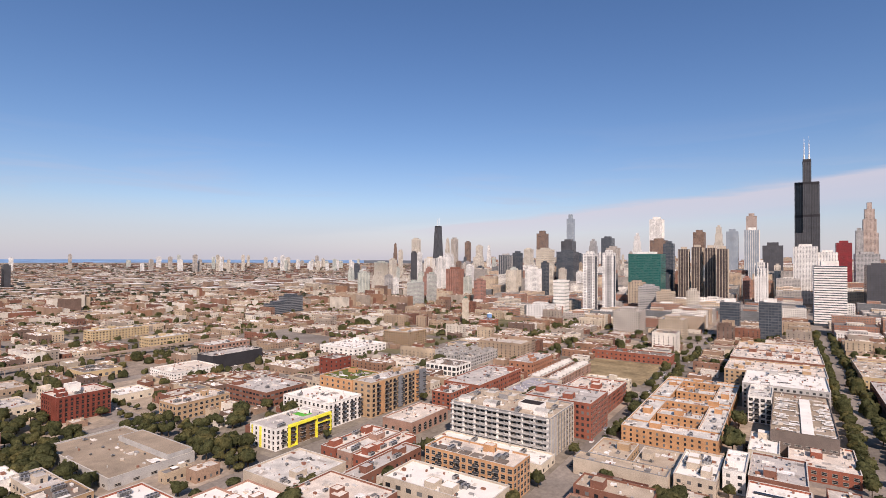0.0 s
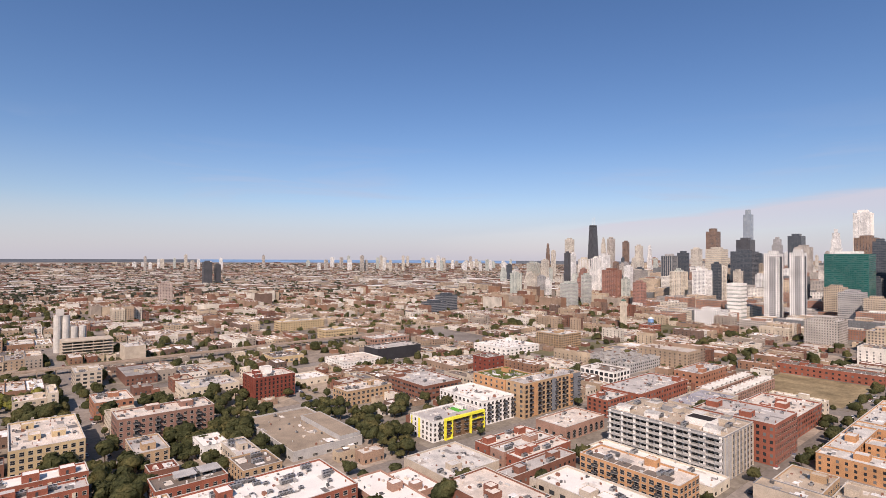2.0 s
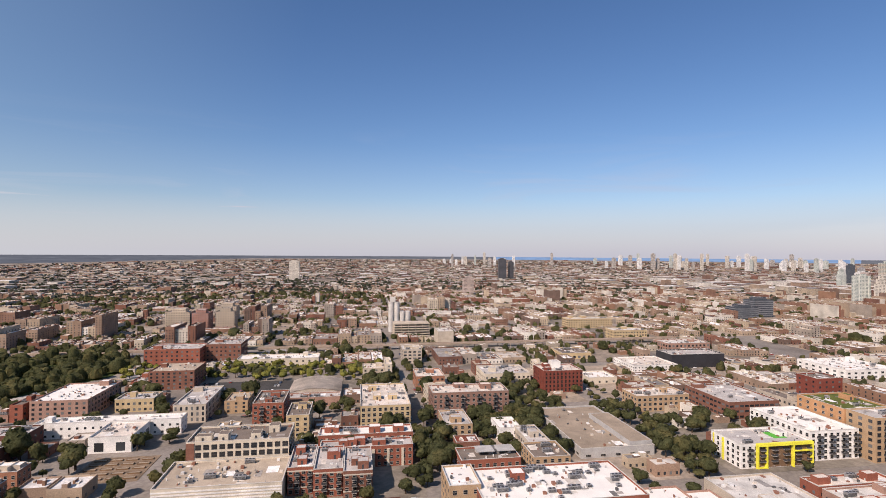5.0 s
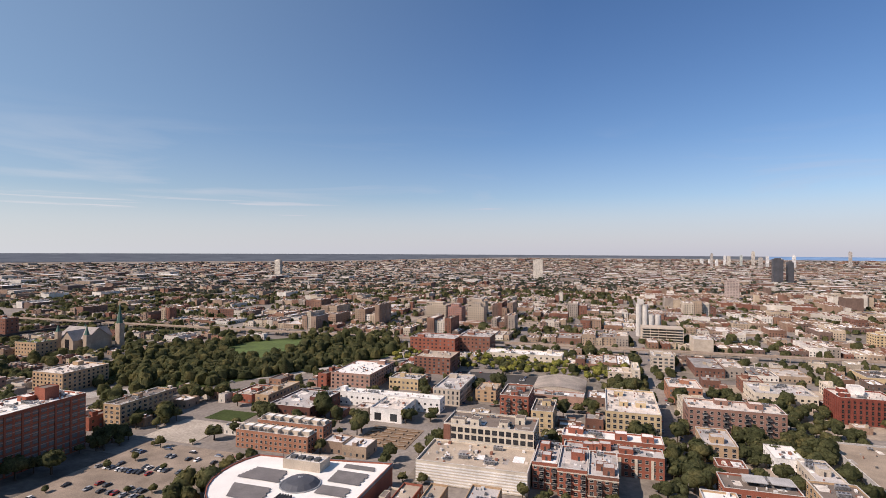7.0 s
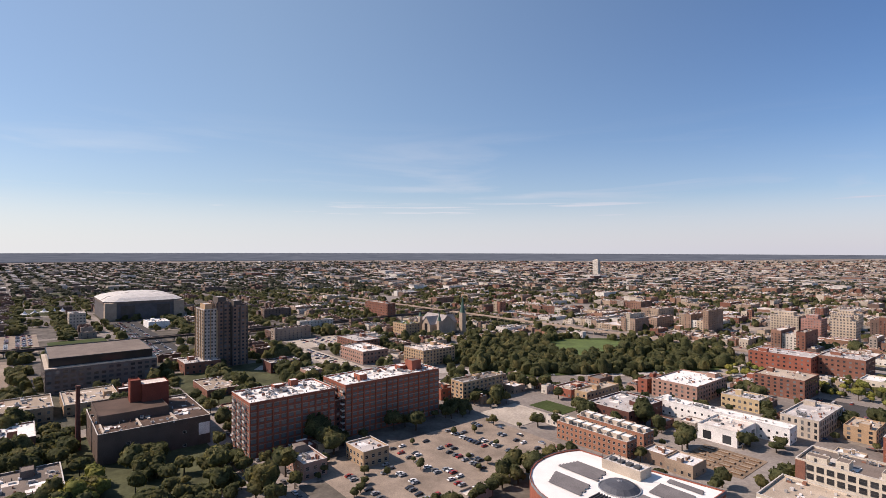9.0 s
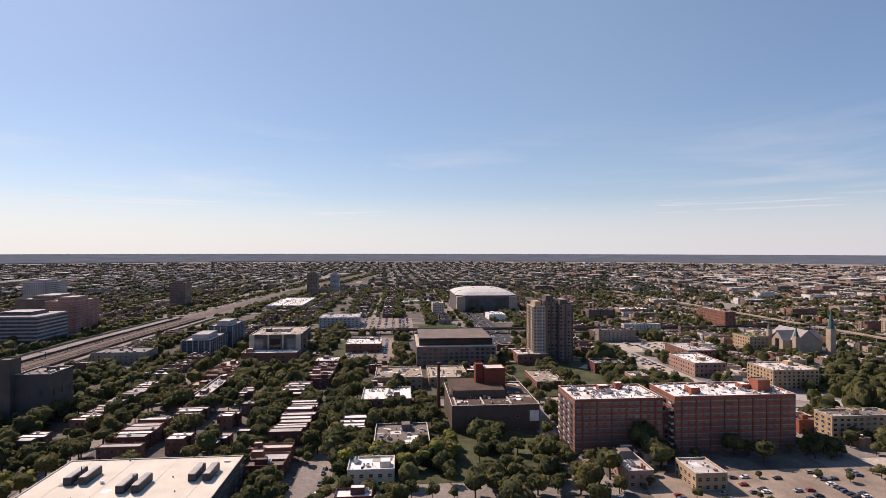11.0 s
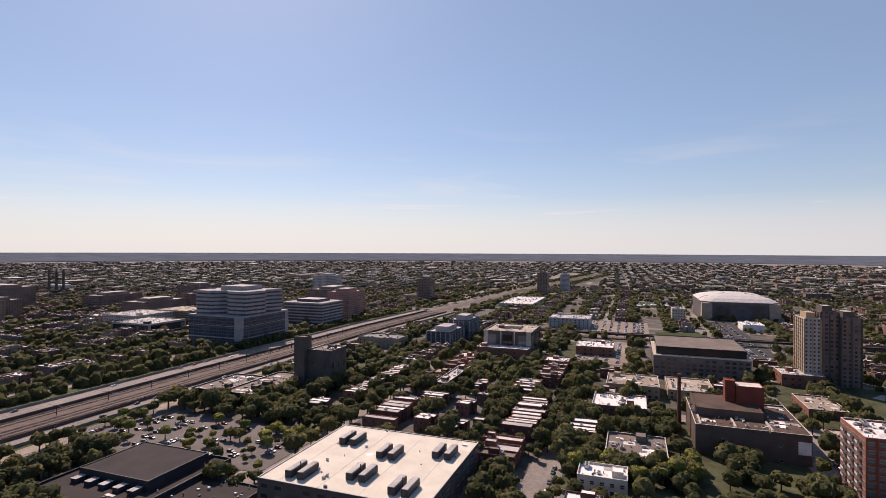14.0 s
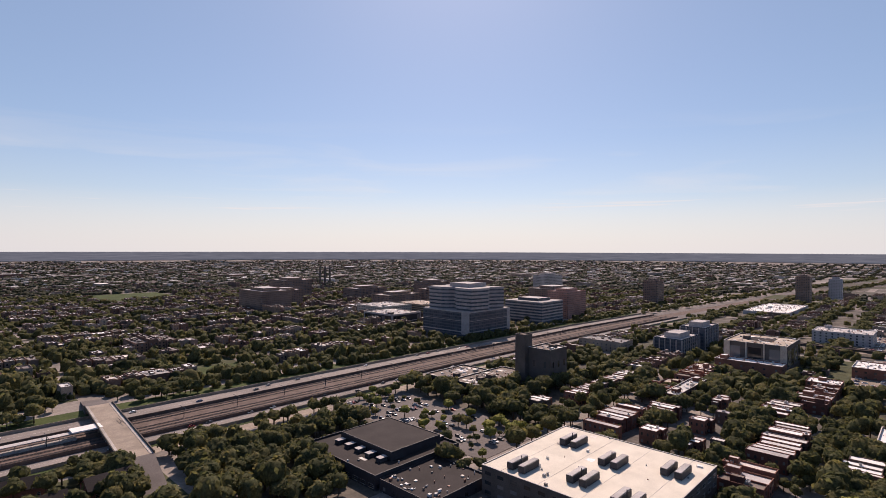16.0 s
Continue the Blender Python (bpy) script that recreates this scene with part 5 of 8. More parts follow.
# ---- west: the brick lofts by the car park ----
for (x0, x1, y0, y1) in ((-321, -290, 100, 152), (-318, -288, 158, 232)):
    b = building("brick_loft", x0, x1, y0, y1, 30.5 if y0 < 150 else 31.5, "loft_brick", "white_roof", "great red brick loft with window grid and balconies", "loft", floors=8, bay=4.3,
                 win=(2.9, 2.45), faces="SE", balconies="S", every=2, units=14, houses=2, rail="coping", sash="dark_stone", band="brown_brick", gear=2.5, group="brick lofts")
    for k in range(8):
        for fc in "SE":
            facade_panels(b, fc, x0, x1, y0, y1, 3.7 * k + 3.35, 3.7 * k + 3.7, 0.3, (x1 - x0 if fc == "S" else y1 - y0) - 0.3, "pink_brick", "string_course", 0.16)
    for k in range(int((y1 - y0) / 8.6)):
        facade_panels(b, "E", x0, x1, y0, y1, 0.3, 31, 4.2 + k * 8.6, 5.0 + k * 8.6, "loft_brick", "pier", 0.5)
part("roof_tower", Geo().shell(-2, 6, 20, 28, 31.3, 38, 0.4, 0.3), ["red_brick", "brown_roof"], b)
building("brick_link", -318, -292, 152.4, 157.6, 22, "dark_brick", "brown_roof", "dark brick stair tower between two lofts", "loft", units=0, houses=0, near=False)
b = building("warehouse", -390, -332, 34, 91, 16, "umber_brick", "umber_roof", "big brown brick warehouse with stepped brown roofs", "warehouse", floors=2, bay=20, win=(2, 1.2), faces="E",
             units=4, houses=0)
part("upper_roof", Geo().shell(-29, 8, -26, 10, 15.9, 20.5, 0.5, 0.3), ["umber_brick", "umber_roof"], b)
part("red_tower", Geo().shell(-25, -11, -1, 14, 15.9, 31, 0.5, 0.3), ["red_paint", "pink_roof"], b, "red painted brick tower with a pale top")
part("tower_wing", Geo().shell(-22, -14, -7, -1.3, 15.9, 33.4, 0.5, 0.3), ["red_paint", "red_paint"], b)
part("sign_panel", Geo().box(29.0, 29.2, 22, 28, 6, 13), ["white_wall"], b)
for z in range(3):
    part("roof_step", Geo().box(10, 27, -26 + z * 18, -25 + z * 18, 15.9, 17.2), ["beige"], b)
stack = thing("chimney", -366, 28, "tall slim brick factory chimney", "chimney")
part("shaft", Geo().loft([[(r * math.cos(k * 0.785), r * math.sin(k * 0.785), z) for k in range(8)] for r, z in ((1.5, -0.2), (1.0, 36), (1.3, 36.3), (1.3, 37.5))]), ["dark_brick"], stack)
b = building("grey_offices", -596, -518, 18, 97, 19.6, "tan_stone", "brown_roof", "grey-brown school offices with a glass top floor", "office", floors=5, bay=5, win=(3.2, 2.0), faces="E",
             units=8, houses=3, near=False)
part("pale_ledge", Geo().box(-39.2, 39.2, -39.7, 39.7, 20.2, 20.9, bottom=True), ["beige"], b)
part("glass_storey", Geo().shell(-34, 33, -37, 37, 19.5, 27.6, 0.4, 0.3), ["pane", "brown_roof"], b)
for dx, yy0, yy1, hh, w in ((0, 141, 153, 58, "f_concrete"), (-3, 153.6, 167, 64, "f_brown"), (1, 167.6, 182, 60, "f_brown")):
    tower("apartment_slab", -552 + dx, (yy0 + yy1) / 2, 30, yy1 - yy0, hh, w, "tall apartment slab with brown and tan ribs", fins="y", fin_mat="tan_brick" if hh < 60 else "dark_stone", category="apartment building")
building("low_brick_house", -554, -524, 121, 153, 9.6, "brown_brick", "grey_roof", "low brown brick building with a white parapet", floors=2, bay=5, near=False)
building("dark_chapel", -500, -480, 185, 214, 9, "dark_brick", "brown_roof", "low dark brick chapel", "chapel", floors=1, bay=5, near=False)
building("tan_flats", -445, -412, 312, 353, 15.5, "tan_brick", "pink_roof", "tan brick flats with slim windows", "apartment building", floors=5, bay=4, faces="SE", near=False)
building("brown_flats", -310, -296, 262, 305, 15, "tan_brick", "brown_roof", "tan and brown brick flats in four floors", "apartment building", floors=5, bay=4, win=(2.2, 1.5), faces="SE", near=True, units=2)
building("low_brick_house", -474, -432, 116, 140, 5, "brown_brick", "gravel_roof", "low brown brick house behind the lofts", floors=1, bay=6, near=False, units=1, houses=0)
building("brick_cube", -440, -425, 196, 210, 10, "pink_brick", "grey_roof", "small square pinkish brick building", floors=2, bay=5, near=False, units=1, houses=0)
structure("lot_1", Geo().box(-640, -577, 262, 335, 0, 0.22), ["gravel"], "wide pale gravel lot", "lot")
structure("lot_2", Geo().box(-576, -446, 244, 268, 0, 0.22), ["gravel"], "pale gravel lot behind the brick lofts", "lot")
keep_free(-640, -446, 244, 270)
keep_free(-640, -577, 262, 335)
b = building("villa", -269, -247, 112, 125, 7.6, "pink_brick", "grey_roof", "small pale brick villa with a brown mansard front", "house", floors=2, bay=4, faces="SE", units=1, houses=0)
part("gable", Geo().loft([[(-11.2, y_, 7.4) for y_ in (-6.7,)] + [(-11.2, 6.7, 7.4), (-11.2, 3.0, 11.4), (-11.2, -3.0, 11.4)], [(-5.5, -6.7, 7.4), (-5.5, 6.7, 7.4), (-6.2, 3.0, 11.4), (-6.2, -3.0, 11.4)]]), ["brown_roof"], b)
for k in range(2):
    part("chimney", Geo().box(6 + k * 2.4, 7 + k * 2.4, 2, 3, 7.5, 10), ["brown_brick"], b)
building("tan_house", -260, -241, 143, 159, 7.8, "tan_brick", "grey_roof", "plain tan brick house beside the car park", "house", floors=2, bay=3.6, faces="SE", units=0, houses=0)
building("long_brick_block", -800, -730, 478, 494, 26, "brown_brick", "tan_roof", "long brown brick block with rows of windows", floors=6, bay=5, near=False)
building("brick_flats", -507, -460, 272, 302, 12, "pink_brick", "white_roof", "brick flats with pale trim", "apartment building", floors=3, bay=4, near=False)
building("brick_flats", -560, -513, 296, 326, 13, "brown_brick", "grey_roof", "brick flats with pale trim", "apartment building", floors=4, bay=4, near=False)
building("white_flat_block", -402, -369, -26, 9, 11, "brown_brick", "white_roof", "brick building with a white roof and sawtooth parapet", floors=3, bay=4.5, faces="E", near=False, units=7)
building("white_corner_house", -275, -258, -25, -2, 8, "cream", "white_roof", "small white corner building", "house", floors=2, bay=4, faces="E", units=3)
building("roof_light_hall", -332, -296, -14, 18, 6, "tan_stone", "brown_roof", "low hall with a long roof light", "hall", floors=1, bay=6, near=False)

# ---- south-west: schools, hospital, offices ----
b = building("white_roof_school", -268, -192, -158, -77, 13.6, "dark_stone", "cream_roof", "dark walled school with a flat bright white roof", "school", floors=3, bay=7, win=(3.5, 1.6), faces="N",
             units=0, houses=0, parapet=0.25, gear=0.12)
cooler = unit_mesh(12.4, 3.4, 3.3).copy()
cooler.materials[0] = M["dark_metal"]
for k, (ux, uy) in enumerate(((-246.7, -140.5), (-236.6, -113.7), (-246.2, -88), (-203, -142), (-210, -115), (-204, -91.5))):
    for dy in (-2.7, 2.7):
        o = new("cooling_unit", cooler)
        o.parent = b
        o.matrix_local = pose(ux + 230, uy + 117.5 + dy * 1.15, 13.6)
    for dy in (-3.1, 3.1):
        part("duct", Geo().box(ux + 230 - 6.3, ux + 230 + 6.3, uy + 117.5 + dy - 1.3, uy + 117.5 + dy + 1.3, 16.95, 17.2, bottom=True), ["grey_roof"], b)
    part("pipe", Geo().box(ux + 230 + 1.0, ux + 230 + 1.3, uy + 117.5 - 0.2, uy + 117.5 + 0.1, 13.5, 19.6), ["dark_metal"], b)
for k in range(4):
    part("roof_seam", Geo().box(-37, 37, -30 + k * 20, -29.85 + k * 20, 13.58, 13.66), ["grey_roof"], b)
b = building("black_school", -218, -158, -258, -196, 6.6, "black_wall", "black_roof", "low black school with a dark flat roof", "school", floors=1, bay=6, win=(4, 1.8), faces="E", units=0, houses=0, trim="black_wall", gear=0.1)
part("raised_hall", Geo().shell(-24, 12, -22, 22, 6.5, 11.0, 0.4, 0.4), ["black_wall", "black_roof"], b)
for k in range(5):
    for sx in (-1, 1):
        part("roof_light", Geo().box(-6 + sx * 21 - 2.5, -6 + sx * 21 + 2.5, -20 + k * 9, -16.5 + k * 9, 6.5, 8.6).box(-6 + sx * 21 - 2.6, -6 + sx * 21 + 2.6, -20.1 + k * 9, -16.4 + k * 9, 8.6, 8.75, 1),
             ["dark_metal", "grey_roof"], b)
building("school_link", -200, -160, -195, -160, 5, "black_wall", "black_roof", "low dark passage between two schools", "school", floors=1, bay=6, near=False, units=0, houses=0, simple=True)
keep_free(-200, -95, -200, -90)
building("dark_flats", -381, -313, -290, -264, 8.6, "black_wall", "brown_roof", "long dark two-storey flats with a brown roof", floors=2, bay=5, near=False, units=6, houses=2)
building("dark_flats", -362, -313, -320, -290.5, 8.6, "black_wall", "brown_roof", "dark two-storey wing with a flat brown roof", floors=2, bay=5, near=False, units=3)
b = building("dark_church", -402, -376, -258, -236, 31, "dark_stone", "brown_roof", "dark stone church hall beside the railway", "church", floors=2, bay=8, win=(2, 5), near=False, units=1)
part("bell_tower", Geo().shell(7, 17.5, -21.5, -11.2, -0.2, 42, 0.8, 0.5), ["dark_stone", "brown_roof"], b)
# hospital: dark glass base and a white four-winged tower
h_ = thing("hospital", -556, -484, "white banded hospital tower on a dark glass base", "hospital")
h_.scale = (0.82, 0.82, 1.04)
keep_free(-615, -500, -545, -425)
part("base", Geo().shell(-52, 54, -54, 50, -0.2, 32, 0.8, 0.5), ["f_dark_glass", "grey_roof"], h_)
part("base_corner", Geo().box(53.9, 54.5, 34, 50.5, 4, 32.5), ["pale_concrete"], h_)
for z0_, z1_ in ((6.5, 7.7), (20.5, 21.1), (31.2, 32.95)):
    part("pale_rim", Geo().box(-52.4, 54.4, -54.4, 50.4, z0_, z1_, bottom=True), ["pale_concrete"], h_)
part("base_corner", Geo().box(-52.5, -44, 50.0, 50.6, 4, 32.5), ["pale_concrete"], h_)
ring = [(44, -50), (44, -20), (30, -4), (44, 14), (44, 46), (8, 52), (-10, 40), (-34, 52), (-34, 20), (-20, 2), (-34, -20), (-34, -50), (-4, -56), (8, -44), (20, -56)]
for k in range(6):
    z = 33 + k * 4.7
    part("floor_band", Geo().prism(ring, z + 2.0, z + 4.7), ["pale_concrete"], h_)
    part("glass_band", Geo().prism([(x * 0.985, y * 0.985) for x, y in ring], z, z + 2.0), ["f_dark_glass"], h_)
part("top_house", Geo().shell(-20, 24, -20, 24, 61, 66, 0.4, 0.4), ["pale_concrete", "grey_roof"], h_)
tower("hospital_wing", -715, -480, 60, 70, 34, "f_dark_glass", "pale banded hospital wing", bands=4.6, band_mat="pale_concrete", category="hospital")
tower("brown_hospital_block", -800, -470, 60, 40, 45, "f_red", "brown brick hospital block", category="hospital")
tower("brown_hospital_block", -900, -560, 80, 60, 40, "f_brown", "dark brown brick hospital block", category="hospital")
tower("white_hospital_block", -1027, -652, 60, 40, 58, "f_concrete", "tall pale concrete hospital block", category="hospital")
b = building("low_clinic", -585, -525, -680, -610, 14, "black_wall", "grey_roof", "low dark glass clinic with a pale frame", "clinic", floors=1, bay=8, win=(7, 8), first=3, near=False)
for s0_, s1_, z0_, z1_ in ((0, 70, 12.6, 14.9), (0, 70, 2.2, 3.4), (0, 1.6, 3.4, 12.6), (68.4, 70, 3.4, 12.6)):
    facade_panels(b, "E", -585, -525, -680, -610, z0_, z1_, s0_, s1_, "pale_concrete", "frame_panel", 0.5)
for s0_, s1_, z0_, z1_ in ((0, 60, 12.6, 14.9), (0, 60, 2.2, 3.4), (0, 1.6, 3.4, 12.6), (58.4, 60, 3.4, 12.6)):
    facade_panels(b, "N", -585, -525, -680, -610, z0_, z1_, s0_, s1_, "pale_concrete", "frame_panel", 0.5)
# tan parking deck behind the clinic
for x0, x1, y0, y1 in ((-700, -640, -735, -660),):
    # solid dark wall stands in for the shade inside the levels
    b = building("parking_deck", x0, x1, y0, y1, 17, "dark_stone", "tan_roof", "tan concrete parking deck with dark wall for shaded levels", "parking building", floors=1, near=False, units=0, houses=0, simple=True)
    for k in range(5):
        for fc in "NE":
            facade_panels(b, fc, x0, x1, y0, y1, 1.6 + k * 3.4, 3.2 + k * 3.4, 0, (x1 - x0 if fc == "N" else y1 - y0), "tan_brick", "deck_edge", 0.4)
building("low_clinic", -640, -570, -760, -690, 16, "beige", "grey_roof", "beige clinic with bands of windows", "clinic", floors=4, bay=5, near=False)
for (tx, ty, tw, td, th) in ((-485, -935, 60, 90, 38), (-640, -1110, 70, 70, 44), (-700, -800, 90, 50, 26), (-820, -800, 70, 60, 30), (-900, -900, 60, 60, 38), (-760, -980, 90, 50, 26), (-560, -1000, 70, 40, 30)):
    tower("campus_block", tx, ty, tw, td, th, "f_brown", "dark brick campus block", category="building")
for k in range(3):
    st = thing("chimney", -951 + k * 14, -1409 - k * 6, "tall dark power plant stack", "chimney", "power stacks")
    part("shaft", Geo().loft([[(r * math.cos(q * 0.785), r * math.sin(q * 0.785), z) for q in range(8)] for r, z in ((3.4, -0.2), (2.6, 60))]), ["dark_stone"], st)
tower("framed_office", -612, -218, 56, 30, 19, "f_dark_glass", "dark glass office with slim pale fins", fins="y", fin_mat="pale_concrete", category="office")
tower("framed_office", -668, -212, 48, 28, 26, "f_dark_glass", "dark glass office with slim pale fins", fins="y", fin_mat="pale_concrete", category="office")
b = building("tan_civic_block", -630, -570, -158, -104, 25.5, "dark_stone", "tan_roof", "tan civic block with deep dark window walls", "office", floors=1, bay=15, win=(11, 16), faces="E", near=False, units=1, first=6)
for k, (s0_, s1_) in enumerate(((0.3, 5.5), (19.2, 20.4), (34.4, 35.6), (48.5, 53.7))):
    facade_panels(b, "E", -630, -570, -158, -104, 6, 26.2, s0_, s1_, "beige", "pale_pier", 0.9)
part("roof_court", Geo().box(-14, 8, -12, 10, 25.4, 25.9), ["black_roof"], b)
building("curved_brick_wing", -568, -548, -160, -104, 10.5, "brown_brick", "white_roof", "curved pinkish brick base wing", "office", floors=2, bay=9, near=False, units=1)
building("white_roof_depot", -1240, -1060, -262, -192, 6, "grey_wall", "white_roof", "wide low depot with a white roof", "depot", floors=1, bay=12, near=False)
building("tan_low_offices", -480, -440, -20, 20, 9, "tan_brick", "gravel_roof", "low tan office building with stepped roofs", "office", floors=2, bay=5, near=False, units=5)
building("tan_low_offices", -490, -445, 26, 60, 7, "tan_brick", "tan_roof", "low tan brick office building", "office", floors=2, bay=5, near=False, units=5)
building("grey_store", -640, -600, -60, -20, 9, "brown_brick", "white_roof", "brick store with a white roof", "store", floors=2, bay=6, near=False)
building("garage_block", -850, -800, -120, -60, 14, "grey_wall", "grey_roof", "grey concrete parking deck", "parking building", floors=4, bay=6, near=False)
building("white_block", -960, -925, 60, 80, 22, "beige", "grey_roof", "pale concrete block beside the arena", floors=5, bay=4, near=False)
# narrow row houses among the south-western trees, gable to gable
rr = random.Random(3)
for (x0, x1, y0, y1) in ((-352, -298, -165, -141), (-321, -307, -135, -117), (-390, -314, -77, -54), (-361, -345, -117, -103), (-319, -301, -106, -96), (-324, -318, -96, -84), (-384, -376, -112, -97),
                         (-424, -400, -122, -110), (-336, -310, -219, -203), (-452, -349, -208, -192), (-372, -356, -150, -128), (-440, -402, -92, -70), (-345, -321, -38, -20)):
    x = x0
    while x < x1 - 3:
        w = min(rr.choice([5.4, 6.0, 6.6, 7.4]), x1 - x)
        if rr.random() < 0.9:
            hy0, hy1 = y0 + rr.uniform(0, 3.5), y1 - rr.uniform(0, 5)
            building("row_house", x, x + w - 0.3, hy0, hy1, rr.uniform(7.6, 8.8), rr.choice(["old_brick", "dark_brick", "brown_brick"]), rr.choice(["white_roof", "white_roof", "pale_roof", "grey_roof"]),
                     "narrow dark brick row house with a pale flat roof", "row house", floors=2, bay=3, win=(1.1, 1.6), near=False, units=1, houses=0, group="row houses", simple=True, parapet=0.35)
        x += w
building("long_flats", -457, -392, -150, -139, 9.4, "dark_brick", "pale_roof", "long low dark brick flats with a pale roof", "apartment building", floors=3, bay=4, near=False, units=5, houses=2)

# ---- the round-ended white-roofed hall with a dome ----
hall = thing("round_hall", -133, 205, "round-ended brick hall with solar panels on a white roof", "hall")
keep_free(-172, -99, 165, 242)
ring = [(36, 32), (-18, 23.5)]
for k in range(12):
    q = radians(150 + k * 12)
    ring.append((37.5 * math.cos(q), 3.5 + 37.5 * math.sin(q)))
ring += [(36, -40)]
w_ = Geo()
inner = [(x * 0.985, y * 0.985) for x, y in ring]
w_.loft([[(x, y, -0.2) for x, y in ring], [(x, y, 12.6) for x, y in ring], [(x, y, 12.6) for x, y in inner], [(x, y, 11.8) for x, y in inner]], cap=False)
part("wall", w_, ["red_brick"], hall)
part("roof", Geo().face([(x, y, 12.0) for x, y in inner]), ["white_roof"], hall)
part("blue_rim", Geo().loft([[(x * 1.006, y * 1.006, z) for x, y in ring] for z in (11.4, 12.9)], cap=False), ["slate"], hall, "blue-grey metal rim")
DX, DY = 5.2, -0.5
dome = Geo()
for k in range(16):
    a0, a1 = k * math.pi / 8, (k + 1) * math.pi / 8
    for r0, z0, r1, z1 in ((8.8, 12.2, 6.2, 14.2), (6.2, 14.2, 0.3, 15.6)):
        dome.face([(DX + r0 * math.cos(a0), DY + r0 * math.sin(a0), z0), (DX + r0 * math.cos(a1), DY + r0 * math.sin(a1), z0), (DX + r1 * math.cos(a1), DY + r1 * math.sin(a1), z1),
                   (DX + r1 * math.cos(a0), DY + r1 * math.sin(a0), z1)])
dome_ob = part("dome", dome, ["dome_metal"], hall, "low dark sixteen-sided roof dome")
part("dome_ring", Geo().loft([[(DX + r * math.cos(k * math.pi / 8), DY + r * math.sin(k * math.pi / 8), z) for k in range(16)] for r, z in ((9.2, 11.9), (9.2, 12.5), (8.7, 12.5))], cap=False),
     ["steel"], dome_ob)
for k in range(16):
    a0 = k * math.pi / 8
    rib = [(r * math.cos(a0 + da) + DX, r * math.sin(a0 + da) + DY, z) for r, z, da in ((8.85, 12.3, -0.02), (8.85, 12.3, 0.02), (0.4, 15.7, 0.3), (0.4, 15.7, -0.3))]
    part("rib", Geo().face(rib), ["steel"], dome_ob)
rh = part("stair_house", Geo().shell(-12.5, 7.5, 12.5, 22, 11.9, 16.0, 0.5, 0.3), ["beige", "pale_roof"], hall)
for k in range(4):
    part("roof_unit", Geo().box(-10 + k * 4.2, -7.4 + k * 4.2, 15, 18, 16.0, 17.1), ["roof_gear"], rh)
for k in range(5):
    part("antenna", Geo().box(-12.3 + k * 4.8, -12.18 + k * 4.8, 12.6, 12.72, 16.5, 21), ["dark_metal"], rh)
for (sx0, sx1, sy0, n) in ((-27, -7, -2.5, 6), (-23, -3.5, -20, 6), (15, 31, 21, 2), (14.5, 31, 5.5, 6), (15, 30, -6.5, 4)):
    for k in range(n):
        y_ = sy0 + k * 1.95
        off = (n - 1 - k) * 0.9 if sx0 < 0 else (n - 1 - k) * 0.15
        x0_, x1_ = sx0 + off * (1 if sx0 > -25 else -0.6) + (3 if sx0 == -27 else 0), sx1 + (off * 0.5 if sx0 < 0 else 0) - (k % 2) * 0.8
        part("solar_panel", Geo().face([(x0_, y_, 12.3), (x1_, y_, 12.3), (x1_, y_ + 1.6, 12.7), (x0_, y_ + 1.6, 12.7)]).face(
            [(x0_, y_ + 1.6, 12.7), (x1_, y_ + 1.6, 12.7), (x1_, y_ + 1.62, 12.0), (x0_, y_ + 1.62, 12.0)]), ["solar"], hall)
for k in range(5):
    part("fin", Geo().box(3 + k * 1.3, 3.5 + k * 1.3, -20, -12.5, 11.9, 13.2), ["dark_metal"], hall)

# ---- the stone church with a copper-green spire ----
ch = thing("church", -575, 462, "tan stone church with grey slate roofs and a green spire", "church")
keep_free(-605, -545, 430, 500)
nave = Geo()
nave.box(-24, 20, -14, 14, -0.2, 15, 0)
nave.face([(-24, -14, 15), (-24, 0, 26), (-24, 14, 15)]).face([(20, 14, 15), (20, 0, 26), (20, -14, 15)])
part("nave", nave, ["church_stone"], ch)
rf = Geo().face([(-24.6, -14.8, 14.6), (20.6, -14.8, 14.6), (20.6, 0, 26.2), (-24.6, 0, 26.2)]).face([(20.6, 14.8, 14.6), (-24.6, 14.8, 14.6), (-24.6, 0, 26.2), (20.6, 0, 26.2)])
part("roof", rf, ["church_slate"], ch)
tr = Geo().box(-6, 12, -24, 24, -0.2, 14, 0)
tr.face([(-6, -24, 14), (12, -24, 14), (3, -24, 24)]).face([(12, 24, 14), (-6, 24, 14), (3, 24, 24)])
part("transept", tr, ["church_stone"], ch)
part("transept_roof", Geo().face([(-6.6, -24.6, 13.6), (-6.6, 24.6, 13.6), (3, 24.6, 24.3), (3, -24.6, 24.3)]).face([(12.6, 24.6, 13.6), (12.6, -24.6, 13.6), (3, -24.6, 24.3), (3, 24.6, 24.3)]), ["church_slate"], ch)
for (tx, ty, s, h1, h2) in ((21, 27, 3.4, 28, 53), (21, -15, 2.6, 20, 31), (-20, -17, 2.4, 22, 30), (-20, 16, 2.4, 20, 27)):
    sp = part("tower", Geo().box(tx - s, tx + s, ty - s, ty + s, -0.2, h1), ["church_stone"], ch)
    part("spire", Geo().loft([[(tx + r * math.cos(k * 0.785), ty + r * math.sin(k * 0.785), z) for k in range(8)] for r, z in ((s * 1.1, h1), (s * 0.45, (h1 + h2) / 2), (0.1, h2))]), ["copper"], sp)
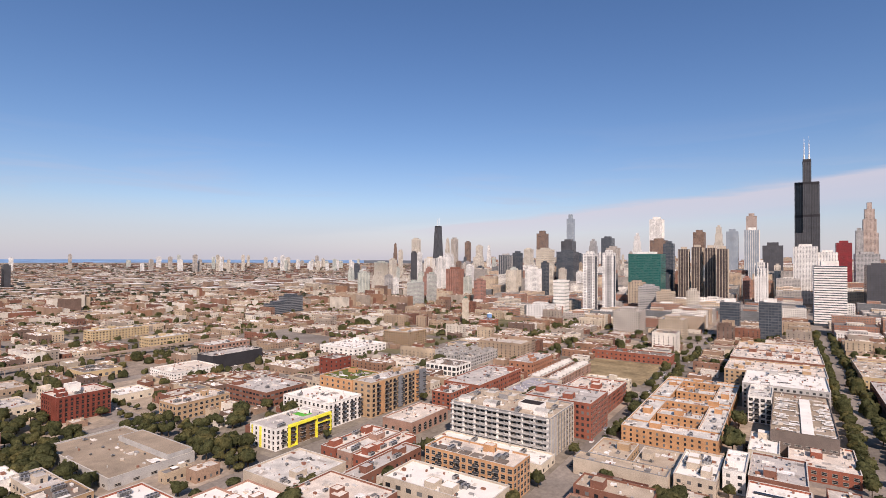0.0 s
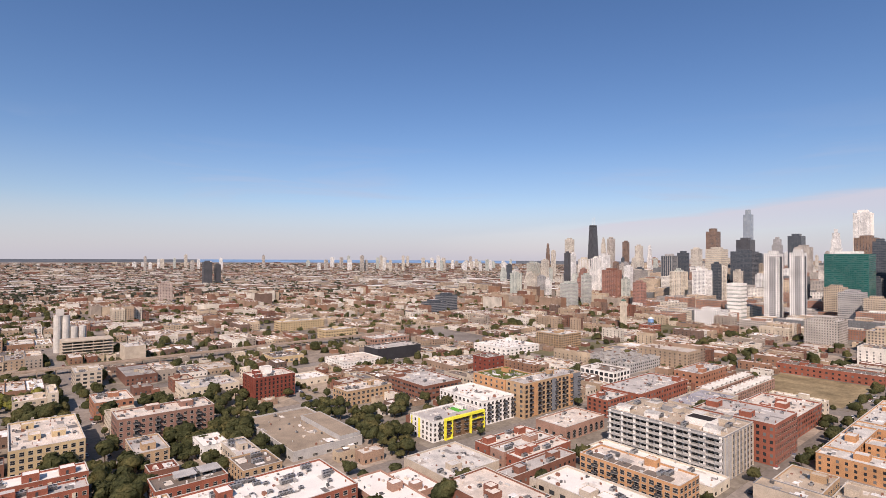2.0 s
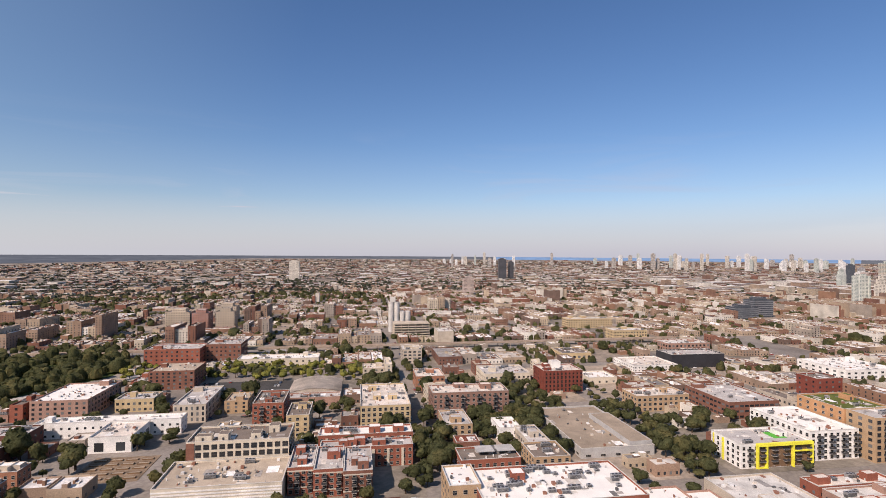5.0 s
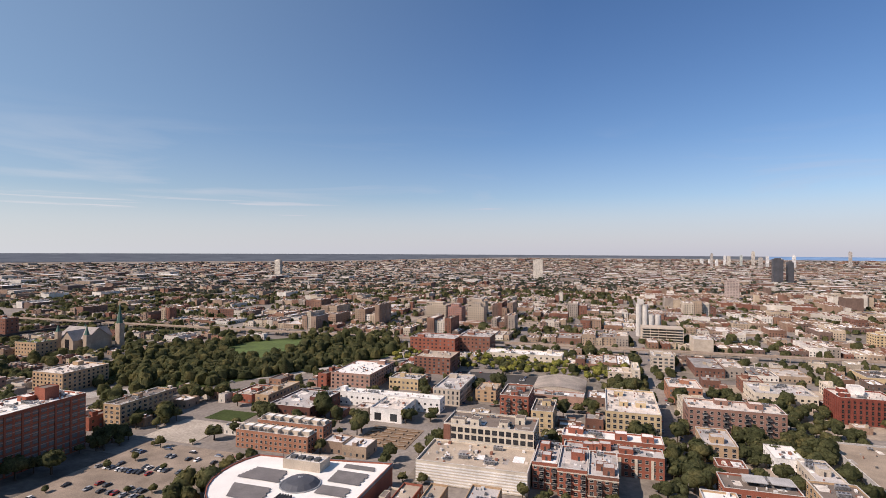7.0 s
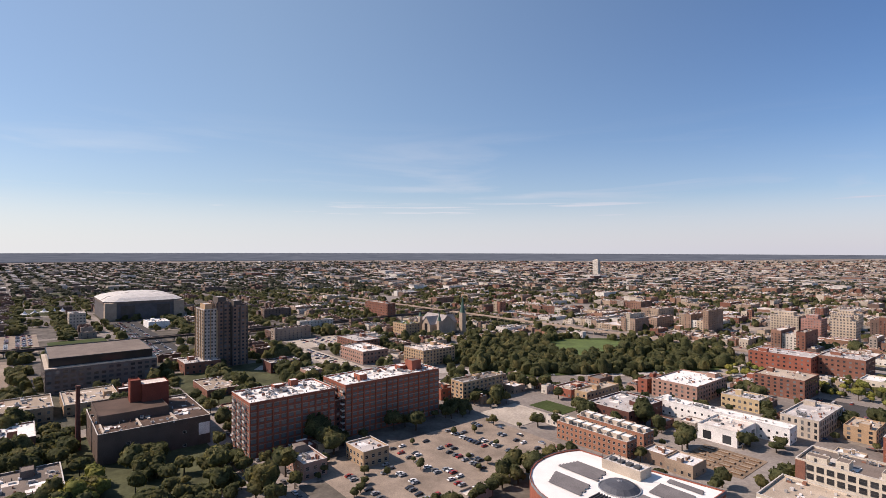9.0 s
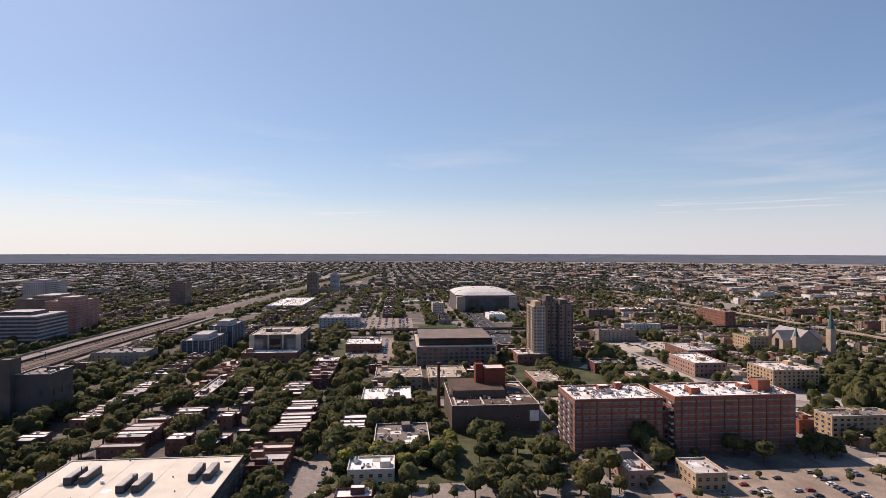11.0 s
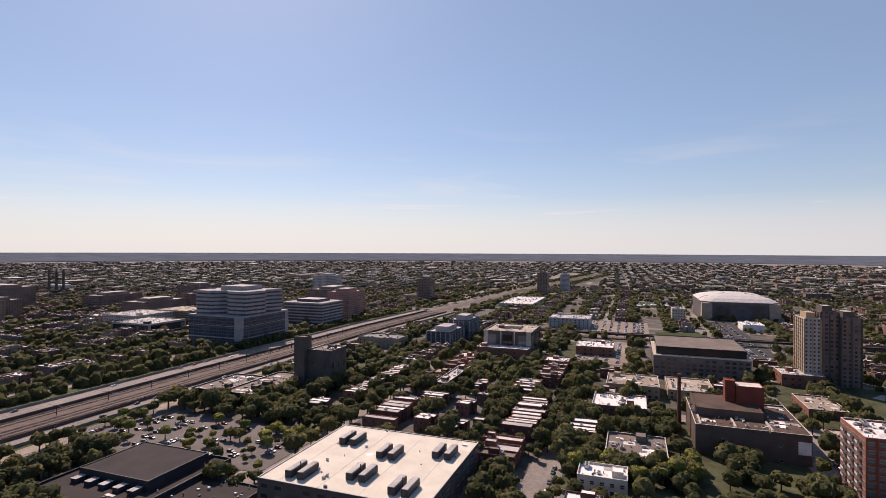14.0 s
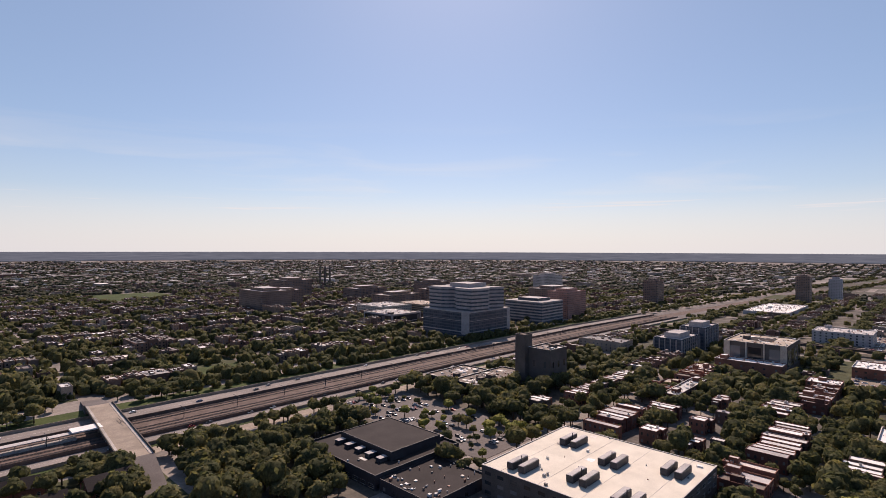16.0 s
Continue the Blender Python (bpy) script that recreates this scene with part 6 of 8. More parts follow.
for yy in (-14.05, 14.05):
    for k in range(5):
        part("lancet_window", Geo().box(-21 + k * 8.6, -19 + k * 8.6, yy - 0.05, yy + 0.05, 4, 11), ["pane"], ch)
for yy in (-24.06, 24.06):
    part("great_window", Geo().box(0, 6, yy - 0.05, yy + 0.05, 5, 15), ["pane"], ch)
building("parish_house", -604, -573, 405, 428, 16, "tan_brick", "green_roof", "tan brick parish house with a green copper roof edge", "house", floors=4, bay=4, near=False, trim="copper")

# ---- the arena ----
ar = thing("arena", -1062, 168, "huge pale arena with a low white domed roof", "arena")
keep_free(-1140, -985, 95, 240)
oct_ = lambda a, b, c, z: [(a, -b + c, z), (a, b - c, z), (a - c, b, z), (-a + c, b, z), (-a, b - c, z), (-a, -b + c, z), (-a + c, -b, z), (a - c, -b, z)]
part("wall", Geo().loft([oct_(76, 58, 14, -0.3), oct_(76, 58, 14, 27)]), ["arena_wall"], ar)
part("upper_wall", Geo().loft([oct_(77, 59, 14, 27), oct_(77, 59, 14, 31)], cap=False), ["tan_stone"], ar)
part("roof", Geo().loft([oct_(77, 59, 14, 31), oct_(66, 50, 13, 36), oct_(46, 34, 10, 40), oct_(20, 15, 5, 42.5)]), ["silo"], ar)
for s in (-1, 1):
    part("corner_tower", Geo().box(62 + 0.5, 78, s * 50 - 8, s * 50 + 8, -0.3, 29), ["church_stone"], ar)
    part("roof_rib", Geo().loft([[(x - 0.9, s * y, z), (x + 0.9, s * y, z), (x + 0.9, s * y, z + 0.5), (x - 0.9, s * y, z + 0.5)] for x, y, z in ((30, 59, 31), (30, 50, 36.1), (30, 34, 39.4), (18, 15, 42.4))][::s]), ["tan_stone"], ar)
    part("window_wall", Geo().box(76.1, 76.5, s * 26 - 10, s * 26 + 10, 4, 24), ["dark_stone"], ar)
building("arena_annex", -900, -860, 150, 178, 9, "white_wall", "white_roof", "low white annex beside the arena", "hall", floors=1, bay=8, near=False, units=2)

# white peaked tents beside the arena
for k, (x_, y_) in enumerate(((-1150, 12), (-1165, 26), (-1180, 40), (-1160, 54), (-1172, 66))):
    tent = thing("tent", x_, y_, "white peaked canvas tent beside the arena", "tent", "event tents")
    keep_free(x_ - 9, x_ + 9, y_ - 9, y_ + 9)
    part("canopy", Geo().loft([[(r * sx, r * sy, z) for sx, sy in ((-1, -1), (1, -1), (1, 1), (-1, 1))] for r, z in ((6.5, 3.4), (3.0, 5.2), (0.9, 8.4), (0.1, 10.5))]), ["white_wall"], tent)
    for sx in (-1, 1):
        for sy in (-1, 1):
            part("pole", Geo().box(sx * 6.3 - 0.1, sx * 6.3 + 0.1, sy * 6.3 - 0.1, sy * 6.3 + 0.1, 0, 3.5), ["steel"], tent)

# ---- grain silos and a parking deck by the railway ----
si = thing("grain_silos", 58, 772, "row of tall white concrete silos", "silos")
keep_free(46, 105, 755, 790)
for k in range(4):
    part("silo", Geo().loft([[(k * 8.2 - 8 + 4 * math.cos(q * 0.524), 4 * math.sin(q * 0.524), z) for q in range(12)] for z in (-0.2, 44 if k < 2 else 30)]), ["silo"], si)
part("head_house", Geo().box(-10, -2, -3, 3, 44, 51), ["silo"], si)
pk = thing("parking_deck", 76, 742, "open concrete parking deck of five levels", "parking building")
keep_free(50, 102, 726, 758)
for k in range(6):
    part("deck", Geo().box(-25, 25, -15, 15, 3.4 * k - 0.2, 3.4 * k + 0.9, bottom=True), ["beige"], pk)
for i in range(6):
    for j in (-14.5, 14):
        part("column", Geo().box(-24.8 + i * 9.8, -24.2 + i * 9.8, j, j + 0.6, 0, 17.2), ["beige"], pk)

# ---- highway with a railway in its middle ----
WAY = [(420, -378), (0, -378), (-400, -374), (-700, -366), (-920, -350), (-1100, -333), (-1320, -312), (-1670, -272), (-2700, -150)]


def along(path, a, b, z0, z1):
    """A strip between two distances to the right of a path that runs west."""
    g = Geo()
    pts = []
    for i, (x, y) in enumerate(path):
        p, q = path[max(0, i - 1)], path[min(len(path) - 1, i + 1)]
        d = Vector((q[0] - p[0], q[1] - p[1])).normalized()
        n = (d.y, -d.x)
        pts.append(((x + n[0] * a, y + n[1] * a), (x + n[0] * b, y + n[1] * b)))
    for (p0, p1), (q0, q1) in zip(pts, pts[1:]):
        g.face([(*p0, z1), (*q0, z1), (*q1, z1), (*p1, z1)])
        g.face([(*p1, z0), (*p1, z1), (*q1, z1), (*q1, z0)])
        g.face([(*p0, z1), (*p0, z0), (*q0, z0), (*q0, z1)])
    return g


for (x0, x1, y0, y1) in ((-760, 420, -448, -322), (-1150, -760, -420, -290), (-1700, -1150, -380, -230), (-2700, -1700, -330, -110)):
    keep_free(x0, x1, y0, y1)
FAR_WAY = WAY[4:]
WAY = WAY[:5]
for i, (a, b_, mat_) in enumerate(((12, 28, "lane"), (-28, -12, "lane"), (-11, 11, "track_bed"))):
    structure("far_highway_%d" % (i + 1), along(FAR_WAY, a, b_, -0.1, 0.12), [mat_], "far end of the highway narrowing to the west", "highway")
structure("highway_1", along(WAY, 24, 38, -0.1, 0.12), ["lane_pale"], "concrete carriageway of the highway", "highway")
structure("highway_2", along(WAY, -40, -18, -0.1, 0.12), ["lane_pale"], "concrete carriageway of the highway", "highway")
structure("track_bed", along(WAY, -17, 23, -0.1, 0.25), ["track_bed"], "brown gravel bed of the railway in the median", "railway")
structure("verge_1", along(WAY, -66, -43, -0.1, 0.2), ["grass"], "grass verge beside the highway", "verge")
structure("verge_2", along(WAY, 40.5, 44, -0.1, 0.2), ["grass"], "narrow grass verge beside the highway", "verge")
structure("side_road", along(WAY, 44, 55, -0.1, 0.12), ["lane_tan"], "pale concrete road beside the highway", "road")
for i, a in enumerate((-17.7, 23.2, 39.2, -41.5)):
    structure("barrier_%d" % (i + 1), along(WAY, a, a + 0.5, 0, 2.4 if i < 2 else 2.2), ["track_bed" if i < 2 else "lane_tan"], "weathered barrier wall beside the lanes", "barrier")
for i, a in enumerate((-14, -12.5, -8.5, -7, 3.6, 5.1, 9.2, 10.7, 15, 16.5)):
    structure("rail_%d" % (i + 1), along(WAY, a, a + 0.18, 0.2, 0.5), ["dark_metal"], "steel running rail", "rail")
for i, a in enumerate((28.5, 33.2, -25.2, -32.4)):
    structure("lane_line_%d" % (i + 1), along(WAY, a, a + 0.2, 0.1, 0.125), ["lane_paint"], "white lane line", "road marking")
# masts and a mesh fence between the tracks
for k in range(16):
    mast = thing("rail_mast", -60 - k * 38, -376.2 + 0.4 * math.sin(k), "dark steel mast between the railway tracks", "mast", "rail masts")
    part("pole", Geo().box(-0.18, 0.18, -0.18, 0.18, 0.2, 7.2), ["dark_metal"], mast)
    part("arm", Geo().box(-0.1, 0.1, -7.5, 7.5, 6.6, 6.85, bottom=True), ["dark_metal"], mast)
br = thing("road_bridge", -93, -369, "concrete road bridge with fenced sides over the highway", "bridge", turn=-4.8)
keep_free(-112, -78, -480, -260)
part("deck", Geo().box(-8.2, 8.2, -61, 61, 4.6, 5.6, bottom=True), ["lane_tan"], br)
for s in (-1, 1):
    part("parapet", Geo().box(s * 8.2 - 0.25, s * 8.2 + 0.25, -61, 61, 5.0, 6.8, bottom=True), ["dark_stone"], br)
    part("kerb_walk", Geo().box(min(s * 7.9, s * 6.1), max(s * 7.9, s * 6.1), -61, 61, 5.6, 5.8), ["concrete"], br)
    part("ramp", Geo().face([(-8.2, s * 61, 5.6), (8.2, s * 61, 5.6), (6.2, s * 100, 0.1), (-6.2, s * 100, 0.1)][::s]).face(
        [(-8.2, s * 61, 5.6), (-6.2, s * 100, 0.1), (-8.2, s * 61, 0)]).face([(8.2, s * 61, 0), (6.2, s * 100, 0.1), (8.2, s * 61, 5.6)]).face(
        [(-8.2, s * 61, 0), (8.2, s * 61, 0), (8.2, s * 61, 5.6), (-8.2, s * 61, 5.6)]), ["lane"], br)
for yy in (-51, -14, 12, 45):
    for k in range(4):
        part("pier", Geo().box(-7.0 + k * 4.3, -6.0 + k * 4.3, yy, yy + 1.2, 0, 4.7), ["concrete"], br)
pl = thing("station_platform", 20, -379, "long station platform with a white canopy between the tracks", "platform")
part("platform", Geo().box(-95, 95, -2.4, 2.4, 0, 1.2), ["concrete"], pl)
part("canopy", Geo().box(-95, 40, -2.6, 2.6, 4.4, 4.7, bottom=True), ["grey_roof"], pl)
part("station_roof", Geo().box(-108, -92, -5, 5, 5.2, 6.0, bottom=True), ["white_roof"], pl)
for k in range(20):
    part("post", Geo().box(-94 + k * 7, -93.7 + k * 7, -0.15, 0.15, 1.2, 4.4), ["steel"], pl)
# the elevated line farther north
el = thing("elevated_railway", 0, 630, "elevated railway on tan-brown steel girders", "railway", turn=1.6)
for k in range(26):
    keep_free(-1400 + k * 70, -1330 + k * 70, 624 + (-1365 + k * 70) * 0.028, 636 + (-1365 + k * 70) * 0.028)
part("deck", Geo().box(-1400, 420, -3.6, 3.6, 5.4, 6.0, bottom=True), ["rail_deck"], el)
for s in (-3.9, 3.6):
    part("girder", Geo().box(-1400, 420, s, s + 0.3, 4.8, 6.6, bottom=True), ["rail_deck"], el)
posts = Geo()
for k in range(121):
    for s in (-3.6, 3.1):
        posts.box(-1400 + k * 15, -1399.5 + k * 15, s, s + 0.5, 0, 5.4)
part("post_row", posts, ["rail_deck"], el, kind="stuff")

el = thing("elevated_railway", -728, 160, "elevated railway on dark steel girders and posts", "railway")
keep_free(-734, -722, -310, 655)
part("deck", Geo().box(-4.5, 4.5, -470, 495, 6.2, 6.8, bottom=True), ["track_bed"], el)
for s in (-4.5, 4.2):
    part("girder", Geo().box(s, s + 0.3, -470, 495, 5.0, 7.6, bottom=True), ["dark_stone"], el)
posts = Geo()
for k in range(64):
    for s in (-4, 3.5):
        posts.box(s, s + 0.5, -470 + k * 15, -469.5 + k * 15, 0, 6.2)
part("post_row", posts, ["dark_stone"], el, kind="stuff")

# ---- park, lawns, car parks ----
extra_trees, BARE = [], []      # BARE: stretches with trees and yards but no houses
tg = random.Random(21)


def inside(p, poly):
    hit = False
    for (x0, y0), (x1, y1) in zip(poly, poly[1:] + poly[:1]):
        if (y0 > p[1]) != (y1 > p[1]) and p[0] < (x1 - x0) * (p[1] - y0) / (y1 - y0) + x0:
            hit = not hit
    return hit


parkway = []


def grove(poly, n, small, large, but=None, open_ground=False, into=None):
    xs, ys = [p[0] for p in poly], [p[1] for p in poly]
    done = []
    for _ in range(n * 12):
        if len(done) >= n:
            break
        p = (tg.uniform(min(xs), max(xs)), tg.uniform(min(ys), max(ys)))
        s = tg.uniform(small, large)
        if inside(p, poly) and not (but and inside(p, but)) and (but or open_ground or is_free(p[0], p[0], p[1], p[1], 2.0)):
            if all((p[0] - q[0]) ** 2 + (p[1] - q[1]) ** 2 > (4.4 * s) ** 2 for q in done):
                done.append(p)
                (extra_trees if into is None else into).append((*p, 0.0, s))


grove([(-186, 118), (-262, 118), (-262, 256), (-186, 256)], 24, 0.35, 0.65, open_ground=True)
PARK = [(-450, 372), (-356, 338), (-323, 362), (-296, 408), (-260, 468), (-224, 524), (-222, 570), (-250, 625), (-320, 640), (-390, 610), (-455, 545), (-490, 470)]
LAWN = [(-425, 520), (-385, 480), (-355, 470), (-335, 510), (-340, 588), (-380, 597), (-425, 560)]
grove(PARK, 520, 0.75, 1.5, LAWN)
NO_PAD = [(-490, -225, 340, 640), (-2700, 420, -440, -335)]
structure("park_lawn", Geo().face([(x, y, 0.2) for x, y in reversed(PARK)]), ["grass"], "park lawn of green grass", "lawn")
structure("field_1", Geo().face([(x, y, 0.24) for x, y in reversed(LAWN)]), [material("bright_grass", [(0.095, 0.135, 0.036)], grain_size=0.3, by="object")], "bright green playing field", "lawn")
structure("field_2", Geo().box(-272, -234, 256, 293, 0, 0.23), ["gravel"], "bare pale gravel ball court", "court")
structure("field_3", Geo().box(-262, -232, 298, 318, 0, 0.23), ["grass"], "small green lawn", "lawn")
structure("car_park_1", Geo().box(-262, -188, 120, 252, 0, 0.21), ["lot_tan"], "tan gravel car park", "car park")
structure("car_park_2", Geo().box(-284, -222, -330, -182, 0, 0.21), ["lane"], "concrete car park with planted islands", "car park")
structure("car_park_3", Geo().box(-132, -56, 432, 490, 0, 0.21), ["asphalt"], "dark asphalt car park", "car park")
structure("field_4", Geo().box(-240, -190, -520, -490, 0, 0.23), [M["grass"]], "small green lawn between trees", "lawn")
structure("field_5", Geo().box(-470, -300, -1500, -1300, 0, 0.3), ["grass"], "far green playing field", "lawn")
structure("field_6", Geo().box(-810, -740, 30, 90, 0, 0.3), ["grass"], "green field beside the car parks", "lawn")
structure("car_park_4", Geo().box(-960, -620, 110, 150, 0, 0.21), ["asphalt"], "wide asphalt car park by the arena", "car park")
structure("car_park_5", Geo().box(-700, -560, -60, -5, 0, 0.21), ["lot_tan"], "wide tan yard with parked cars", "car park")
structure("car_park_6", Geo().box(-900, -745, -70, 22, 0, 0.21), ["lot_tan"], "wide tan car park by the elevated railway", "car park")
structure("car_park_7", Geo().box(-720, -640, 30, 100, 0, 0.21), ["lot_tan"], "tan car park beside the elevated railway", "car park")
for r_ in [(-265, -186, 117, 254), (-272, -232, 256, 318), (-284, -222, -330, -182), (-132, 0, 432, 500), (-240, -190, -520, -490), (-470, -300, -1500, -1300), (-810, -740, 30, 90),
                         (-960, -620, 110, 150), (-700, -560, -60, -5), (-900, -745, -70, 22), (-720, -640, 30, 100)]:
    keep_free(*r_)
# diagonal avenue past the park
dg = Geo()
dg.face([(-520, 190, 0.17), (-505, 178, 0.17), (-60, 655, 0.17), (-75, 667, 0.17)])
structure("avenue", dg, ["concrete"], "broad diagonal avenue", "road")
for k in range(24):
    keep_free(-520 + k * 19 - 4, -500 + k * 19 + 4, 180 + k * 20.3, 200 + k * 20.3)
for (x0, y0, x1, y1) in ((-300, 470, -222, 625), (-490, 350, -330, 545), (-400, 350, -290, 560), (-420, 500, -240, 640)):
    keep_free(x0, x1, y0, y1)
# groves and rows, block by block
for r_ in ((-332, -228, 34, 97), (-328, -268, -38, 30), (-170, -84, -330, -190), (-240, -150, -338, -260), (-520, -395, 110, 252), (-60, 20, -345, -240), (-80, 20, -540, -440), (-410, -280, -330, -165), (172, 206, 236, 380), (90, 154, 280, 440), (-300, -270, 195, 262)):
    BARE.append(r_)
grove([(-284, -182), (-222, -182), (-222, -330), (-284, -330)], 34, 0.45, 0.85, open_ground=True)
grove([(-106, -322), (-150, -310), (-158, -262), (-150, -196), (-100, -215), (-88, -270)], 70, 1.0, 1.35)
grove([(-158, -326), (-225, -326), (-225, -262), (-158, -262)], 22, 0.7, 1.0)
grove([(-60, -520), (-300, -520), (-300, -455), (-60, -455)], 60, 0.8, 1.3)
grove([(-70, -345), (-30, -330), (-30, -250), (-80, -270)], 22, 0.8, 1.2)
grove([(-320, -34), (-276, -34), (-268, 26), (-330, 26)], 24, 0.8, 1.15)
grove([(-300, 46), (-250, 40), (-240, 92), (-300, 96)], 34, 0.7, 1.1)
grove([(-576, 224), (-552, 243), (-479, 224), (-474, 187)], 30, 1.2, 1.6)
grove([(95, 440), (152, 430), (152, 362), (120, 360), (100, 290), (70, 330)], 60, 0.7, 1.15)
grove([(174, 238), (203, 270), (203, 372), (174, 366)], 46, 0.7, 1.1)
grove([(40, 360), (52, 360), (60, 270), (36, 270)], 20, 0.9, 1.4)
grove([(110, 360), (124, 360), (124, 276), (92, 262), (66, 300), (80, 355)], 40, 0.7, 1.15)
grove([(-300, 250), (-276, 256), (-268, 240), (-290, 200)], 16, 0.7, 1.0)
grove([(-215, 508), (30, 478), (40, 560), (-215, 585)], 60, 0.55, 0.9)
grove([(-215, 505), (35, 478), (40, 545), (-215, 560)], 130, 0.6, 0.9, into=parkway, open_ground=True)
grove([(-295, -32), (-313, 31), (-279, 32), (-268, -30)], 24, 0.8, 1.1, into=parkway)
grove([(-284, -182), (-222, -182), (-222, -330), (-284, -330)], 22, 0.6, 0.9, open_ground=True, into=parkway)
grove([(-400, -325), (-510, -260), (-410, -120), (-300, -130), (-280, -300)], 120, 0.8, 1.2)
grove([(-80, -316), (-64, -330), (-62, -258), (-84, -258)], 22, 0.9, 1.3, open_ground=True)
grove([(-124, -322), (-104, -316), (-100, -250), (-122, -250)], 26, 0.9, 1.3, open_ground=True)
grove([(-185, 125), (-176, 125), (-176, 250), (-185, 250)], 18, 0.7, 1.0)
grove([(-480, 200), (-400, 190), (-420, 250), (-470, 260)], 24, 1.0, 1.5)
grove([(-640, -60), (-400, -60), (-400, -30), (-640, -30)], 26, 0.8, 1.2)
for k in range(70):
    x_ = 330 + k * 9.5
    for y_ in (-34, -53):
        extra_trees.append((x_, y_ + tg.uniform(-1.5, 1.5), 0, tg.uniform(0.75, 1.15)))
    if k < 45:
        for y_ in (95, 116):
            if tg.random() < 0.75 and is_free(x_, x_, y_, y_, 1.0):
                extra_trees.append((x_, y_ + tg.uniform(-1, 1), 0, tg.uniform(0.55, 0.85)))
for k in range(34):
    for x_ in (35, 51, 187, 203):
        if tg.random() < 0.35 and is_free(x_, x_, 200 + k * 11, 200 + k * 11, 1.5):
            extra_trees.append((x_, 200 + k * 11, 0, tg.uniform(0.55, 0.85)))

# groves about the row houses and schools
for poly_, n_, a_, c_ in (([(-406, -52), (-412, -34), (-290, -22), (-288, -38)], 34, 0.9, 1.3), ([(-295, -32), (-313, 31), (-279, 32), (-268, -30)], 34, 0.8, 1.2),
                          ([(-382, -28), (-392, 25), (-334, 25), (-332, -24)], 34, 0.9, 1.3), ([(-268, -76), (-271, -60), (-228, -50), (-226, -70)], 16, 0.8, 1.2),
                          ([(-508, -165), (-530, -90), (-418, -70), (-400, -130)], 70, 0.8, 1.3), ([(-348, -345), (-368, -270), (-290, -190), (-270, -235), (-290, -310)], 60, 0.9, 1.35),
                          ([(-80, -776), (-267, -720), (-170, -452), (-45, -452)], 170, 0.9, 1.3), ([(-88, -314), (-96, -304), (-82, -250), (-68, -260)], 12, 0.8, 1.2),
                          ([(-458, -290), (-590, -235), (-403, -162), (-366, -226)], 90, 0.9, 1.35), ([(-412, -110), (-425, -75), (-372, -22), (-300, -17), (-286, -80)], 80, 0.8, 1.3),
                          ([(-560, -760), (-270, -720), (-170, -452), (-500, -452)], 120, 0.75, 1.15)):
    grove(poly_, n_, a_, c_)
# trees close behind the southern lanes
for (xa_, ya_), (xb_, yb_) in zip(WAY, WAY[1:5]):
    for k in range(int(abs(xa_ - xb_) / 8)):
        f_ = k * 8 / abs(xa_ - xb_)
        x_, y_ = xa_ + (xb_ - xa_) * f_, ya_ + (yb_ - ya_) * f_
        if not -125 < x_ < -65:
            for off in (56, 63):
                if tg.random() < 0.85:
                    extra_trees.append((x_ + tg.uniform(-3, 3), y_ - off + tg.uniform(-2, 2), 0, tg.uniform(0.8, 1.3)))
for (xa_, ya_), (xb_, yb_) in zip(FAR_WAY, FAR_WAY[1:]):
    for k in range(int(abs(xa_ - xb_) / 11)):
        f_ = k * 11 / abs(xa_ - xb_)
        x_, y_ = xa_ + (xb_ - xa_) * f_, ya_ + (yb_ - ya_) * f_
        for off in (-60, -48, -38, 38, 48, 58):
            if tg.random() < 0.7:
                extra_trees.append((x_ + tg.uniform(-4, 4), y_ + off + tg.uniform(-4, 4), 0, tg.uniform(0.8, 1.4)))
# rows of trees along both banks of the highway
for k in range(150):
    x_ = 300 - k * 13 + tg.uniform(-4, 4)
    for y_, s_ in ((-446, 1.25), (-456, 1.35), (-328, 1.05)):
        if is_free(x_, x_, y_, y_, 1.5) and tg.random() < 0.8:
            extra_trees.append((x_, y_ + tg.uniform(-3, 3), 0, s_ * tg.uniform(0.75, 1.2)))



def gabled_house(x, y, w, d, h, turn):
    """A low house: walls, a two-sided roof with eaves, a door and windows."""
    t_ = thing("gabled_house", x, y, "low brick house under a dark gabled roof", "house", "gabled houses", turn=turn)
    keep_free(x - w, x + w, y - d, y + d)
    a, b = w / 2, d / 2
    g = Geo().box(-a, a, -b, b, 0, h)
    for s in (-1, 1):
        g.face([(-a, s * b, h), (a, s * b, h), (0, s * b, h + w * 0.32)][::-s])
    part("wall", g, ["brown_brick"], t_)
    e, k = 0.6, w * 0.32
    r = Geo()
    for s in (-1, 1):
        r.face([(s * (a + e), -b - e, h - 0.35), (s * (a + e), b + e, h - 0.35), (0, b + e, h + k + 0.15), (0, -b - e, h + k + 0.15)][::s])
        r.face([(s * (a + e), -b - e, h - 0.55), (s * (a + e), b + e, h - 0.55), (0, b + e, h + k - 0.05), (0, -b - e, h + k - 0.05)][::-s])
    part("roof", r, ["black_roof"], t_)
    for s in (-1, 1):
        for i in range(3):
            o = new("window", window_mesh(1.2, 1.4))
            o.parent = t_
            o.matrix_local = on_face("E" if s > 0 else "W", -a, a, -b, b, (i + 0.5) * d / 3, 1.0)


for x_, y_, w_, d_, q_ in ((-41, -310, 11, 17, 80), (-70, -288, 12, 20, 95), (-18, -292, 11, 18, 85), (-44, -282, 11, 16, 90)):
    gabled_house(x_, y_, w_, d_, 5.2, q_)
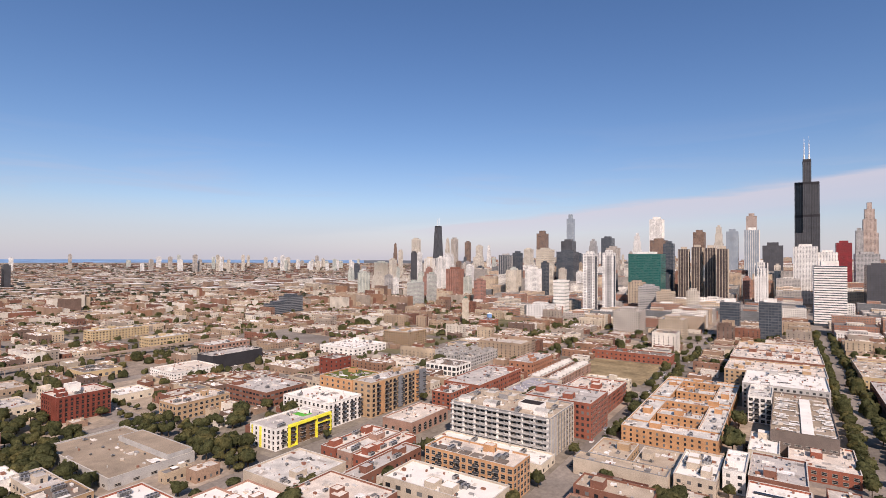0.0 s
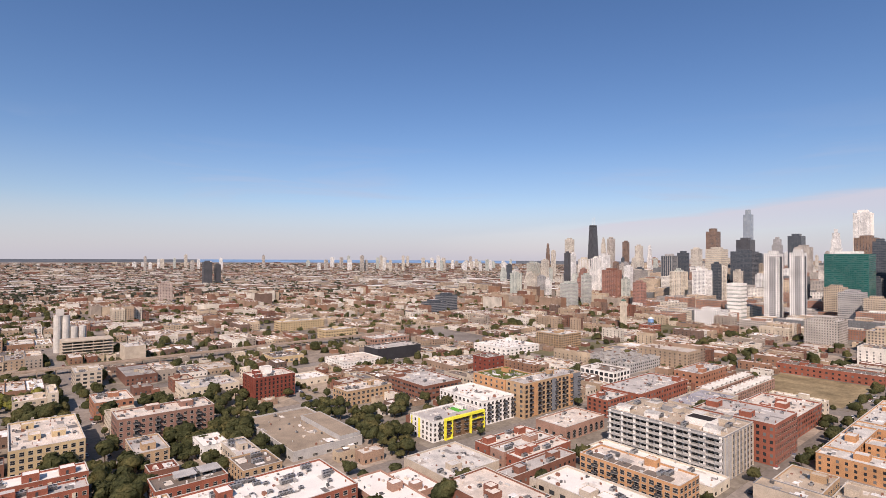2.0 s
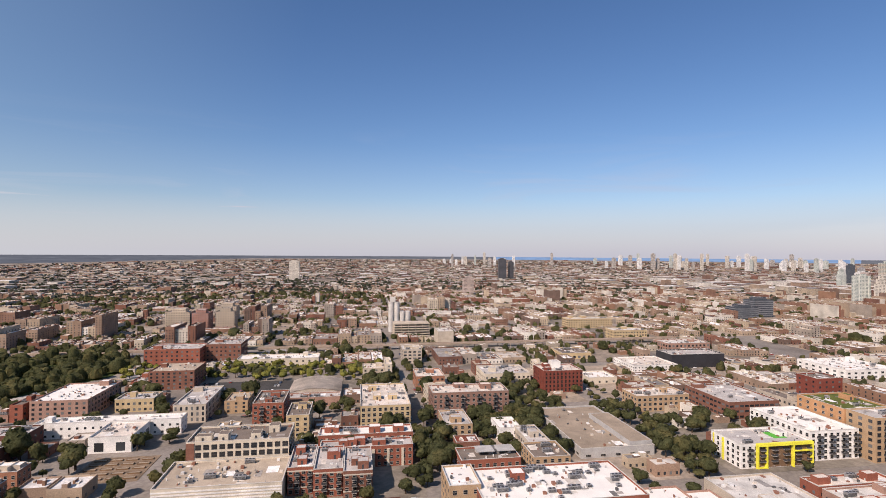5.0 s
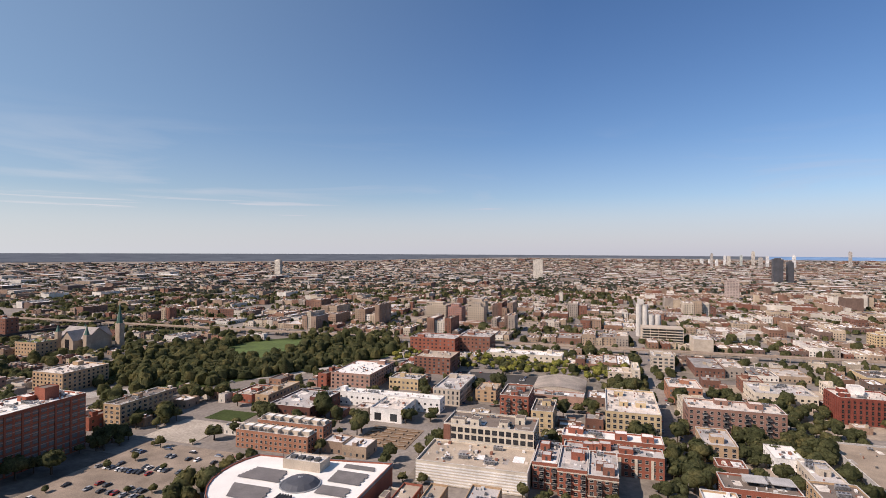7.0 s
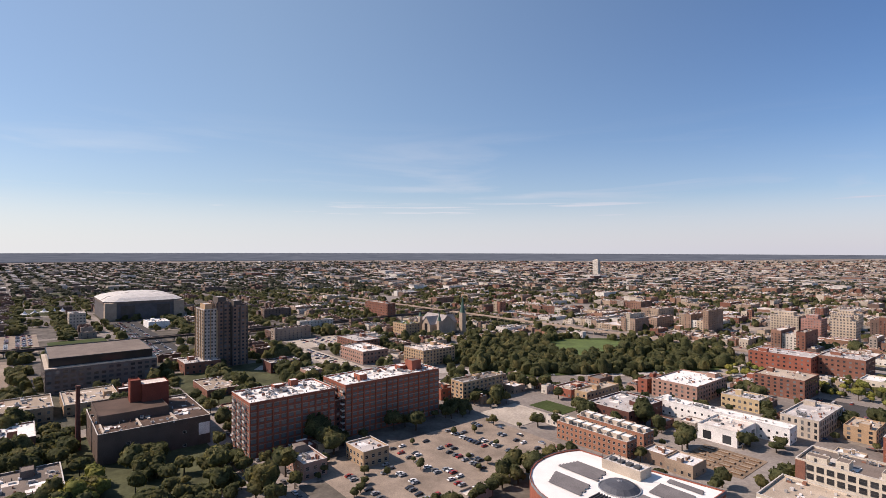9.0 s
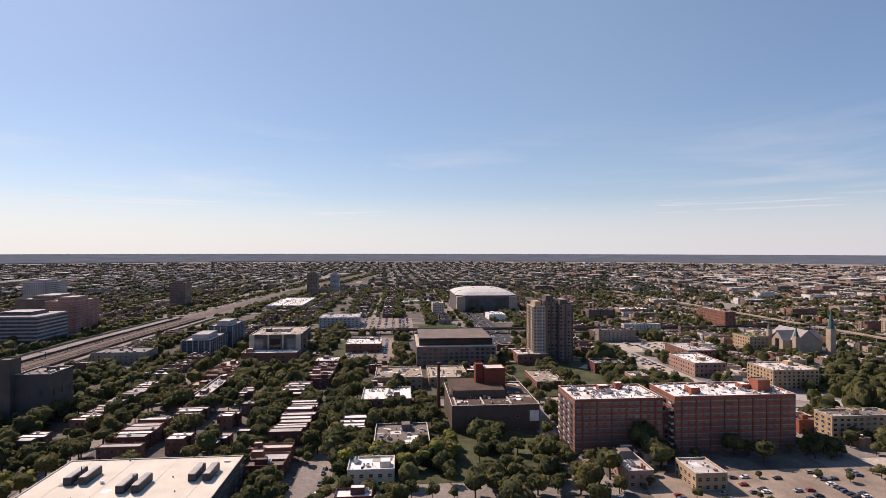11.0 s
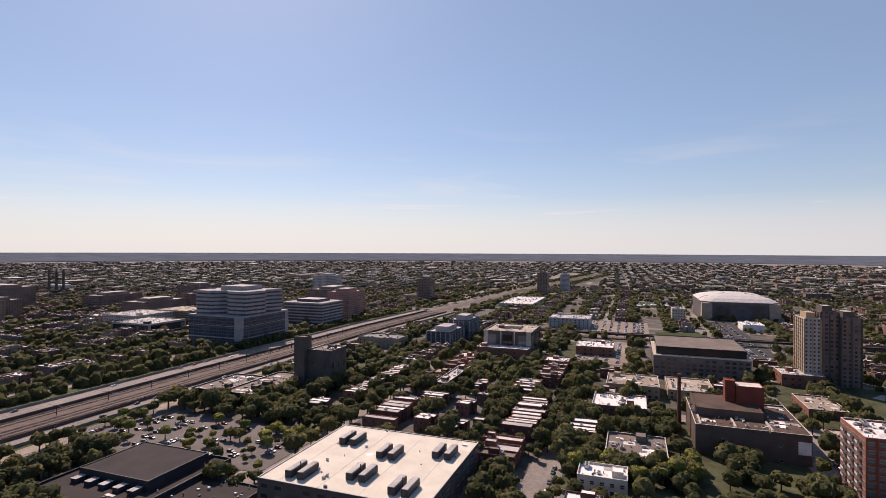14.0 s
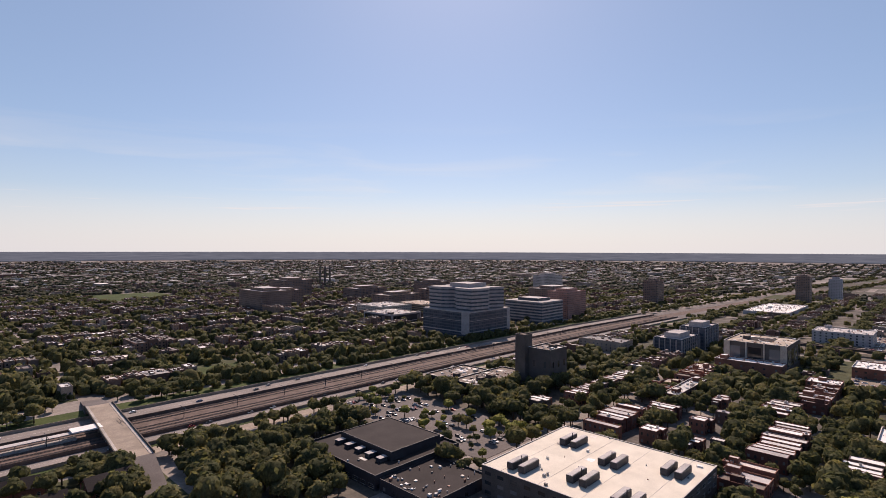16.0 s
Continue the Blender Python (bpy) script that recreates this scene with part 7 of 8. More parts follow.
# ---- cars ----
def car_template(colour, key):
    M["car_" + key] = material("car_" + key, [colour], rough=0.3, grain=0.05, stain=0.05, by="object", spec=0.5)
    c = thing("car", 0, 0, key + " parked car with dark windows", "car", "parked cars", z=-50)
    low = [(2.2, 0.35), (2.25, 0.75), (1.2, 0.9), (-1.6, 0.95), (-2.15, 0.9), (-2.2, 0.35)]
    g = Geo()
    n = len(low)
    left, right = [(x, 0.88, z) for x, z in low], [(x, -0.88, z) for x, z in low]
    g.face(right[::-1]).face(left)
    for i in range(n):
        j = (i + 1) % n
        g.face([right[i], right[j], left[j], left[i]])
    roof = [(-1.45, 1.42), (0.45, 1.42)]
    g.face([(-1.45, -0.68, 1.42), (0.45, -0.68, 1.42), (0.45, 0.68, 1.42), (-1.45, 0.68, 1.42)])
    for x in (-1.35, 1.4):
        for s in (-1, 1):
            g.loft([[(x + 0.33 * math.cos(q * 0.785), s * 0.74 + dy, 0.33 + 0.33 * math.sin(q * 0.785)) for q in range(8)] for dy in ((-0.1, 0.16) if s > 0 else (0.1, -0.16))], 1)
    part("body", g, ["car_" + key, "black_roof"], c)
    k = Geo()
    k.face([(0.45, -0.68, 1.4), (1.2, -0.8, 0.9), (1.2, 0.8, 0.9), (0.45, 0.68, 1.4)])
    k.face([(-1.45, 0.68, 1.4), (-1.95, 0.8, 0.95), (-1.95, -0.8, 0.95), (-1.45, -0.68, 1.4)])
    for s in (-1, 1):
        k.face([(-1.95, s * 0.8, 0.95), (1.2, s * 0.8, 0.9), (0.45, s * 0.68, 1.4), (-1.45, s * 0.68, 1.4)][::s])
    part("window_glass", k, ["pane"], c)
    return c


CARS = [car_template(c, k) for c, k in (((0.75, 0.75, 0.74), "white"), ((0.03, 0.03, 0.035), "black"), ((0.30, 0.31, 0.32), "silver"), ((0.30, 0.03, 0.025), "red"),
                                        ((0.10, 0.11, 0.12), "grey"), ((0.05, 0.08, 0.16), "blue"))]
cg = random.Random(9)
used = [False] * len(CARS)


def park(x, y, turn, z=0.21):
    k = cg.choice([0, 0, 0, 1, 1, 1, 2, 2, 2, 3, 4, 4, 4, 5])
    m = pose(x, y, z, 0, 0, turn + cg.choice([0, 180]) + cg.uniform(-2, 2))
    if not used[k]:
        used[k] = True
        CARS[k].matrix_world = m
    else:
        copy_thing(CARS[k], m)


for row, y_ in enumerate((132, 148, 154, 170, 176, 192, 198, 214, 220, 236)):
    for k in range(24):
        x_ = -256 + k * 2.75
        if cg.random() < 0.34 and not (-269 < x_ < -240 and y_ < 160):
            park(x_, y_ + cg.uniform(-0.3, 0.3), 90)
for row, y_ in enumerate((-320, -304, -298, -282, -276, -260, -254, -238, -232, -216, -210, -194)):
    for k in range(18):
        if cg.random() < 0.26:
            park(-276 + k * 2.8, y_, 90)
for k in range(34):
    y_ = cg.choice([-352, -348, -343.5, -399, -406, -412])
    park(-480 + k * 14.5 + cg.uniform(0, 4), y_, 0, 0.13)
for k in range(70):
    x_ = cg.choice([38, 48, 190, 200])
    y_ = 200 + k * 5.3
    if cg.random() < 0.25:
        park(x_, y_, 90, 0.02)
    if cg.random() < 0.35:
        park(270 + k * 7.4, cg.choice([101, 109, -48, -38]), 0, 0.02)
for k in range(30):
    if cg.random() < 0.4:
        park(-330 + k * 6.2, cg.choice([103, 110]), 0, 0.02)
    if cg.random() < 0.5:
        park(-400 + k * 6.2, cg.choice([-47, -39]), 0, 0.02)
for k, fl in enumerate(used):
    if not fl:
        CARS[k].matrix_world = pose(-250, 240 + k * 3, 0.21)

# rows of cars too far to tell apart, in lots and along kerbs
M["car_paint"] = material("car_paint", [(0.75, 0.75, 0.74), (0.03, 0.03, 0.035), (0.35, 0.36, 0.37), (0.12, 0.12, 0.13), (0.6, 0.6, 0.6), (0.28, 0.04, 0.03), (0.06, 0.09, 0.17)], rough=0.3, grain=0.05, stain=0.05, spec=0.5)
fleet = Geo()


def far_car(x, y, lengthwise):
    a, b = (2.2, 0.9) if lengthwise else (0.9, 2.2)
    fleet.box(x - a, x + a, y - b, y + b, 0.3, 0.95, 0)
    a, b = a * (0.55 if lengthwise else 0.85), b * (0.85 if lengthwise else 0.55)
    fleet.box(x - a, x + a, y - b, y + b, 0.95, 1.45, 1, 0)


for (x0, x1, y0, y1, share) in ((-898, -747, -68, 20, 0.45), (-718, -642, 32, 98, 0.5), (-698, -562, -58, -7, 0.5), (-958, -622, 112, 148, 0.35), (-570, -450, 246, 266, 0.3), (-130, -60, 434, 488, 0.12), (-638, -580, 264, 333, 0.2)):
    y = y0 + 3
    while y < y1 - 3:
        x = x0 + 2
        while x < x1 - 2:
            if cg.random() < share:
                far_car(x, y, False)
            x += 2.8
        y += cg.choice([6, 11])
for k in range(260):
    for y in (-43 + 141 * 2, -43 + 141 * 3, 98):
        if cg.random() < 0.3:
            x = -350 + k * 5.8
            if not 150 < x < 260:
                far_car(x, y + cg.choice([-5.5, 5.5]), True)
    for x in (43, 190, 337, 484, -104, -251):
        if cg.random() < 0.22:
            far_car(x + cg.choice([-5.8, 5.8]), 390 + k * 5.8, False)
stuff("far_parked_cars", fleet.mesh("far_parked_cars", ["car_paint", "pane"]), "rows of small parked cars in lots and streets", "cars")

# ---- the city's fill: blocks, lots, houses, trees ----
RIM, RISE_FROM = 4850.0, 3300.0


def ground_height(x, y):
    """Flat land that swells very gently towards the edge of sight."""
    r = math.hypot(x, y)
    k = max(0.0, (r - RISE_FROM) / (RIM - RISE_FROM))
    return 62.0 * k * k


def edge_of_sight(b):
    """How far the houses are told apart: less towards the sun, where the haze is thick."""
    k = min(1.0, max(0.0, ((b if b > 100 else b + 360) - 325) / 30))
    return 4330.0 + (RIM - 4330.0) * k * k * (3 - 2 * k)


def bearing(x, y):
    return math.degrees(math.atan2(x, y)) % 360


rng = random.Random(7)
rings = [0, 60, 120, 200, 300, 450, 650, 900, 1300, 1800, 2500, 3300, 3600, 3900, 4200, 4500, 4700, RIM]
SEG = 144
gv = [(0, 0, 0)]
for r in rings[1:]:
    gv += [(r * math.sin(2 * math.pi * i / SEG), r * math.cos(2 * math.pi * i / SEG), ground_height(r, 0)) for i in range(SEG)]
gf = [(0, 1 + (i + 1) % SEG, 1 + i) for i in range(SEG)]
for k in range(len(rings) - 2):
    a0 = 1 + k * SEG
    gf += [(a0 + i, a0 + (i + 1) % SEG, a0 + SEG + (i + 1) % SEG, a0 + SEG + i) for i in range(SEG)]
gm = bpy.data.meshes.new("ground")
gm.from_pydata(gv, [], gf)
gm.materials.append(M["ground"])
structure("ground", gm, [], "flat city ground of worn asphalt and bare lots", "ground")

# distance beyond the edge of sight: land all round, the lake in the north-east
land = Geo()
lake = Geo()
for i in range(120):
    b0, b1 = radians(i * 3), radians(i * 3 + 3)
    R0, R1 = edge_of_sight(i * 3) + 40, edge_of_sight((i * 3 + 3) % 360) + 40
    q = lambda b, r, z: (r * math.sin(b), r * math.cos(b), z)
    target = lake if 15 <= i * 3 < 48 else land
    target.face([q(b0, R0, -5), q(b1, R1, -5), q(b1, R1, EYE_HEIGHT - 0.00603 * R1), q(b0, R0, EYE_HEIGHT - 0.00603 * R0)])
structure("backdrop", land, ["haze_land"], "glowing backdrop of hazy blue-grey land at the horizon", "backdrop")
structure("water", lake, ["water"], "glowing backdrop strip of blue lake at the horizon", "water")

XS = sorted([43 + 147 * k for k in range(-33, 34)])
YS = sorted([-43 + 141 * k for k in range(-34, 35)])
walls_mid, walls_far, walls_town, pads = [], [], [], []
trees_mid, trees_far = [], []
near_lots = []


def zone(x, y):
    """How built-up it is: works (low lofts), town (towers), homes (small houses under trees)."""
    b, r = bearing(x, y), math.hypot(x, y)
    if 62 < b < 140 and r > 1000:
        return "town"
    if b < 100 and (r < 1700 or (30 < b < 60 and r < 2800)):
        return "works"
    if b > 318 and r < 1250:
        return "works"
    return "homes"


def plant(x, y, s):
    r = math.hypot(x, y)
    if r < 150 or r > edge_of_sight(bearing(x, y)) - 60 or 104 < bearing(x, y) < 177:
        return
    (trees_mid if r < 1500 else trees_far).append((x, y, ground_height(x, y) - 0.1, s))


for ix in range(len(XS) - 1):
    for iy in range(len(YS) - 1):
        bx0, bx1, by0, by1 = XS[ix] + 9, XS[ix + 1] - 9, YS[iy] + 9, YS[iy + 1] - 9
        if math.hypot(bx0, by0) > 1300 and 177 < bearing(bx0, by0) < 310:
            by0, by1 = by0 + (ix * 53) % 97, by1 + (ix * 53) % 97
        if math.hypot(bx0, by0) > 720 and (bearing(bx0, by0) > 318 or bearing(bx0, by0) < 62):
            bx0, bx1 = bx0 + (iy * 53) % 97 - 20, bx1 + (iy * 53) % 97 - 20
        mx, my = (bx0 + bx1) / 2, (by0 + by1) / 2
        r, b = math.hypot(mx, my), bearing(mx, my)
        if r > edge_of_sight(b) - 110 or r < 130 or 106 < b < 176:
            continue
        z = zone(mx, my)
        if r < 2600 or 177 < b < 318:
            pads.append((bx0, bx1, by0, by1, ground_height(mx, my) + (0.6 if r > 3300 else 0.0)))
        rows_ = [(by0 + 2, (by0 + by1) / 2 - 3), ((by0 + by1) / 2 + 3, by1 - 2)]
        green = 0.52 if z == "works" else 0.85 if z == "homes" else 0.04
        if b > 177 and r < 2000:
            green = 1.0 if b < 290 else 0.8
        if r > 1600:
            green *= 0.8 if 177 < b < 300 else 0.75
        bare = (0.36 if r < 1000 else 0.3 if r < 1400 else 0.55) if (177 < b < 300) else 0.2 if z == "homes" else 0.1
        for ry0, ry1 in rows_:
            x = bx0 + 2
            while x < bx1 - 6:
                if z == "homes":
                    w, h = rng.choice([7.0, 7.5, 8, 9, 10, 15, 20]), rng.uniform(8.0, 10.5) if 177 < b < 240 and r < 1300 else rng.uniform(6.0, 8.5) if 177 < b < 290 and r < 1500 else rng.uniform(4.5, 8.0)
                    d = rng.uniform(15, 24)
                    if rng.random() < (0.02 if 177 < b < 290 else 0.05):
                        w, h, d = rng.uniform(24, 45), rng.uniform(8, 14), ry1 - ry0 - 4
                elif z == "town":
                    w, h = rng.uniform(18, 44), rng.choice([10, 14, 18, 22, 28])
                    if r > 1500:
                        h = rng.choice([15, 24, 34, 46, 60, 75]) * rng.uniform(0.8, 1.1)
                    d = ry1 - ry0 - 4
                else:
                    w, h = rng.choice([7, 8, 8, 9, 11, 13, 16, 20, 26, 36]), rng.choice([4.5, 5.5, 6.5, 7.5, 8.5, 9.5, 11, 13, 15])
                    d = rng.uniform(18, ry1 - ry0 - 2)
                    if r > 560:
                        w, h = rng.choice([9, 12, 16, 22, 30, 42, 56, 70]), rng.choice([4, 4.5, 5, 5.5, 6, 7, 8, 9.5, 12])
                        d = rng.uniform(26, ry1 - ry0 - 1) if w > 20 else rng.uniform(16, 34)
                        if rng.random() < (0.3 if 46 < b < 100 and r > 760 else 0.07):
                            w, h = min(w, 34), rng.uniform(14, 26)
                if r > 2100 and z != "town":
                    w *= 1.8
                w = min(w, bx1 - 2 - x)
                if w < 5:
                    break
                gap = rng.choice([0.1, 0.1, 0.8, 1.5, 4.0]) if z == "works" else rng.uniform(0.8, 2.5)
                south = ry0 == rows_[0][0]
                y0, y1 = (ry0 + 4, ry0 + 4 + d) if south else (ry1 - 4 - d, ry1 - 4)
                g = ground_height(mx, my)
                if rng.random() > bare and is_free(x, x + w, y0, y1) and not any(x < q[1] and x + w > q[0] and y0 < q[3] and y1 > q[2] for q in BARE):
                    lot = (x, x + w, y0, y1, g, h)
                    if r < 485 and len(near_lots) < 200:
                        near_lots.append(lot)
                    elif z == "town":
                        walls_town.append(lot)
                    elif r < 1800:
                        walls_mid.append(lot)
                    else:
                        walls_far.append(lot)
                # sheds and back buildings behind the front row
                if r < 1500 and z != "town" and rng.random() < (0.75 if z == "works" else 0.45):
                    sw, sd, sh = min(w, rng.uniform(5, 14)), rng.uniform(5, 14), rng.uniform(3, 6.5)
                    if south:
                        q0, q1 = y1 + 1.5, min(y1 + 1.5 + sd, ry1)
                    else:
                        q0, q1 = max(y0 - 1.5 - sd, ry0), y0 - 1.5
                    if q1 - q0 > 4 and is_free(x, x + sw, q0, q1) and not any(x < q[1] and x + sw > q[0] and q0 < q[3] and q1 > q[2] for q in BARE):
                        walls_mid.append((x, x + sw, q0, q1, g, sh))
                for _ in range((5 if 177 < b < 292 else 3) if r < 1600 else 3 if 177 < b < 300 else 2 if b > 290 else 1):
                    if rng.random() < green:
                        tx, ty = x + rng.uniform(0, w), (y1 + rng.uniform(2, 16) if south else y0 - rng.uniform(2, 16))
                        if is_free(tx, tx, ty, ty, 2.0):
                            plant(tx, ty, (rng.uniform(0.85, 1.35) if 177 < b < 290 else rng.uniform(1.0, 1.6 if r < 1600 else 1.3)) if z == "homes" else rng.uniform(0.8, 1.45))
                x += w + gap
        # small buildings squeezed into what is left near the large ones
        if r < 800 and b < 100 or r < 800 and b > 300:
            for _ in range(36):
                w, d = rng.uniform(5, 16), rng.uniform(6, 20)
                x, y = rng.uniform(bx0 + 1, bx1 - w - 1), rng.uniform(by0 + 1, by1 - d - 1)
                if is_free(x, x + w, y, y + d, 0.4) and not any(x < q[1] and x + w > q[0] and y < q[3] and y + d > q[2] for q in BARE + [l[:4] for l in walls_mid[-260:]] + [l[:4] for l in near_lots[-90:]]):
                    walls_mid.append((x, x + w, y, y + d, 0.0, rng.choice([3, 3.5, 4, 5, 6])))
        # trees on whatever ground is left open
        if r < 900 and (b > 290 or b < 100):
            taken = [l[:4] for l in walls_mid[-220:]] + [l[:4] for l in near_lots[-60:]]
            for _ in range(40 if b > 290 else 12):
                tx, ty = rng.uniform(bx0, bx1), rng.uniform(by0, by1)
                if is_free(tx, tx, ty, ty, 2.5) and not any(q[0] - 2 < tx < q[1] + 2 and q[2] - 2 < ty < q[3] + 2 for q in taken):
                    plant(tx, ty, rng.uniform(0.55, 1.05))
        # trees along the kerbs
        step = 10 if r < 1600 else 22
        for k in range(int(120 / step)):
            for tx, ty in ((bx0 - 2 + rng.uniform(-1, 1), by0 + k * step), (bx1 + 2 + rng.uniform(-1, 1), by0 + k * step),
                           (bx0 + k * step, by0 - 2 + rng.uniform(-1, 1)), (bx0 + k * step, by1 + 2 + rng.uniform(-1, 1))):
                if rng.random() < green * 0.6 and is_free(tx, tx, ty, ty, 1.5):
                    plant(tx, ty, rng.uniform(0.85, 1.4 if r < 1600 else 1.2) if z == "homes" else rng.uniform(0.6, 1.1))

# pavements of the blocks, one kerb's step high
pv, yd = Geo(), Geo()
for p in pads:
    if not any(p[0] < d[1] - 8 and p[1] > d[0] + 8 and p[2] < d[3] - 8 and p[3] > d[2] + 8 for d in NO_PAD):
        (yd if zone((p[0] + p[1]) / 2, (p[2] + p[3]) / 2) == "homes" else pv).box(p[0], p[1], p[2], p[3], p[4] - 0.1, p[4] + 0.15)
structure("pavement", pv, ["blocks"], "raised city blocks of concrete and dirt with kerbs", "pavement")
structure("yards", yd, ["yards"], "raised blocks of grass and dirt yards with kerbs", "yards")

# low houses in the middle distance: parapet walls, sunk roofs, roof boxes and window rows
mid, panes = Geo(), Geo()
sections = []
for x0, x1, y0, y1, g, h in walls_mid:
    n = 1 if x1 - x0 < 15 else rng.choice([1, 2, 2, 3]) if x1 - x0 < 34 else rng.choice([2, 3, 4])
    cuts = [x0] + sorted(x0 + (x1 - x0) * (k + rng.uniform(-0.25, 0.25)) / n for k in range(1, n)) + [x1]
    for k in range(n):
        sections.append((cuts[k], cuts[k + 1] - (0.02 if k < n - 1 else 0), y0 + (rng.uniform(0, 4) if k else 0), y1 - (rng.uniform(0, 6) if k else 0), g, h * (rng.choice([0.7, 0.85, 1.0, 1.15, 1.3]) if k else 1.0)))
walls_mid = sections
for x0, x1, y0, y1, g, h in walls_mid:
    # dark roofs are commoner from south round to north-west
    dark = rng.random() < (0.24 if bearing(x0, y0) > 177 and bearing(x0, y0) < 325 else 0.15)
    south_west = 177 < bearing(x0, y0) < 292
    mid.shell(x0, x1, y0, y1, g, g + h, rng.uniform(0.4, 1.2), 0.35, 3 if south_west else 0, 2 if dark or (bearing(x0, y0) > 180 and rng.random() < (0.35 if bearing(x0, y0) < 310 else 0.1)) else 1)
    area = (x1 - x0) * (y1 - y0)
    if area > 260 and rng.random() < 0.5:
        # a raised roof light along the hall, or rows of small ones
        if rng.random() < 0.4:
            ym = (y0 + y1) / 2
            mid.box(x0 + 2, x1 - 2, ym - 1.6, ym + 1.6, g + h - 0.05, g + h + 1.5, 4, 2)
        else:
            for p in range(2 if x1 - x0 < 14 else 3):
                for q in range(int((y1 - y0 - 6) / 5)):
                    px_, py_ = x0 + (p + 0.6) * (x1 - x0) / 3.2, y0 + 3 + q * 5
                    mid.box(px_, px_ + 1.4, py_, py_ + 2.2, g + h - 0.05, g + h + 0.6, 4, 4)
    for _ in range(min(12, int(area / 60) + (rng.random() < 0.6))):
        bw, bd, bh = rng.uniform(0.8, 3.6), rng.uniform(0.8, 3.6), rng.uniform(0.6, 2.6)
        bx, by = rng.uniform(x0 + 1, max(x0 + 1.1, x1 - bw - 1)), rng.uniform(y0 + 1, max(y0 + 1.1, y1 - bd - 1))
        if bx + bw < x1 - 0.5 and by + bd < y1 - 0.5:
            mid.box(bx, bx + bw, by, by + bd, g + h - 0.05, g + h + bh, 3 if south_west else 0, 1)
    if math.hypot(x0, y0) < 1150:
        floors = int((h - 0.6) / 3.1)
        for f in range(floors):
            zc = g + 1.0 + f * 3.1
            n = max(1, int((x1 - x0) / 3.4))
            for i in range(n):
                xc = x0 + (i + 0.5) * (x1 - x0) / n
                for yy, s in ((y0 - 0.04, 1), (y1 + 0.04, -1)):
                    panes.face([(xc - 0.65 * s, yy, zc), (xc + 0.65 * s, yy, zc), (xc + 0.65 * s, yy, zc + 1.6), (xc - 0.65 * s, yy, zc + 1.6)])
            n = max(1, int((y1 - y0) / 5.2))
            for i in range(n):
                yc = y0 + (i + 0.5) * (y1 - y0) / n
                for xx, s in ((x0 - 0.04, -1), (x1 + 0.04, 1)):
                    panes.face([(xx, yc - 0.6 * s, zc), (xx, yc + 0.6 * s, zc), (xx, yc + 0.6 * s, zc + 1.6), (xx, yc - 0.6 * s, zc + 1.6)])
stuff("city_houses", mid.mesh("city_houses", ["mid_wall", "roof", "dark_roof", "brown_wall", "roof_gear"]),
      "low brick and concrete city buildings with flat tan and grey roofs", "buildings")
stuff("city_windows", panes.mesh("city_windows", ["pane"]), "rows of dark window panes in low brick walls", "windows")
town = Geo()
for x0, x1, y0, y1, g, h in walls_town:
    town.shell(x0, x1, y0, y1, g - 1, g + h, 0.9, 0.4, 0, 1)
    a, b = (x1 - x0) * 0.3, (y1 - y0) * 0.3
    town.box(x0 + a, x1 - a, y0 + b, y1 - b, g + h - 0.1, g + h + rng.uniform(2, 6), 0, 1)
stuff("town_blocks", town.mesh("town_blocks", ["town_wall", "roof"]), "crowded downtown blocks between the towers", "buildings")
far = Geo()
for x0, x1, y0, y1, g, h in walls_far:
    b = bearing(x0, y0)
    # roof colours carry haze, and more dark ones sunward offset the glare
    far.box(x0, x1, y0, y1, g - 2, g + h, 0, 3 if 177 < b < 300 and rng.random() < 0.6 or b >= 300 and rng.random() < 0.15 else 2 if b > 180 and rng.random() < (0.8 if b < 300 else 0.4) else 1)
stuff("far_houses", far.mesh("far_houses", ["far_wall", "roof", "hazed_roof", "dark_roof"]), "far low brick houses and lofts with flat roofs", "buildings")


# ---- trees ----
def crown_form(g, lobes):
    """The reach of a crown in any direction: a dome of overlapping rounded masses."""
    a = g.uniform(0, 6.283, lobes)
    up = g.uniform(-0.35, 0.75, lobes)
    out = g.uniform(0.38, 0.56, lobes) * np.sqrt(1 - up * up)
    mid = np.vstack([[(0, 0, 0.05)], np.stack([out * np.cos(a), out * np.sin(a), up * 0.55], 1)])
    wide = np.concatenate([[0.55], g.uniform(0.3, 0.5, lobes)])

    def reach(d):
        along_ = d @ mid.T
        disc = wide ** 2 - (mid ** 2).sum(1) + along_ ** 2
        t = np.where(disc > 0, along_ + np.sqrt(np.maximum(disc, 0)), 0.0).max(1)
        return d * np.maximum(t, 0.45)[:, None] * np.where(d[:, 2:] < 0, (1, 1, 0.7), (1, 1, 1))
    return reach


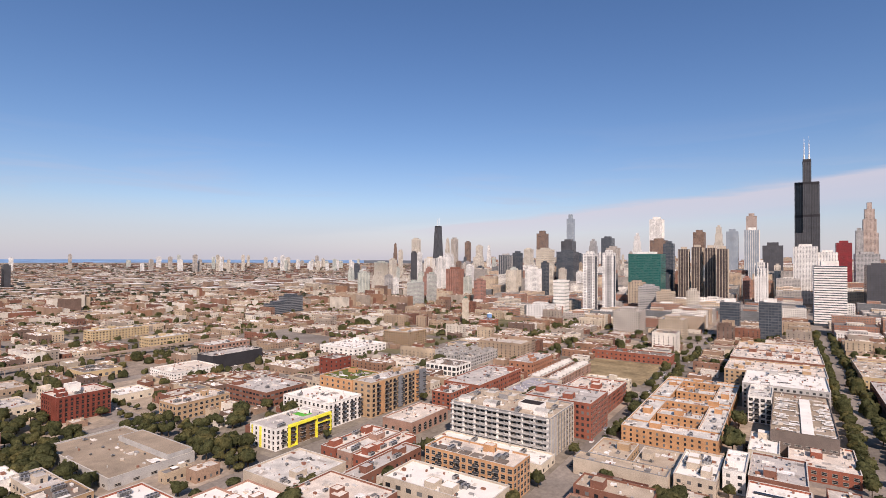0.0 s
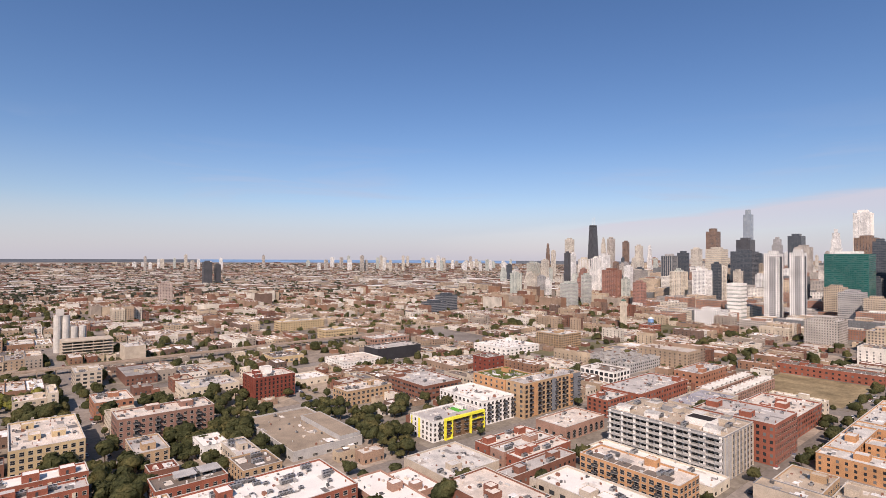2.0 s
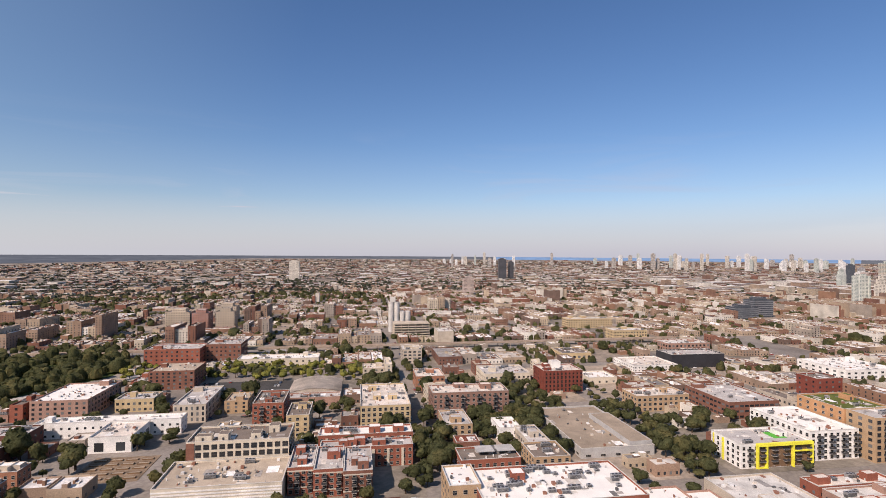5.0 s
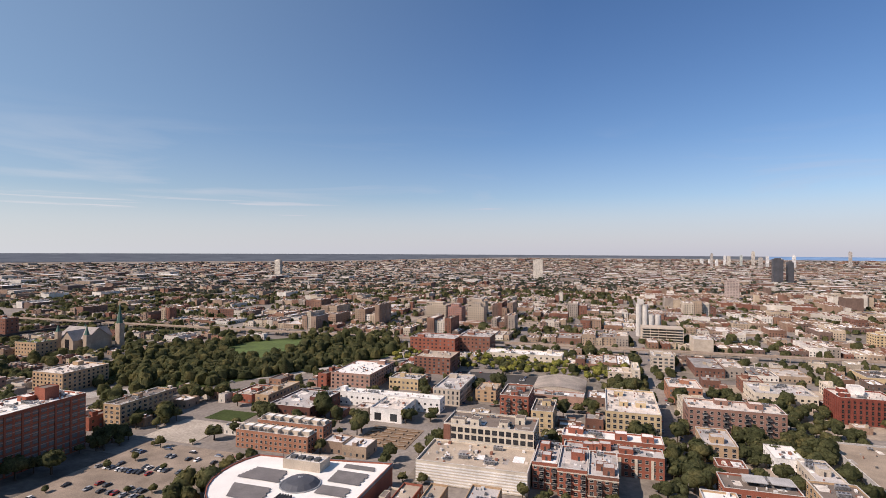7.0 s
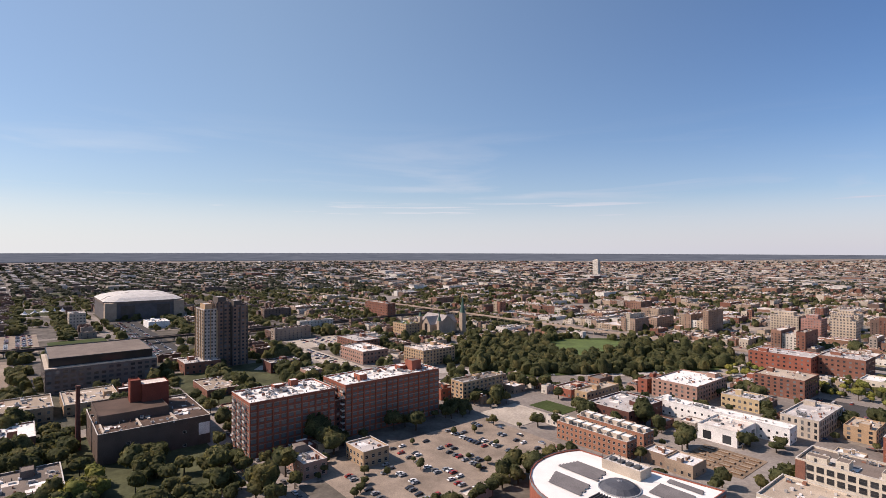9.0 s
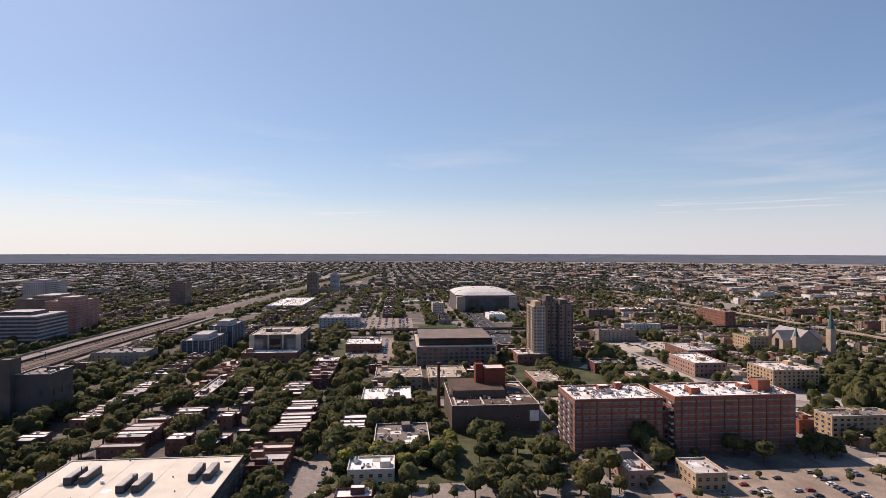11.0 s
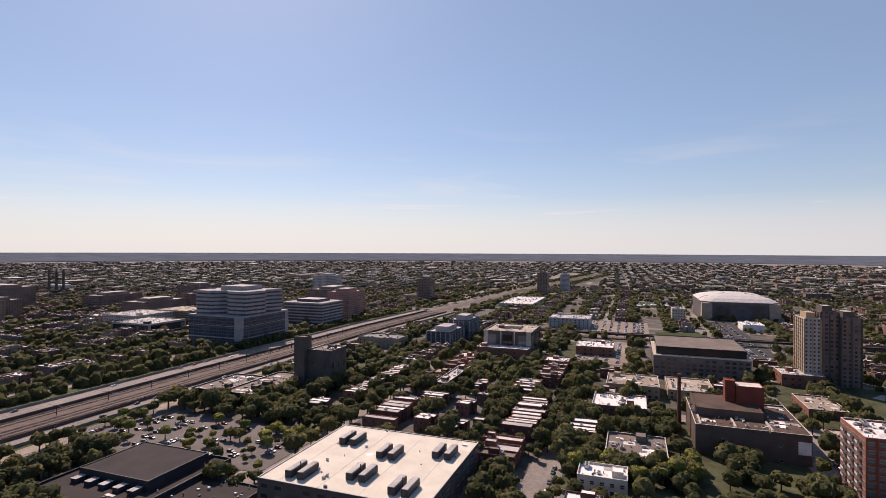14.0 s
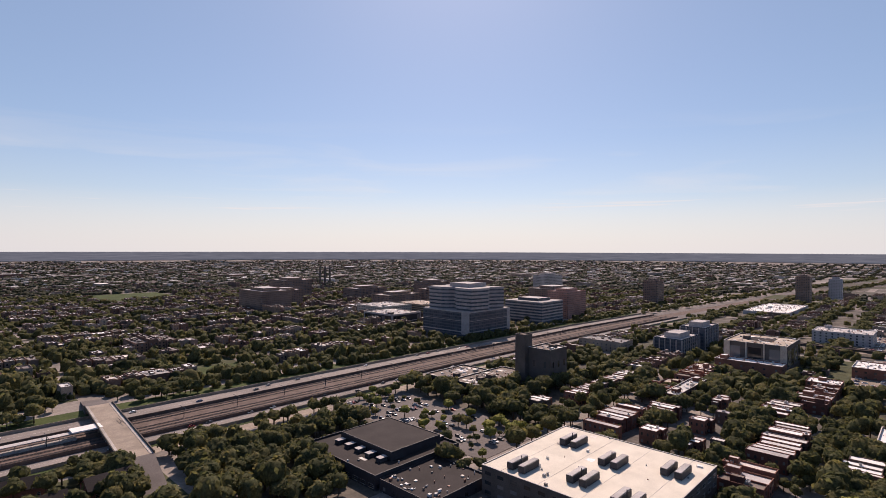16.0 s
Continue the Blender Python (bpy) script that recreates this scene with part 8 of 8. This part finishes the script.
def crown(seed, grid, leaves, size, lobes=8, wide=4.9, tall=4.7, base=5.0, low=-0.75):
    """A crown: a lumpy closed mass of foliage, and on it a coat of small tilted leaf sprays. Corners, faces and how many of them are the mass."""
    g = np.random.default_rng(seed)
    reach = crown_form(g, lobes)
    pts, index, faces = [], {}, []

    def corner(p):
        key = tuple(np.round(p, 5))
        if key not in index:
            index[key] = len(pts)
            pts.append(p / np.linalg.norm(p))
        return index[key]
    lin = np.tan(np.linspace(-0.785, 0.785, grid + 1))
    for axis in range(3):
        for side in (-1, 1):
            if axis == 2 and side < 0:
                continue
            for u in range(grid):
                for v in range(grid):
                    q = []
                    for du, dv in ((0, 0), (1, 0), (1, 1), (0, 1)):
                        p = np.zeros(3)
                        p[axis], p[(axis + 1) % 3], p[(axis + 2) % 3] = side, lin[u + du], lin[v + dv]
                        q.append(p)
                    if max(p[2] for p in q) < low:
                        continue
                    faces.append([corner(p) for p in (q if side > 0 else q[::-1])])
    hull = reach(np.array(pts)) * g.uniform(0.93, 1.07, (len(pts), 1))
    verts, quads = [hull], [np.array(faces)]
    n = len(hull)
    if leaves:
        d = g.normal(0, 1, (leaves, 3))
        d[:, 2] = np.where(d[:, 2] < -0.4, -d[:, 2], d[:, 2])
        d /= np.linalg.norm(d, axis=1)[:, None]
        c = reach(d) * g.uniform(0.97, 1.09, (leaves, 1))
        nn = d + g.normal(0, 0.45, (leaves, 3))
        nn /= np.linalg.norm(nn, axis=1)[:, None]
        a = np.cross(nn, g.normal(0, 1, (leaves, 3)))
        a /= np.linalg.norm(a, axis=1)[:, None]
        b = np.cross(nn, a)
        s_ = size * g.uniform(0.6, 1.3, (leaves, 1))
        verts.append(np.stack([c + a * s_, c + b * s_ * 0.8, c - a * s_, c - b * s_ * 0.8], 1).reshape(-1, 3))
        quads.append(n + np.arange(4 * leaves).reshape(-1, 4))
    v = np.vstack(verts) * (wide, wide, tall) + (0, 0, base)
    return v, np.vstack(quads), len(faces)


def wood(name, spots, grid, leaves, size, variants, label, mat="leaf", lobes=8, wide=4.9, tall=4.7, base=5.0, low=-0.75, trunks=True):
    """Many trees in one mesh: trunks and lumpy crowns."""
    g = np.random.default_rng(11)
    verts, quads, index, smooth, n = [], [], [], [], 0
    crowns = [crown(100 + k, grid, leaves, size, lobes, wide, tall, base, low) for k in range(variants)]
    for x, y, z, s in spots:
        c, q, mass = crowns[int(g.integers(variants))]
        a, st = g.uniform(0, 6.283), g.uniform(0.8, 1.25)
        s = s * g.choice([0.72, 0.85, 1.0, 1.0, 1.12, 1.25])
        ca, sa = math.cos(a), math.sin(a)
        verts.append(np.stack([x + s * (c[:, 0] * ca - c[:, 1] * sa), y + s * (c[:, 0] * sa + c[:, 1] * ca), z + s * st * c[:, 2]], 1))
        quads.append(n + q)
        index.append(np.zeros(len(q), int))
        smooth.append(np.arange(len(q)) < mass)
        n += len(c)
        if trunks:
            w = 0.28 * s
            t = np.array([(x - w, y - w, z), (x + w, y - w, z), (x + w, y + w, z), (x - w, y + w, z)])
            verts.append(np.vstack([t, (t - (x, y, z)) * 0.6 + (x, y, z + 4.6 * s)]))
            quads.append(n + np.array([(0, 1, 5, 4), (1, 2, 6, 5), (2, 3, 7, 6), (3, 0, 4, 7)]))
            index.append(np.ones(4, int))
            smooth.append(np.zeros(4, bool))
            n += 8
    me = array_mesh(name, np.vstack(verts), np.vstack(quads), [mat, "bark"], np.concatenate(index))
    me.polygons.foreach_set("use_smooth", np.concatenate(smooth))
    stuff(name, me, label, "trees")


trees_mid += [(x, y, z, s) for x, y, z, s in extra_trees]
trees_mid.sort(key=lambda p: p[0] ** 2 + p[1] ** 2)
kinds = []
for k in range(6):
    tr_ = thing("tree", 0, 0, "leafy green broad-crowned tree" if k % 2 else "dark green broad-crowned street tree", "tree", "near trees")
    a_ = 0.22
    stem = Geo().loft([[(r * math.cos(q * 1.047) + dx, r * math.sin(q * 1.047), z) for q in range(6)] for r, z, dx in ((0.38, -0.1, 0), (0.24, 1.6, 0.05), (0.18, 3.6, 0.15), (0.05, 6.4, 0.1))])
    for q in range(4):
        d_ = q * 1.57 + k
        tip = (1.9 * math.cos(d_), 1.9 * math.sin(d_), 5.2 + 0.4 * q)
        stem.loft([[(0.1 * math.cos(u * 2.09), 0.1 * math.sin(u * 2.09), 2.4 + 0.3 * q) for u in range(3)], [(tip[0] + 0.03 * math.cos(u * 2.09), tip[1] + 0.03 * math.sin(u * 2.09), tip[2]) for u in range(3)]])
    part("trunk", stem, ["bark"], tr_)
    v_, q_, mass_ = crown(300 + k, 6, 900, 0.1, 11)
    me_ = array_mesh("crown", v_, q_, ["leaf"])
    me_.polygons.foreach_set("use_smooth", np.arange(len(q_)) < mass_)
    part("crown", me_, [], tr_)
    kinds.append(tr_)
for k, (x, y, z, s) in enumerate(trees_mid[:160]):
    m_ = pose(x, y, z, 0, 0, k * 47 % 360)
    if k < 6:
        kinds[k].matrix_world = m_ @ Matrix.Scale(s, 4)
    else:
        o_ = copy_thing(kinds[k % 6], m_)
        o_.scale = (s, s, s * rng.uniform(0.9, 1.1))
close = [p for p in trees_mid[160:] if p[0] ** 2 + p[1] ** 2 < 470 ** 2]
later = [p for p in trees_mid[160:] if p[0] ** 2 + p[1] ** 2 >= 470 ** 2]
wood("street_trees", close, 4, 46, 0.17, 8, "green leafy street and yard trees between the houses")
wood("parkway_trees", parkway, 4, 50, 0.13, 6, "yellow-green young trees along a parkway", "yellow_leaf")
wood("park_trees", [p for p in later if p[0] ** 2 + p[1] ** 2 < 760 ** 2], 3, 8, 0.2, 10, "green leafy trees of the park and farther yards", "leaf", 7, 5.2, 7.2, 1.8, 0.01, False)
later = [p for p in later if p[0] ** 2 + p[1] ** 2 >= 760 ** 2]
wood("yard_trees", later, 2, 2, 0.25, 10, "green leafy trees in farther streets and yards", "leaf", 5, 5.3, 7.2, 1.8, 0.01, False)
# far crowns wear the green with haze in its colour
wood("far_trees", [p for p in trees_far if p[0] ** 2 + p[1] ** 2 < 2500 ** 2], 2, 0, 0, 10, "far green trees among the houses", "hazed_leaf", 4, 7.0, 7.4, 1.0, 0.01, False)
wood("farthest_trees", [p for k, p in enumerate(trees_far) if p[0] ** 2 + p[1] ** 2 >= 2500 ** 2 and k % 4], 1, 0, 0, 10, "farthest trees towards the horizon", "hazed_leaf", 3, 10.5, 5.0, 2.6, -2, False)

# ---- low buildings that fill the near blocks ----
for x0, x1, y0, y1, g, h in near_lots:
    if x1 - x0 < 5 or y1 - y0 < 5:
        continue
    wl = rng.choice(["red_brick", "brown_brick", "tan_brick", "pink_brick", "beige", "dark_brick", "cream"] if y0 > 130 or x0 > 0 else ["brown_brick", "dark_brick", "red_brick"])
    building("city_building", x0, x1, y0, y1, h, wl, rng.choice(["pink_roof", "grey_roof", "white_roof", "tan_roof", "brown_roof"]),
             "low " + {"red_brick": "red brick", "brown_brick": "brown brick", "tan_brick": "tan brick", "pink_brick": "pinkish brick", "beige": "beige", "dark_brick": "dark brick",
                       "cream": "cream"}[wl] + " city building with a flat roof", near=False, units=1, houses=1, bay=4.2, simple=True)
